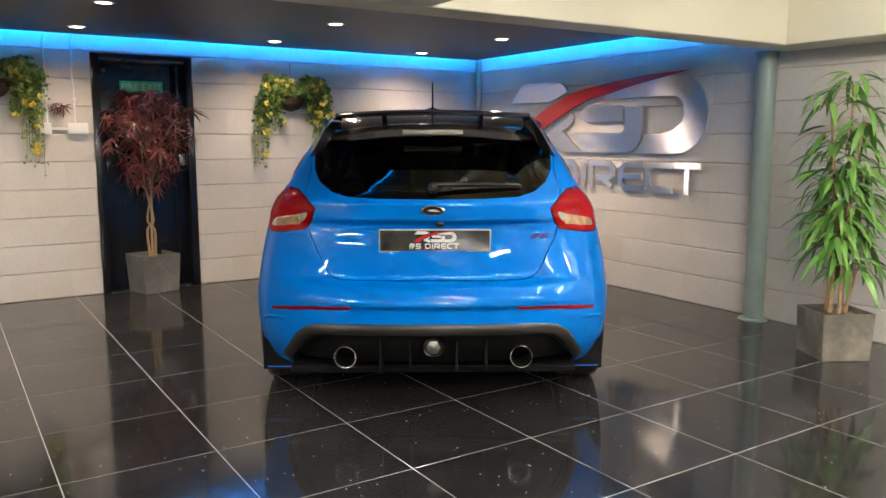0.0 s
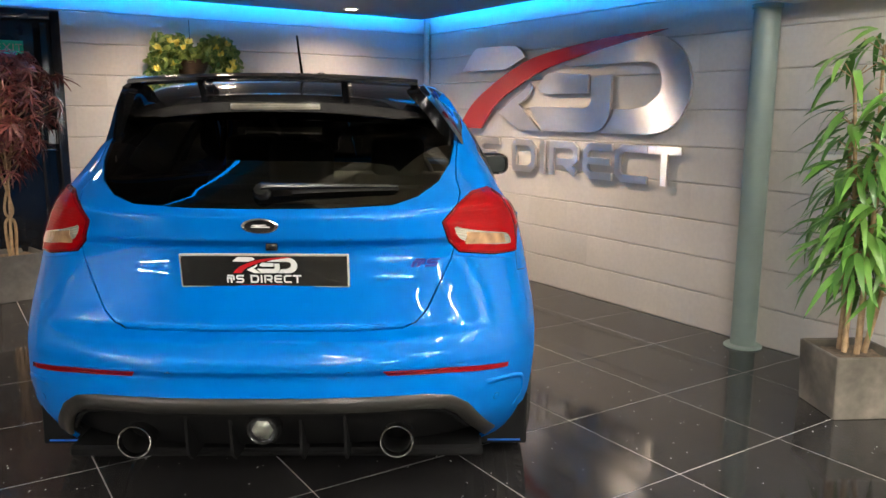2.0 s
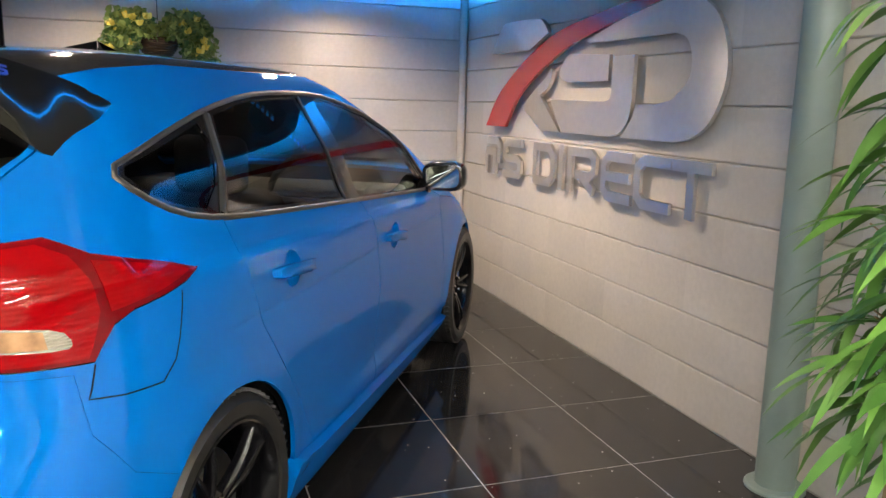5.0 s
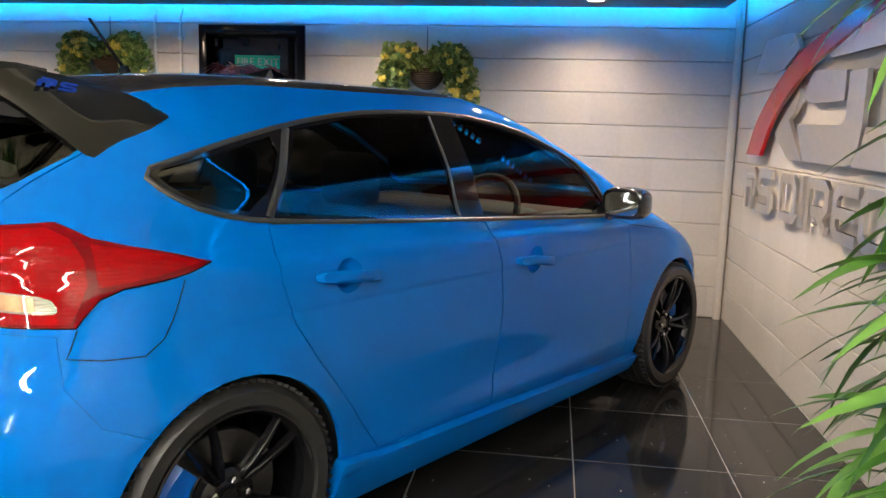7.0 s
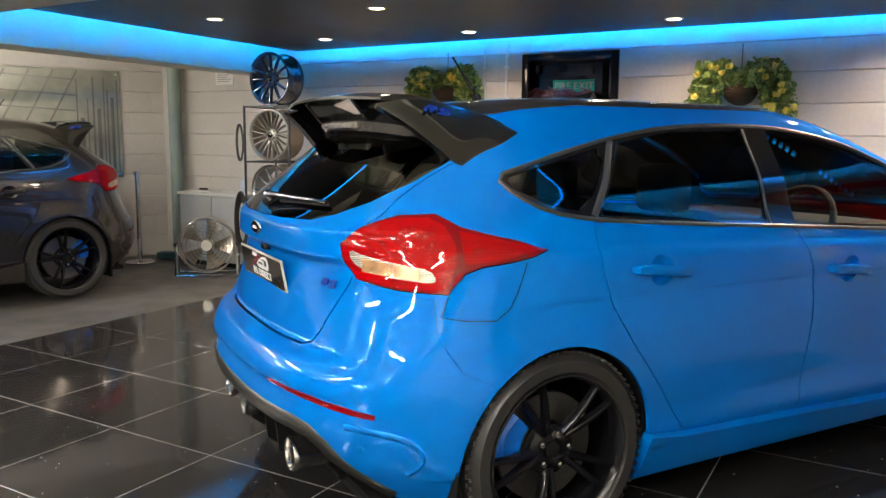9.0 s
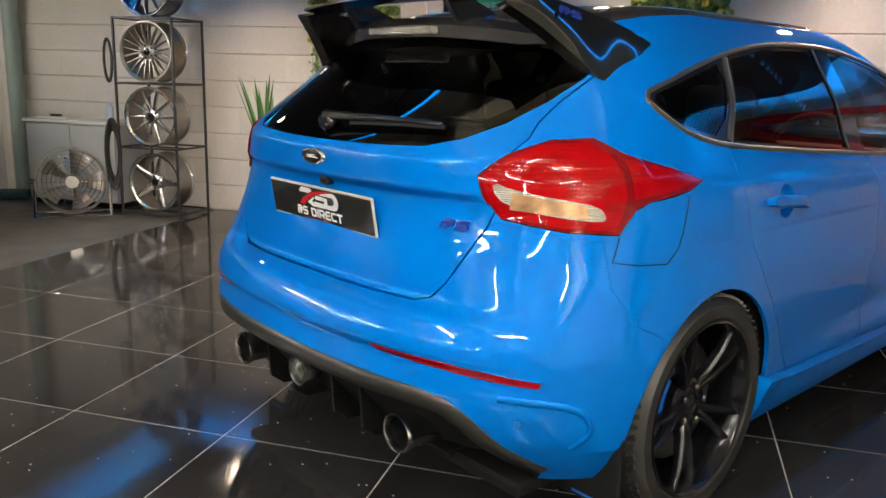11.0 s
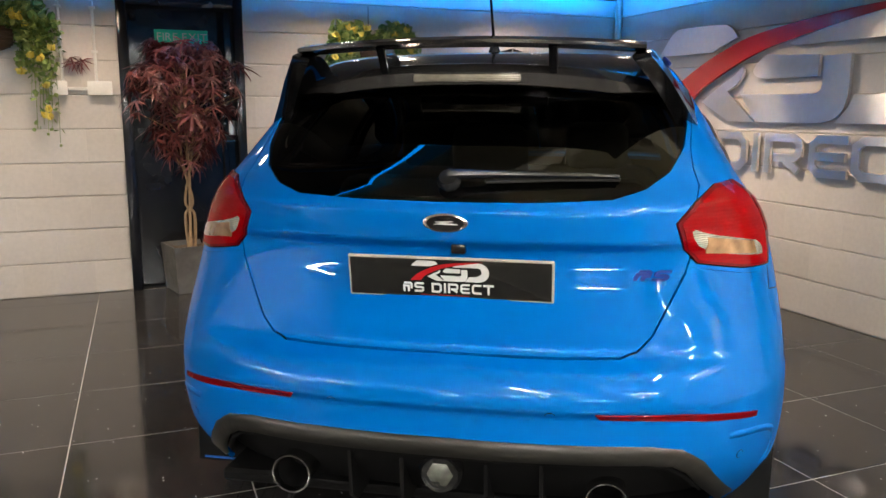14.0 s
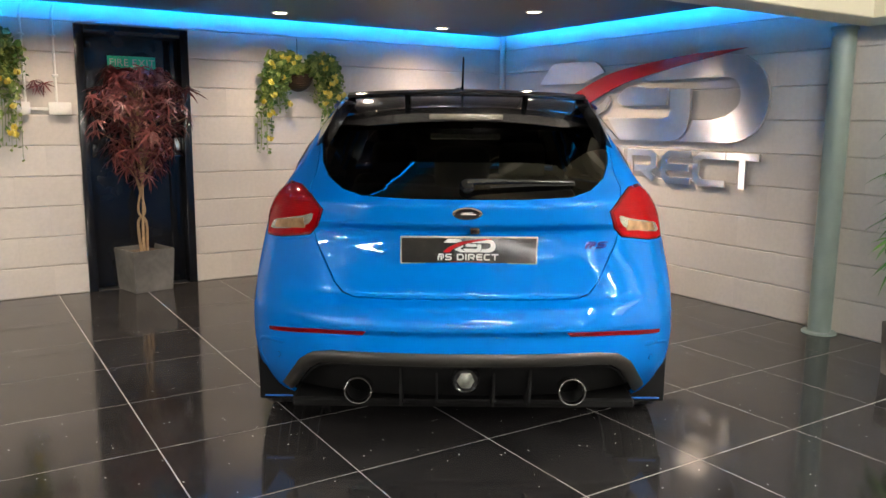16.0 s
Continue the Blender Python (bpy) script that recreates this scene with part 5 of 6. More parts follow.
        part("mirror_foot", tube([(-sg * 0.15, 0.0, -0.05), (-sg * 0.07, 0.0, -0.05)], 0.03, 10), SATIN_BLACK, mir)

    # mud flaps
    for sg in (1, -1):
        bm = box(0.66 if sg > 0 else -0.872, -0.437, 0.128, 0.872 if sg > 0 else -0.66, -0.427, 0.36, 0.004, 1)
        flap = part("mud_flap", bm, MATT_BLACK, car, "black mud flap with a small blue mark")
        part("flap_mark", box(sg * 0.79 - 0.06, -0.4405, 0.140, sg * 0.79 + 0.06, -0.4375, 0.146), material("flap_blue", (0.01, 0.12, 0.5), 0.4), flap, smooth=False)

    # wheels and wells
    cal = caliper_mesh()
    base = build_wheel("wheel")
    base.parent = car
    wheels = []
    for sx, y in ((1, AX_R), (-1, AX_R), (1, AX_F), (-1, AX_F)):
        m = pose(sx * 0.775, y, TYRE_R, (25 if y < 1 else 50), 0, 0) if sx > 0 else Matrix.Translation((sx * 0.775, y, TYRE_R)) @ Matrix.Rotation(math.pi, 4, "Z") @ Matrix.Rotation(radians(10), 4, "X")
        if not wheels:
            base.matrix_basis = m
            w = base
        else:
            w = copy_thing(base, m)
            w.parent = car
        wheels.append(w)
        tagged(w, "black split-spoke wheel with low-profile tyre")
        part("brake_caliper", cal, CALIPER, car, "blue brake caliper", at=Matrix.Translation((sx * 0.775, y, TYRE_R)) @ (Matrix.Identity(4) if sx > 0 else Matrix.Rotation(math.pi, 4, "Z")) @ Matrix.Rotation(radians(70 if sx > 0 else -70) * (1 if y < 1 else -1), 4, "X"))
        bm = bmesh.new()
        rings = []
        for i in range(17):
            a = math.pi * (-0.08 + 1.16 * i / 16)
            rings.append([bm.verts.new((sx * xx, y - 0.36 * math.cos(a), 0.318 + 0.36 * math.sin(a))) for xx in (0.50, 0.86)])
        for p, q in zip(rings, rings[1:]):
            bm.faces.new((p[0], p[1], q[1], q[0]))
        bm.faces.new([r[0] for r in rings])
        part("wheel_well", bm, MATT_BLACK, car)
    # underside
    part("underbody", box(-0.70, -0.62, 0.16, 0.70, 3.2, 0.2, 0.01, 1), MATT_BLACK, car)

    # cabin
    def seat(x, y, w):
        st = thing("seat", pose(x, y, 0.30), "dark sports seat", "")
        st.parent = car
        part("cushion", box(-w / 2, -0.05, 0.0, w / 2, 0.5, 0.22, 0.06, 3), CABIN, st)
        bm = box(-w / 2, -0.09, 0.1, w / 2, 0.07, 0.72, 0.06, 3)
        for v in bm.verts:
            v.co.y -= 0.30 * max(0, v.co.z - 0.1)
            v.co.x *= 1 - 0.28 * max(0, (v.co.z - 0.35))
        part("backrest", bm, CABIN, st)
        bm = box(-0.13, -0.27, 0.70, 0.13, -0.17, 0.90, 0.045, 3)
        part("headrest", bm, CABIN, st)
        return st
    seat(0.36, 1.02, 0.52), seat(-0.36, 1.02, 0.52)
    st = seat(0.0, 0.28, 1.2)
    part("dashboard", box(-0.70, 1.75, 0.62, 0.70, 2.15, 0.93, 0.06, 3), CABIN, car)
    bm = bmesh.new()
    ring = [(0.18 * math.cos(2 * math.pi * i / 28), 0.18 * math.sin(2 * math.pi * i / 28)) for i in range(29)]
    tube([(x, 0, z) for x, z in ring], 0.016, 8, bm, cap=False)
    tube([(-0.17, 0.02, 0), (0.17, 0.02, 0)], 0.02, 8, bm)
    part("steering_wheel", bm, CABIN, car, at=pose(0.36, 1.62, 0.92, -25))
    part("parcel_shelf", box(-0.55, -0.5, 0.93, 0.55, 0.05, 0.95, 0.005, 1), CABIN, car)
    part("rear_view_mirror", box(-0.11, 1.42, 1.27, 0.11, 1.45, 1.33, 0.012, 2), MATT_BLACK, car)
    return car


# ---------- the maker-less mark of the showroom: plates and a swoosh ----------
def logo_shapes():
    """Outlines in a unit-wide drawing, x to the right and y up."""
    def arc(cx, cy, rx, ry, a0, a1, n=14):
        return [(cx + rx * math.cos(radians(a0 + (a1 - a0) * i / n)), cy + ry * math.sin(radians(a0 + (a1 - a0) * i / n))) for i in range(n + 1)]
    def soft(points, steps=5):
        return [(p.x, p.y) for p in curve_pts([(x, y, 0) for x, y in points], steps)]
    swoosh = soft([(0.01, -0.13), (0.085, -0.053), (0.196, 0.01), (0.312, 0.058), (0.443, 0.094), (0.705, 0.124), (0.923, 0.132)])
    swoosh += soft([(0.923, 0.132), (0.832, 0.117), (0.706, 0.098), (0.562, 0.072), (0.445, 0.047), (0.315, -0.002), (0.214, -0.054), (0.138, -0.13)])[1:]
    r_top = [(0.023, 0.061)] + soft([(0.07, 0.11), (0.095, 0.128), (0.129, 0.134), (0.29, 0.13), (0.335, 0.118), (0.362, 0.092)], 3) + [(0.262, 0.058)]
    r_leg = [(0.23, -0.077), (0.302, -0.036)] + soft([(0.36, -0.008), (0.385, 0.012), (0.392, -0.004), (0.372, -0.032), (0.333, -0.05)], 3) + [(0.440, -0.131), (0.343, -0.131)]
    s_top = soft([(0.475, 0.04), (0.455, 0.03), (0.428, 0.004), (0.44, -0.014), (0.473, -0.021)], 3) + [(0.642, -0.021), (0.642, 0.03)]
    s_low = [(0.386, -0.058), (0.610, -0.062)] + arc(0.63, -0.042, 0.026, 0.02, -90, 0, 5) + [(0.656, 0.026), (0.733, 0.026)] + soft([(0.733, -0.06), (0.722, -0.098), (0.695, -0.122), (0.651, -0.131)], 4) + [(0.448, -0.131)]
    d_out = soft([(0.545, 0.062), (0.687, 0.096), (0.849, 0.121)], 4) + soft([(0.914, 0.114), (0.97, 0.077), (0.999, 0.02), (0.999, -0.035), (0.969, -0.093), (0.92, -0.122), (0.87, -0.131)], 4) + [(0.70, -0.131)]
    d_out += soft([(0.738, -0.092), (0.748, -0.066)], 2) + [(0.81, -0.066)] + soft([(0.86, -0.058), (0.903, -0.026), (0.909, 0.012), (0.893, 0.044), (0.86, 0.056)], 4) + [(0.563, 0.056)]
    return swoosh, [r_top, r_leg, s_top, s_low, d_out]


def logo_parts(parent, at, width, depth, thin=False):
    swoosh, steel = logo_shapes()
    for o in steel:
        part("logo_plate", slab([((x - 0.5) * width, y * width) for x, y in o], 0, depth), WHITE_PLASTIC if thin else STEEL_BRUSHED, parent, at=at, smooth=False)
    part("logo_swoosh", slab([((x - 0.5) * width, y * width) for x, y in swoosh], depth * 0.5, depth * 1.6), RED_PLASTIC, parent, "red swoosh", at=at, smooth=False)


CAR_AT = pose(2.845, 4.26, 0, 0, 0, -32)
car_blue = build_car(CAR_AT, PAINT, "bright blue hatchback with black roof spoiler on black tiles", True)

# the second car, at the skewed wall
car_grey = build_car(pose(-2.2, 5.57, 0, 0, 0, 168), PAINT_GREY, "dark grey hot hatchback parked along the block wall", False)


# ---------- fire door ----------
door = thing("door_1", pose(0, 0, 0), "black gloss fire door with a green exit sign, shut", "door", kind="structure")
cx0, cx1 = DOOR_X0 + 0.065, DOOR_X1 - 0.065
for x0, x1, z0, z1 in ((DOOR_X0, cx0, 0, DOOR_TOP), (cx1, DOOR_X1, 0, DOOR_TOP), (cx0, cx1, DOOR_TOP - 0.07, DOOR_TOP)):
    part("door_frame", box(x0 + 0.001, WALL_A - 0.018, z0, x1 - 0.001, WALL_A + 0.19, z1, 0.006, 2), BLACK_GLOSS, door, "black painted frame")
leaf = part("door_leaf", box(cx0 + 0.003, WALL_A + 0.10, 0.006, cx1 - 0.003, WALL_A + 0.145, DOOR_TOP - 0.073, 0.003, 1), BLACK_GLOSS, door, "black painted flush leaf")
part("cover_strip", box(cx1 - 0.10, WALL_A + 0.08, 0.01, cx1 - 0.055, WALL_A + 0.10, DOOR_TOP - 0.075, 0.006, 2), BLACK_GLOSS, leaf)
part("door_closer", box(cx0 + 0.02, WALL_A + 0.05, DOOR_TOP - 0.16, cx0 + 0.06, WALL_A + 0.10, DOOR_TOP - 0.08, 0.006, 2), BLACK_GLOSS, leaf)
part("lock_case", box(cx1 - 0.05, WALL_A + 0.07, 1.07, cx1 - 0.005, WALL_A + 0.10, 1.17, 0.004, 2), STEEL_BRUSHED, leaf, "steel latch case")
part("door_handle", tube([(cx1 - 0.02, WALL_A + 0.10, 1.03), (cx1 - 0.02, WALL_A + 0.045, 1.03), (cx1 - 0.12, WALL_A + 0.04, 1.03)], 0.010, 10), CHROME, leaf, "chrome lever handle")
part("latch", box(cx0 + 0.03, WALL_A + 0.085, 1.02, cx0 + 0.07, WALL_A + 0.10, 1.12, 0.004, 2), SATIN_BLACK, leaf, "black bolt")
SIGN_GREEN = material("sign_green", (0.03, 0.72, 0.42), 0.35, coat=0.4)
sign = solo("exit_sign", box(-0.176, -0.0025, -0.049, 0.176, 0.0025, 0.049, 0.001, 1), SIGN_GREEN, pose(2.068, WALL_A + 0.0955, 1.741), "green fire exit sign with white capitals", "sign", smooth=False)
run = -0.158
for ch in "FIRE EXIT":
    if ch == " ":
        run += 0.022
        continue
    me = letters(ch, 0.076, 0.001, WHITE_PLASTIC, "letter", align="LEFT")
    xs = [v.co.x for v in me.vertices]
    part("letter", me, WHITE_PLASTIC, sign, "white capital", at=pose(run - min(xs), -0.0032, -0.002, 90))
    run += max(xs) - min(xs) + 0.0095

# ---------- wall lettering ----------
face_b = Matrix(((0, 0, -1, 0), (-1, 0, 0, 0), (0, 1, 0, 0), (0, 0, 0, 1)))     # drawing x to -y, its depth towards -x
emblem = thing("wall_emblem", pose(WALL_B, 5.80, 1.507), "large brushed steel emblem with a red swoosh on the wall", "wall sign")
logo_parts(emblem, Matrix.Translation((-0.028, 0, 0)) @ face_b, 2.48, 0.020)
for y, z in ((0.9, 0.2), (0.2, -0.2), (-1.0, 0.1)):
    part("spacer", tube([(0, y, z), (-0.023, y, z)], 0.012, 10), SATIN_BLACK, emblem)


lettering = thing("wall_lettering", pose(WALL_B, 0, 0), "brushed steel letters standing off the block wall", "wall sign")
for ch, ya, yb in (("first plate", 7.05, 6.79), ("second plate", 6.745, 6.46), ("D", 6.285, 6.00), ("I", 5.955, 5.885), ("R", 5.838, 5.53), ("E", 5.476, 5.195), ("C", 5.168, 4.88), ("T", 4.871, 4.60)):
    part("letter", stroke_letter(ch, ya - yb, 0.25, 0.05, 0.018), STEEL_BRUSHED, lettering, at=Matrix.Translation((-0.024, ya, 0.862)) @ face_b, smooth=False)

# ---------- wiring on the wall ----------
for x in (1.312, 1.515):
    ob = thing("conduit", pose(x, WALL_A, 0), "white plastic conduit down the wall to a socket", "conduit", "wall conduits")
    part("pipe", tube([(0, -0.014, 1.42), (0, -0.014, 2.05), (0.02, 0.004, 2.12)], 0.010, 10), WHITE_PLASTIC, ob)
    for z in (1.62, 1.9):
        part("clip", box(-0.02, -0.03, z - 0.009, 0.02, 0, z + 0.009, 0.004, 2), WHITE_PLASTIC, ob)
for x0, x1 in ((1.235, 1.335), (1.46, 1.605)):
    ob = thing("socket", pose((x0 + x1) / 2, WALL_A, 1.385), "white surface-mounted wall socket", "socket", "wall sockets")
    h = (x1 - x0) / 2
    part("back_box", box(-h, -0.04, -0.042, h, 0, 0.042, 0.004, 2), WHITE_PLASTIC, ob)
    part("face", box(-h - 0.003, -0.048, -0.045, h + 0.003, -0.04, 0.045, 0.003, 2), WHITE_PLASTIC, ob)
solo("trunking", box(1.338, WALL_A - 0.02, 1.37, 1.458, WALL_A, 1.392, 0.003, 1), WHITE_PLASTIC, Matrix.Identity(4), "short white cable trunking between sockets", "trunking")


# ---------- plants ----------
def leaf_material(name, a, b, rough=0.45, size=6.0):
    """Leaf colour between two shades, differing from leaf to leaf."""
    m = material(name, a, rough, grain=0.12, grain_size=60)
    t = m.node_tree
    bsdf = t.nodes["Principled BSDF"]
    src = bsdf.inputs["Base Color"].links[0].from_socket
    geo, info = t.nodes.new("ShaderNodeNewGeometry"), t.nodes.new("ShaderNodeObjectInfo")
    add = t.nodes.new("ShaderNodeMath")
    add.operation = "ADD"
    t.links.new(geo.outputs["Random Per Island"], add.inputs[0]), t.links.new(info.outputs["Random"], add.inputs[1])
    fr = t.nodes.new("ShaderNodeMath")
    fr.operation = "FRACT"
    t.links.new(add.outputs[0], fr.inputs[0])
    mix = t.nodes.new("ShaderNodeMix")
    mix.data_type = "RGBA"
    t.links.new(fr.outputs[0], mix.inputs["Factor"])
    t.links.new(src, mix.inputs["A"])
    mix.inputs["B"].default_value = (*b, 1)
    t.links.new(mix.outputs["Result"], bsdf.inputs["Base Color"])
    return m


LEAF_GREEN = leaf_material("green_leaf", (0.04, 0.13, 0.02), (0.18, 0.37, 0.07), 0.35)
LEAF_RED = leaf_material("red_leaf", (0.055, 0.008, 0.010), (0.19, 0.045, 0.04), 0.45)
LEAF_IVY = leaf_material("ivy_leaf", (0.06, 0.15, 0.03), (0.34, 0.40, 0.12), 0.5)
PETAL = leaf_material("yellow_petal", (0.72, 0.54, 0.05), (0.82, 0.72, 0.20), 0.5)
BLADE = leaf_material("blade_leaf", (0.02, 0.075, 0.02), (0.14, 0.30, 0.07), 0.4)
BARK = material("pale_stem", (0.36, 0.24, 0.13), 0.7, grain=0.25, grain_size=40, bump_h=0.001, bump_size=60)
WICKER = material("wicker", (0.07, 0.04, 0.022), 0.8, grain=0.3, grain_size=80)
SOIL = material("soil", (0.16, 0.12, 0.085), 0.95, grain=0.4, grain_size=70, bump_h=0.004, bump_size=60)
SLATE = material("slate_grey_pot", (0.15, 0.145, 0.135), 0.45, grain=0.12, grain_size=25, stain=0.35, stain_size=4, bump_h=0.0006, bump_size=90, rough_var=0.15)
SLATE_BROWN = material("weathered_metal_pot", (0.18, 0.16, 0.13), 0.45, metal=0.1, grain=0.15, grain_size=25, stain=0.5, stain_size=5, bump_h=0.0006, rough_var=0.15)
POT_DARK = material("dark_pot", (0.028, 0.024, 0.02), 0.4, stain=0.15, stain_size=6)


def blade_leaf(length, width, droop, fold=0.25, n=6, bm=None, m=None):
    """A long leaf that starts at the origin, runs along y and bends down."""
    bm = bm or bmesh.new()
    m = m or Matrix.Identity(4)
    rows = []
    for i in range(n + 1):
        t = i / n
        w = width / 2 * (math.sin(math.pi * min(1, 0.06 + t * 0.94)) ** 0.8) * (1 - 0.35 * t)
        y = length * (t - 0.12 * droop * t * t)
        z = -droop * length * t * t * 0.75
        rows.append([bm.verts.new(m @ Vector((x, y, z + abs(x) * fold))) for x in ((-w, 0, w) if i < n else (0,))])
    for p, q in zip(rows, rows[1:]):
        if len(q) == 3:
            bm.faces.new((p[0], p[1], q[1], q[0])), bm.faces.new((p[1], p[2], q[2], q[1]))
        else:
            bm.faces.new((p[0], p[1], q[0])), bm.faces.new((p[1], p[2], q[0]))
    return bm


def palm_leaf(size, lobes=7):
    """A leaf cut into pointed fingers."""
    bm = bmesh.new()
    for k in range(lobes):
        a = radians(-115 + 230 * k / (lobes - 1))
        ln = size * (1 - 0.38 * abs(k - (lobes - 1) / 2) / ((lobes - 1) / 2))
        blade_leaf(ln, size * 0.12, 0.35 + 0.2 * abs(math.sin(a)), 0.2, 4, bm, Matrix.Rotation(-a, 4, "Z"))
    return bm


def square_pot(parent, size, height, taper, mat, wall=0.014):
    bm = bmesh.new()
    def ring(h, z):
        return [bm.verts.new((x * h, y * h, z)) for x, y in ((-1, -1), (1, -1), (1, 1), (-1, 1))]
    a, t = size / 2, size / 2 * taper
    rings = [ring(t, 0), ring(a, height), ring(a - wall, height), ring(a - wall - 0.004, height - 0.05)]
    for p, q in zip(rings, rings[1:]):
        for k in range(4):
            bm.faces.new((p[k], p[(k + 1) % 4], q[(k + 1) % 4], q[k]))
    bm.faces.new(rings[0][::-1])
    bmesh.ops.bevel(bm, geom=[e for e in bm.edges], offset=0.004, segments=2, affect="EDGES")
    bmesh.ops.recalc_face_normals(bm, faces=bm.faces)
    part("pot", bm, mat, parent, "square tapering planter")
    h = a - wall - 0.002
    bm = bmesh.new()
    bmesh.ops.create_grid(bm, x_segments=12, y_segments=12, size=h, matrix=Matrix.Translation((0, 0, height - 0.035)))
    for v in bm.verts:
        v.co.z += 0.012 * noise.noise(v.co * 30)
    part("soil", bm, SOIL, parent, "pale gravel and soil")


rng = random.Random(7)


def scatter_leaf(parent, me, place, heading, pitch, roll=0, scale=1.0, name="leaf"):
    ob = new(name, me)
    ob.parent = parent
    ob.matrix_basis = Matrix.Translation(place) @ Matrix.Rotation(heading, 4, "Z") @ Matrix.Rotation(pitch, 4, "X") @ Matrix.Rotation(roll, 4, "Y") @ Matrix.Scale(scale, 4)
    return ob


# tall green plant by the column
plant = thing("potted_plant", pose(5.03, 3.176, 0, 0, 0, -29), "tall artificial green plant with drooping leaves in a grey planter", "potted plant")
square_pot(plant, 0.315, 0.285, 0.93, SLATE_BROWN)
green_leaves = [finish("leaf", blade_leaf(0.205, w, d, 0.22), LEAF_GREEN) for w, d in ((0.036, 0.5), (0.041, 0.8), (0.033, 1.05))]
stems = []
for k in range(6):
    a = 2 * math.pi * k / 6 + 0.4
    foot = Vector((0.05 * math.cos(a), 0.05 * math.sin(a), 0.27))
    top = Vector((0.10 * math.cos(a + 0.5), 0.10 * math.sin(a + 0.5), (1.62, 1.3, 1.5, 1.05, 1.4, 0.95)[k]))
    mid_p = foot.lerp(top, 0.5) + Vector((0.03 * math.cos(a * 2.1), 0.03 * math.sin(a * 2.1), 0))
    line = curve_pts([foot, mid_p, top], 6)
    part("stem", tube(line, [0.013 - 0.006 * i / 12 for i in range(13)], 8), BARK, plant, "pale brown cane")
    stems.append(line)
for k, line in enumerate(stems):
    for c in range(4):
        t = 0.46 + 0.54 * c / 3
        at_p = line[min(12, int(t * 12))]
        base_h = rng.uniform(0, 2 * math.pi)
        for j in range(17):
            hd = base_h + j * 2 * math.pi / 17 + rng.uniform(-0.3, 0.3)
            up = rng.uniform(-0.6, 0.45)
            reach = rng.uniform(0.03, 0.09)
            place = at_p + Vector((-math.sin(hd) * reach, math.cos(hd) * reach, rng.uniform(-0.03, 0.08)))
            scatter_leaf(plant, green_leaves[rng.randrange(3)], place, hd, up, rng.uniform(-0.4, 0.4), rng.uniform(0.8, 1.2))
        bm = bmesh.new()
        for j in range(4):
            hd = base_h + j * 1.6
            tube([at_p - Vector((0, 0, 0.03)), at_p + Vector((-math.sin(hd) * 0.09, math.cos(hd) * 0.09, 0.03))], 0.0025, 5, bm)
        part("twig", bm, BARK, plant)

# red maple in front of the door
maple = thing("potted_tree", pose(2.055, 7.545, 0, 0, 0, 14), "artificial red-leaved maple tree in a square slate-grey planter", "potted tree")
square_pot(maple, 0.335, 0.325, 0.9, SLATE)
red_leaves = [finish("leaf", palm_leaf(s), LEAF_RED) for s in (0.085, 0.1, 0.115)]
for k in range(3):
    a = 2 * math.pi * k / 3
    foot = Vector((0.022 * math.cos(a), 0.022 * math.sin(a), 0.27))
    pts = [foot, foot + Vector((0.012 * math.cos(a * 1.7), 0.01, 0.25)), Vector((-0.03 * math.cos(a + 0.6), 0.02 * math.sin(a + 0.6), 0.62)), Vector((0.035 * math.cos(a + 0.6), 0.02 * math.sin(a + 0.6), 0.9)), Vector((0.07 * math.cos(a), 0.05 * math.sin(a), 1.3))]
    part("trunk", tube(curve_pts(pts, 6), [0.0125 - 0.006 * i / 24 for i in range(25)], 8), BARK, maple, "slender pale trunk")
bm = bmesh.new()
for k in range(300):
    z = 0.84 + 0.86 * rng.random() ** 0.62
    r = (0.15 if z < 0.98 else 0.23 if z < 1.2 else 0.36 if z < 1.58 else 0.22) * math.sqrt(rng.uniform(0.15, 1))
    a = rng.uniform(0, 2 * math.pi)
    p = Vector((r * math.cos(a) * 1.02, max(-0.30, min(0.10, r * math.sin(a) * 0.8 - 0.06)), z))
    scatter_leaf(maple, red_leaves[k % 3], p, a - math.pi / 2 + rng.uniform(-0.6, 0.6), rng.uniform(-1.35, -0.1), rng.uniform(-0.5, 0.5), rng.uniform(1.0, 1.6))
    if k % 5 == 0:
        tube([Vector((0, 0, max(0.8, z - 0.22))), Vector((p.x * 0.5, p.y * 0.5, z - 0.08)), p], 0.003, 5, bm)
part("twig", bm, BARK, maple)
sprig = thing("leaf_sprig", pose(1.39, WALL_A - 0.03, 1.54), "small red leaf sprig tucked behind the conduit", "leaf sprig")
for k in range(4):
    scatter_leaf(sprig, red_leaves[2], Vector((rng.uniform(-0.06, 0.06), 0, rng.uniform(-0.05, 0.08))), rng.uniform(-0.8, 0.8) + math.pi, -0.9 + rng.uniform(-0.4, 0.4), 0, 0.9)

# spiky plant
spiky = thing("potted_plant", pose(0.33, 7.22, 0), "spiky artificial plant in a tall dark tapering pot", "potted plant")
square_pot(spiky, 0.22, 0.375, 0.68, POT_DARK, 0.012)
part("sprout", lathe([(0.03, 0.34), (0.034, 0.42), (0.026, 0.5)], 12), LEAF_IVY, spiky, "bright green sprout")
for k in range(15):
    a = 2 * math.pi * k / 15 + rng.uniform(-0.15, 0.15)
    lean = rng.uniform(0.03, 0.30)
    me = finish("blade", blade_leaf(rng.uniform(0.62, 0.80), 0.055, 0.06, 0.35, 7), BLADE)
    scatter_leaf(spiky, me, Vector((0.012 * math.cos(a), 0.012 * math.sin(a), 0.42)), a, math.pi / 2 - lean, 0, name="blade")


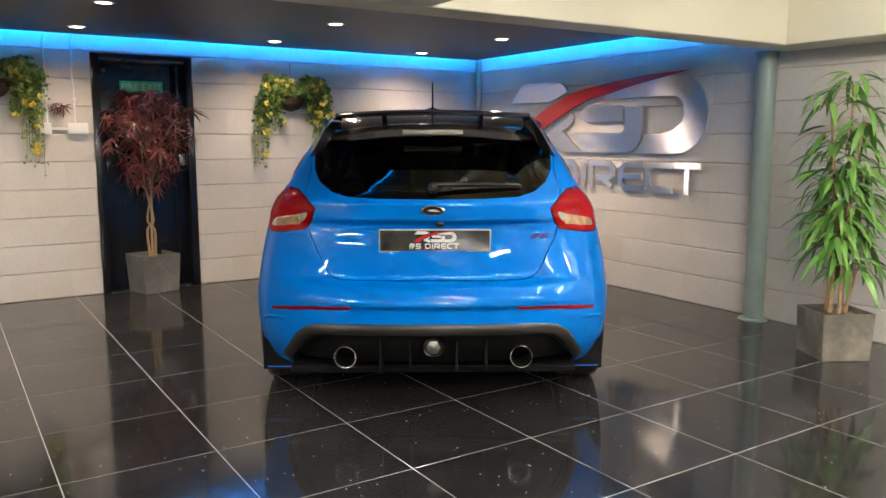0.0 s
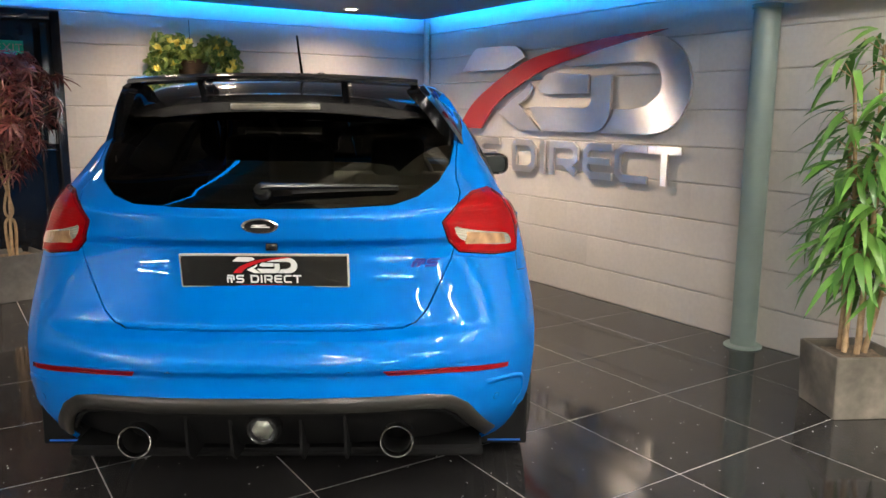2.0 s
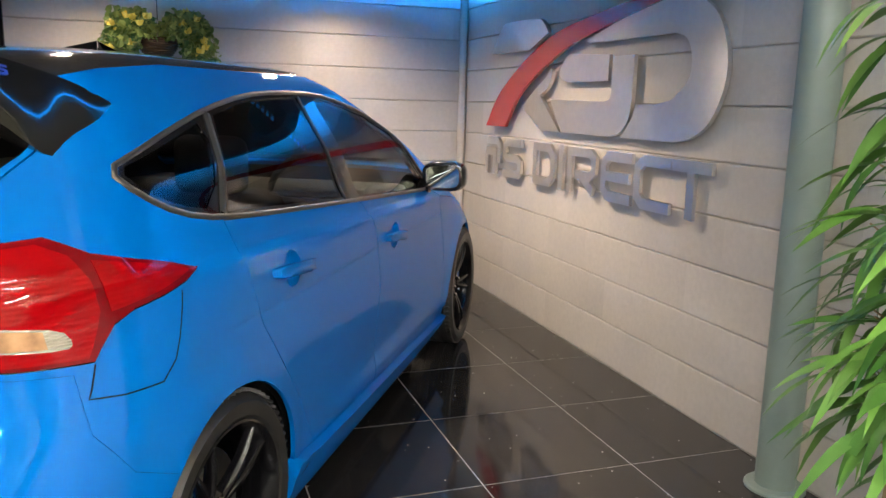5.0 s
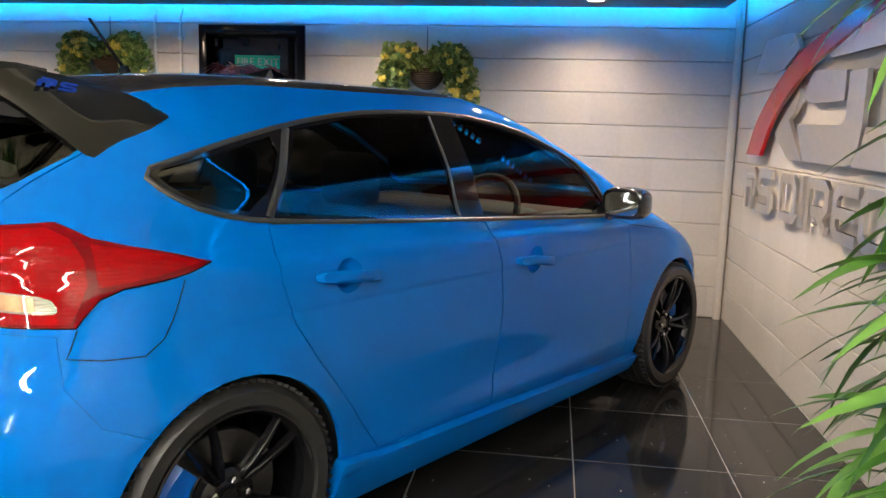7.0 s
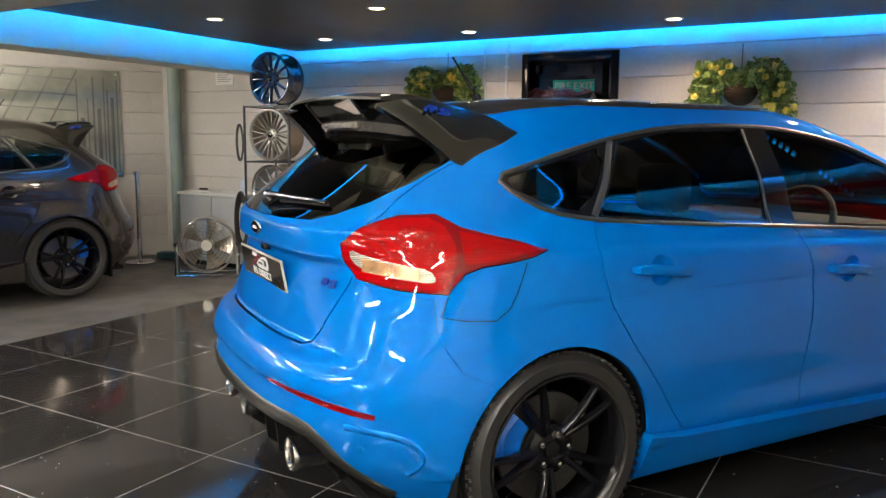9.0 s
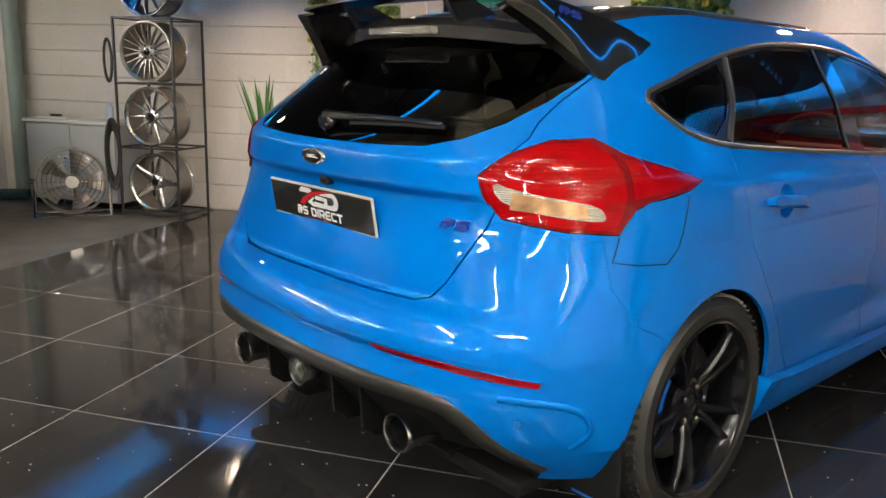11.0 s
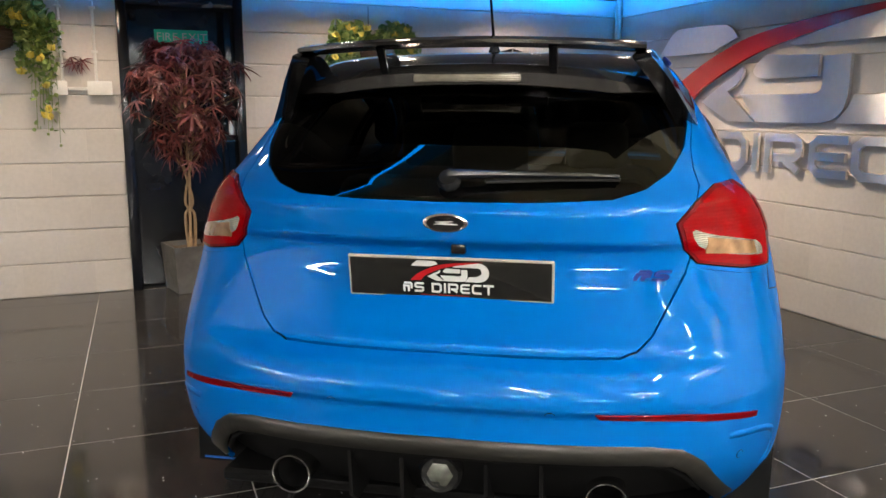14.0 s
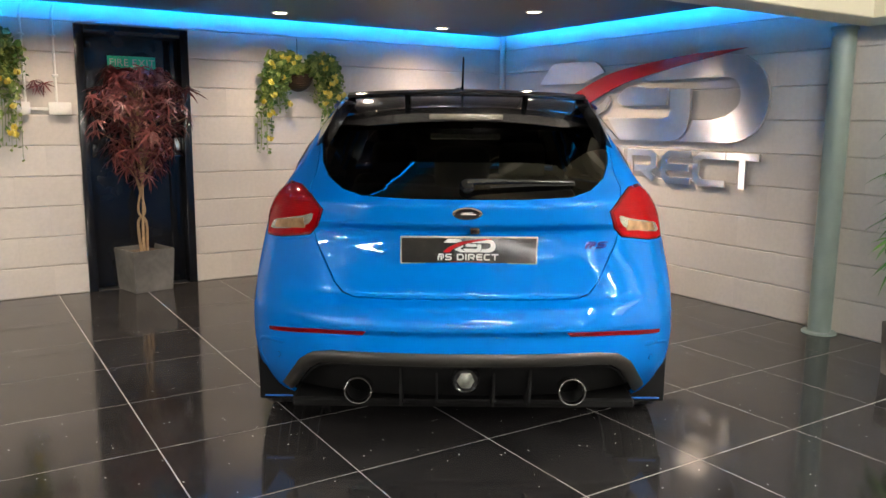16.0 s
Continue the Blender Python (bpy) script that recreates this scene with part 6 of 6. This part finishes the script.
# hanging baskets
def hanging_basket(x, z, seed, tail):
    r = random.Random(seed)
    ob = thing("hanging_basket", pose(x, WALL_A, z), "wall basket trailing green ivy and yellow flowers", "hanging basket", "wall baskets")
    bm = bmesh.new()
    n = 20
    rings = []
    for i in range(8):
        a = math.pi / 2 * i / 7
        rr, zz = 0.125 * math.cos(a), -0.14 * math.sin(a)
        rings.append([bm.verts.new((rr * math.cos(math.pi + math.pi * k / n) * 1.0, rr * math.sin(math.pi + math.pi * k / n) * 1.1 - 0.004, zz)) for k in range(n + 1)])
    for p, q in zip(rings, rings[1:]):
        for k in range(n):
            if (p[k].co - p[k + 1].co).length > 1e-5:
                bm.faces.new([v for v in (p[k], p[k + 1], q[k + 1], q[k])])
    part("basket", bm, WICKER, ob, "brown woven half basket")
    bm = bmesh.new()
    for k in range(9):
        zz = -0.13 * k / 9
        rr = 0.127 * math.cos(math.asin(min(1, -zz / 0.14)))
        tube([(rr * math.cos(math.pi + math.pi * j / 16), rr * math.sin(math.pi + math.pi * j / 16) * 1.1 - 0.006, zz) for j in range(17)], 0.006, 5, bm)
    part("weave", bm, WICKER, ob)
    bm = bmesh.new()
    tube([(0, -0.006, 0.30), (0, -0.01, 0.12)], 0.0025, 5, bm)
    part("hanger", bm, SATIN_BLACK, ob, "thin hanging wire")
    # trailing strands
    leaves = bmesh.new()
    strands = bmesh.new()
    flowers = []
    for k in range(64):
        side = -1 if k % 2 else 1
        start = Vector((side * r.uniform(0.0, 0.13), -r.uniform(0.05, 0.15), r.uniform(0.0, 0.07)))
        out_x = side * r.uniform(0.12, 0.38)
        drop = r.uniform(0.15, tail if abs(out_x) > 0.2 else 0.3) if k > 8 else r.uniform(0.0, 0.2)
        peak = Vector((out_x * 0.72, -r.uniform(0.07, 0.15), r.uniform(0.05, 0.15)))
        end = Vector((out_x * r.uniform(0.85, 1.05), -r.uniform(0.02, 0.09), -drop))
        line = curve_pts([start, peak, peak.lerp(end, 0.5) + Vector((side * 0.035, 0, 0.02)), end], 7)
        tube(line, 0.002, 4, strands, cap=False)
        for j, p in enumerate(line):
            for _ in range(3 if j < 12 else 2 if j < 17 else 1):
                size = r.uniform(0.034, 0.060) * (1.0 if j < 15 else 0.65)
                q = p + Vector((r.uniform(-0.03, 0.03), r.uniform(-0.025, 0.012), r.uniform(-0.025, 0.025)))
                q.y = min(q.y, -0.015)
                m = Matrix.Translation(q) @ Euler((r.uniform(0.2, 1.5), r.uniform(-0.7, 0.7), r.uniform(-math.pi, math.pi))).to_matrix().to_4x4()
                pts = [m @ (Vector(v) * size) for v in ((0, -0.5, 0), (0.45, -0.15, 0.1), (0.38, 0.3, 0.1), (0, 0.62, -0.05), (-0.38, 0.3, 0.1), (-0.45, -0.15, 0.1))]
                c = leaves.verts.new(m @ Vector((0, 0, -0.06 * size)))
                vs = [leaves.verts.new(v) for v in pts]
                for i in range(6):
                    leaves.faces.new((c, vs[i], vs[(i + 1) % 6]))
            if r.random() < 0.14 and j > 2:
                flowers.append(p + Vector((0, -0.055, 0)))
    tagged(part("trailing_stem", strands, LEAF_IVY, ob), kind="stuff")
    tagged(part("foliage", leaves, LEAF_IVY, ob, "small variegated leaves", smooth=False), kind="stuff")
    for p in flowers[::max(1, len(flowers) // 34)]:
        bm = bmesh.new()
        for k in range(9):
            m = Matrix.Translation(p) @ Euler((radians(90) + r.uniform(-0.7, 0.7), r.uniform(-0.7, 0.7), 2 * math.pi * k / 9)).to_matrix().to_4x4()
            blade_leaf(r.uniform(0.035, 0.055), 0.042, 0.4, 0.3, 3, bm, m)
        part("flower", bm, PETAL, ob, "yellow flower")
    return ob


hanging_basket(3.38, 1.695, 3, 0.68)
hanging_basket(0.95, 1.75, 11, 0.80)


# ---------- wheel rack ----------
RACK_STEEL = material("black_rack_steel", (0.02, 0.02, 0.022), 0.4, stain=0.2, stain_size=12)
ALLOY_BRIGHT = material("silver_alloy", (0.62, 0.61, 0.58), 0.24, metal=1.0, grain=0.05)
ALLOY_GREY = material("grey_alloy", (0.30, 0.28, 0.25), 0.32, metal=0.9, grain=0.08)
ALLOY_WARM = material("warm_grey_alloy", (0.26, 0.22, 0.18), 0.3, metal=0.9, grain=0.08)
ALLOY_BLUE = material("dark_blue_alloy", (0.012, 0.03, 0.07), 0.2, coat=0.8)
rack = thing("wheel_rack", pose(-0.66, 7.27, 0), "black tubular steel display rack holding alloy wheels", "display rack")
RX, RY0, RY1 = 0.27, -0.20, 0.22
for x in (-RX, RX):
    for y in (RY0, RY1):
        part("post", box(x - 0.009, y - 0.009, 0, x + 0.009, y + 0.009, 1.6, 0.002, 1), RACK_STEEL, rack)
for z in (0.03, 0.565, 1.08, 1.59):
    for y in (RY0, RY1):
        part("rail", box(-RX, y - 0.008, z - 0.008, RX, y + 0.008, z + 0.008, 0.002, 1), RACK_STEEL, rack)
    for x in (-RX, RX):
        part("rail", box(x - 0.0075, RY0, z - 0.0075, x + 0.0075, RY1, z + 0.0075, 0.002, 1), RACK_STEEL, rack)
    part("wheel_stop", box(-RX, -0.05, z - 0.006, RX, -0.035, z + 0.006), RACK_STEEL, rack, smooth=False)


def display_wheel(at, spokes, mat, mat_barrel, label, split=0.0, r=0.24, width=0.215, slim=0.012, lip=None):
    ob = thing("alloy_wheel", at, label, "alloy wheel", "display wheels")
    w = width / 2
    part("barrel", lathe([(r, -w), (r, -w + 0.01), (r - 0.016, -w + 0.02), (r - 0.03, 0), (r - 0.014, w - 0.02), (r, w - 0.01), (r, w), (r - 0.010, w), (r - 0.03, w - 0.02), (r - 0.04, 0), (r - 0.02, -w + 0.03), (r - 0.008, -w)], 48, "Y", closed=True), mat_barrel, ob)
    part("outer_lip", lathe([(r, -w - 0.001), (r + 0.001, -w + 0.006), (r - 0.024, -w + 0.02), (r - 0.026, -w + 0.012), (r - 0.012, -w - 0.001)], 48, "Y", closed=True), lip or mat, ob)
    for k in range(spokes):
        a = 2 * math.pi * k / spokes
        for s in ((-1, 1) if split else (0,)):
            bm = bmesh.new()
            inner = Vector((math.cos(a) * 0.04, -w + 0.035, math.sin(a) * 0.04))
            outer = Vector((math.cos(a + s * split) * (r - 0.02), -w + 0.012, math.sin(a + s * split) * (r - 0.02)))
            across = Vector((-math.sin(a), 0, math.cos(a)))
            rings = []
            for t in (0, 0.35, 0.7, 1):
                c = inner.lerp(outer, t) + Vector((0, -0.012 * math.sin(t * math.pi) * 0.5, 0))
                hw = slim * (1.25 - 0.45 * t)
                rings.append([bm.verts.new(c + across * u + Vector((0, v, 0))) for u, v in ((-hw, 0.028), (-hw, 0.004), (-hw * 0.4, -0.003), (hw * 0.4, -0.003), (hw, 0.004), (hw, 0.028))])
            for p, q in zip(rings, rings[1:]):
                for i in range(6):
                    bm.faces.new((p[i], p[(i + 1) % 6], q[(i + 1) % 6], q[i]))
            bm.faces.new(rings[0]), bm.faces.new(rings[-1][::-1])
            bmesh.ops.recalc_face_normals(bm, faces=bm.faces)
            part("spoke", bm, mat, ob, angle=40)
    part("hub", lathe([(0.068, -w + 0.07), (0.066, -w + 0.035), (0.05, -w + 0.024), (0.03, -w + 0.02), (0.0, -w + 0.02)], 30, "Y"), mat, ob)
    part("centre_cap", lathe([(0.03, -w + 0.02), (0.027, -w + 0.012), (0.0, -w + 0.01)], 24, "Y"), GLOSS_BLACK, ob, "dark centre cap")
    for k in range(5):
        a = 2 * math.pi * (k + 0.5) / 5
        part("bolt_hole", lathe([(0.009, -w + 0.0225), (0.009, -w + 0.03), (0, -w + 0.03)], 10, "Y"), MATT_BLACK, ob, at=Matrix.Translation((0.048 * math.cos(a), 0, 0.048 * math.sin(a))))
    return ob


display_wheel(pose(-0.66, 7.22, 1.60 + 0.242), 12, ALLOY_BLUE, ALLOY_BLUE, "dark blue multi-spoke alloy wheel on the rack's top", 0.0, 0.24, slim=0.010)
display_wheel(pose(-0.67, 7.22, 1.09 + 0.242), 10, ALLOY_GREY, ALLOY_WARM, "grey mesh alloy wheel on the rack", 0.17, 0.24, slim=0.007, lip=ALLOY_GREY)
display_wheel(pose(-0.66, 7.22, 0.575 + 0.242), 10, ALLOY_BRIGHT, ALLOY_GREY, "silver ten-spoke alloy wheel on the rack", 0.0, 0.24, slim=0.012)
display_wheel(pose(-0.65, 7.22, 0.04 + 0.242), 5, ALLOY_BRIGHT, ALLOY_GREY, "silver five-spoke alloy wheel on the rack's bottom", 0.0, 0.24, slim=0.026)

# cables hung on the rack
for z0, z1, wide, turns in ((1.43, 1.08, 0.03, 2), (0.80, 0.20, 0.06, 6)):
    bm = bmesh.new()
    zc, hz = (z0 + z1) / 2, (z0 - z1) / 2
    turn = [2 * math.pi * i / 28 for i in range(28 * turns + 1)]
    tube([(wide * (1 - 0.01 * a) * math.cos(a), 0.0019 * (a - math.pi * turns), hz * (1 - 0.01 * a) * math.sin(a)) for a in turn], 0.0095, 8, bm)
    solo("cable_coil", bm, RUBBER, pose(-0.985, 7.06, zc, 0, 0, 35), "black cable hung in a long coil on the rack", "cable", "cable coils")

# ---------- cabinet and clutter ----------
GREY_PANEL = material("pale_grey_panel", (0.48, 0.50, 0.50), 0.45, stain=0.06, stain_size=3)
cab = thing("cabinet", pose(-1.56, 7.42, 0), "pale grey low cabinet with a worktop", "cabinet")
part("body", box(-0.46, -0.17, 0.05, 0.46, 0.19, 0.72, 0.004, 1), GREY_PANEL, cab)
part("plinth", box(-0.44, -0.14, 0.0, 0.44, 0.18, 0.05), SATIN_BLACK, cab, smooth=False)
part("worktop", box(-0.48, -0.20, 0.722, 0.48, 0.195, 0.75, 0.004, 1), WHITE_PLASTIC, cab, "pale worktop")
for x in (-0.455, 0.003):
    d = part("cabinet_door", box(x, -0.188, 0.06, x + 0.45, -0.172, 0.71, 0.003, 1), GREY_PANEL, cab)
    part("knob", lathe([(0.006, -0.19), (0.006, -0.2), (0.014, -0.206), (0.0, -0.215)], 12, "Y"), SATIN_BLACK, d, at=Matrix.Translation((x + (0.41 if x < 0 else 0.38), 0, 0.42)))
solo("spray_can", lathe([(0.03, 0), (0.032, 0.004), (0.032, 0.12), (0.024, 0.135), (0.012, 0.137), (0.012, 0.158), (0, 0.16)], 20), material("white_blue_can", (0.55, 0.62, 0.72), 0.3), pose(-1.22, 7.34, 0.75), "white and blue spray can standing on the cabinet", "spray can")
solo("tray", box(-0.16, -0.08, 0, 0.16, 0.08, 0.018, 0.006, 2), WHITE_PLASTIC, pose(-1.78, 7.36, 0.75), "shallow white tray on the cabinet", "tray")
solo("tool", box(-0.05, -0.02, 0, 0.05, 0.02, 0.02, 0.006, 2), SATIN_BLACK, pose(-1.80, 7.36, 0.768), "small black tool lying on the tray", "tool")
note = solo("notice", box(-0.125, -0.003, -0.075, 0.125, 0, 0.075), WHITE_PLASTIC, pose(-1.72, WALL_A - 0.001, 1.925), "white printed notice fixed to the wall", "notice", smooth=False)
for k in range(5):
    part("print_line", box(-0.10, -0.0036, 0.042 - 0.022 * k, 0.10 - 0.03 * (k % 3), -0.003, 0.05 - 0.022 * k), ALLOY_GREY, note, smooth=False)

# drum fan
FAN_STEEL = material("fan_steel", (0.66, 0.62, 0.55), 0.3, metal=1.0)
fan = thing("floor_fan", pose(-1.24, 6.86, 0, 0, 0, 40), "chromed floor fan on a tubular stand", "floor fan")
part("drum", lathe([(0.262, -0.07), (0.266, -0.06), (0.258, 0.0), (0.266, 0.07), (0.26, 0.07), (0.252, 0.0), (0.258, -0.065)], 48, "Y", closed=True), FAN_STEEL, fan, at=Matrix.Translation((0, 0, 0.29)))
bm = bmesh.new()
for k in range(7):
    r = 0.05 + 0.034 * k
    tube([(r * math.cos(2 * math.pi * j / 36), -0.074 - 0.012 * (1 - r / 0.27), r * math.sin(2 * math.pi * j / 36)) for j in range(37)], 0.0018, 5, bm, cap=False)
for k in range(16):
    a = 2 * math.pi * k / 16
    tube([(0.045 * math.cos(a), -0.086, 0.045 * math.sin(a)), (0.262 * math.cos(a), -0.072, 0.262 * math.sin(a))], 0.002, 5, bm)
part("grille", bm, CHROME, fan, "chrome wire grille", at=Matrix.Translation((0, 0, 0.29)))
for k in range(5):
    bm = bmesh.new()
    a0 = 2 * math.pi * k / 5
    rows = [[bm.verts.new((r * math.cos(a0 + da * (0.6 + r)), -0.02 + 0.09 * da, r * math.sin(a0 + da * (0.6 + r)))) for da in (-0.45, -0.15, 0.15, 0.45)] for r in (0.05, 0.12, 0.19, 0.235)]
    for p, q in zip(rows, rows[1:]):
        for i in range(3):
            bm.faces.new((p[i], p[i + 1], q[i + 1], q[i]))
    bmesh.ops.solidify(bm, geom=bm.faces[:], thickness=0.002)
    part("fan_blade", bm, FAN_STEEL, fan, at=Matrix.Translation((0, 0, 0.29)))
part("motor_hub", lathe([(0.05, -0.09), (0.055, -0.05), (0.055, 0.05), (0.0, 0.06)], 24, "Y"), FAN_STEEL, fan, at=Matrix.Translation((0, 0, 0.29)))
bm = bmesh.new()
for y in (-0.12, 0.12):
    tube([(-0.28, y, 0.012), (0.28, y, 0.012)], 0.011, 8, bm)
for x in (-0.28, 0.28):
    tube([(x, -0.12, 0.012), (x, -0.02, 0.29), (x, 0.02, 0.29), (x, 0.12, 0.012)], 0.011, 8, bm)
part("stand", bm, CHROME, fan, "tubular stand")
part("wing_knob", tube([(0.262, 0, 0.29), (0.31, 0, 0.29)], 0.02, 10), SATIN_BLACK, fan)
part("wing_knob", tube([(-0.262, 0, 0.29), (-0.31, 0, 0.29)], 0.02, 10), SATIN_BLACK, fan)

# queue post and a box behind it
post = thing("barrier_post", pose(-2.40, 7.02, 0), "polished steel barrier post on a round base", "barrier post")
part("foot", lathe([(0.15, 0), (0.15, 0.01), (0.13, 0.02), (0.03, 0.03), (0.0, 0.03)], 32), CHROME, post)
part("pole", lathe([(0.025, 0.028), (0.025, 0.90)], 20), CHROME, post)
part("head", lathe([(0.03, 0.90), (0.031, 0.95), (0.0, 0.955)], 20), CHROME, post)
solo("tool_case", box(-0.14, -0.07, 0, 0.14, 0.07, 0.075, 0.015, 2), material("dark_teal_plastic", (0.02, 0.06, 0.075), 0.5), pose(-2.36, 7.40, 0, 0, 0, 25), "small dark teal case on the floor", "case")

# glazed print on the skewed wall
face_c = Matrix.Translation(C0 + Vector((SKEW.y, -SKEW.x, 0)) * 0.014) @ Matrix.Rotation(math.atan2(-SKEW.y, -SKEW.x), 4, "Z")
pic = thing("wall_print", face_c, "large glossy acrylic print of a steel lattice roof", "wall print")
PRINT = material("pale_print", (0.22, 0.22, 0.18), 0.12, coat=1.0, stain=0.35, stain_size=2.5, grain=0.1, grain_size=9)
PRINT_DARK = material("dark_print", (0.10, 0.10, 0.09), 0.12, coat=1.0)
part("panel", box(0.54, 0.0, 0.87, 2.9, 0.02, 2.0, 0.003, 1), PRINT, pic)
for k in range(9):
    u0 = 0.95 + 0.22 * k
    part("lattice_line", slab([(u0, 1.98), (u0 + 0.02, 1.98), (u0 + 0.42, 1.2), (u0 + 0.40, 1.2)], 0.0205, 0.0215, to=Matrix(((1, 0, 0, 0), (0, 0, 1, 0), (0, 1, 0, 0), (0, 0, 0, 1)))), PRINT_DARK, pic, smooth=False)
for k in range(5):
    z0 = 1.9 - 0.16 * k
    part("lattice_line", slab([(0.98, z0), (2.85, z0 + 0.1), (2.85, z0 + 0.085), (0.98, z0 - 0.015)], 0.0216, 0.0222, to=Matrix(((1, 0, 0, 0), (0, 0, 1, 0), (0, 1, 0, 0), (0, 0, 0, 1)))), PRINT_DARK, pic, smooth=False)
for u0, w, z1 in ((0.57, 0.012, 1.9), (0.61, 0.03, 1.72), (0.665, 0.016, 1.8), (0.70, 0.012, 1.93), (0.74, 0.035, 1.6), (0.80, 0.02, 1.93), (0.86, 0.012, 1.7), (0.9, 0.04, 1.5), (0.96, 0.015, 1.9)):
    part("print_bar", box(u0, 0.0205, 0.9, u0 + w, 0.0214, z1), PRINT_DARK, pic, smooth=False)
for u0, z0 in ((0.58, 1.96), (0.58, 0.91), (2.86, 1.96)):
    part("fixing", tube([(u0, 0.02, z0), (u0, 0.032, z0)], 0.012, 12), CHROME, pic, "steel fixing")

# ---------- pieces of the walls and the floor ----------
def block_mesh(name, length, height, depth=0.02, b=0.0065):
    """A block with eased upper and lower edges; its ends butt against the next."""
    to = Matrix(((0, 0, 1, 0), (1, 0, 0, 0), (0, 1, 0, 0), (0, 0, 0, 1)))
    z0, z1 = 0.0022, height - 0.0022
    return finish(name, slab([(depth, z0), (b, z0), (b * 0.3, z0 + b * 0.3), (0, z0 + b), (0, z1 - b), (b * 0.3, z1 - b * 0.3), (b, z1), (depth, z1)], 0.0002, length - 0.0002, to=to), WALL, False)


COURSE, BLOCK = 0.2235, 0.447
meshes = {}


def course_blocks(parent, at, length, top, skip=lambda u0, u1, z0, z1: False):
    """Blocks laid in half bond along a wall that starts at the pose at and runs along its x."""
    z, row = 0.0, 0
    while z < top - 0.01:
        h = min(COURSE, top - z)
        u = -BLOCK / 2 if row % 2 else 0.0
        while u < length - 0.01:
            u0, u1 = max(0.0, u), min(length, u + BLOCK)
            cuts = [(u0, u1)]
            hit = skip(u0, u1, z, z + h)
            if hit:
                cuts = [(a, b) for a, b in ((u0, min(u1, hit[0])), (max(u0, hit[1]), u1)) if b - a > 0.02]
            for a, b in cuts:
                key = (round(b - a, 3), round(h, 3))
                if key not in meshes:
                    meshes[key] = block_mesh("block", *key)
                ob = new("block", meshes[key])
                ob.parent = parent
                ob.matrix_world = at @ Matrix.Translation((a, 0, z))
            u += BLOCK
        z += COURSE
        row += 1


def door_gap(u0, u1, z0, z1):
    a, b = DOOR_X0 + 2.6, DOOR_X1 + 2.6
    return (a, b) if u1 > a and u0 < b and z0 < DOOR_TOP - 0.02 else None


course_blocks(wall_a, pose(-2.6, WALL_A, 0), 2.6 + WALL_B, BAND_Z, door_gap)
course_blocks(wall_b, Matrix.Translation((WALL_B, 0.3, 0)) @ Matrix.Rotation(radians(90), 4, "Z") @ Matrix.Diagonal((1, -1, 1, 1)), WALL_A - 0.3, BAND_Z)
course_blocks(wall_c, Matrix.Translation(C0 + Vector((-SKEW.y, SKEW.x, 0)) * -0.012) @ Matrix.Rotation(math.atan2(-SKEW.y, -SKEW.x), 4, "Z") @ Matrix.Diagonal((1, -1, 1, 1)), 3.6, 2.4)

TILE = 0.602
GX, GY = 5.052, 3.733
tile_me = finish("tile", box(0.0021, 0.0021, -0.0115, TILE - 0.0021, TILE - 0.0021, 0, 0.0008, 1), GRANITE, False)
EDGE_X = GX - 9 * TILE
floor_bed = structure("tile_floor", box(EDGE_X, -3.0, -0.0118, WALL_B + 0.012, WALL_A + 0.012, -0.0009), GROUT, "polished black granite tile floor with pale grout", "tiled floor")
for i in range(-9, 1):
    for j in range(-11, 7):
        x0, y0 = GX + i * TILE, GY + j * TILE
        ob = new("tile", tile_me)
        ob.parent = floor_bed
        sx = min(1.0, (WALL_B - x0) / TILE)
        sy = min(1.0, (WALL_A - y0) / TILE)
        ob.matrix_basis = pose(x0, y0, 0) @ Matrix.Diagonal((sx, sy, 1, 1))
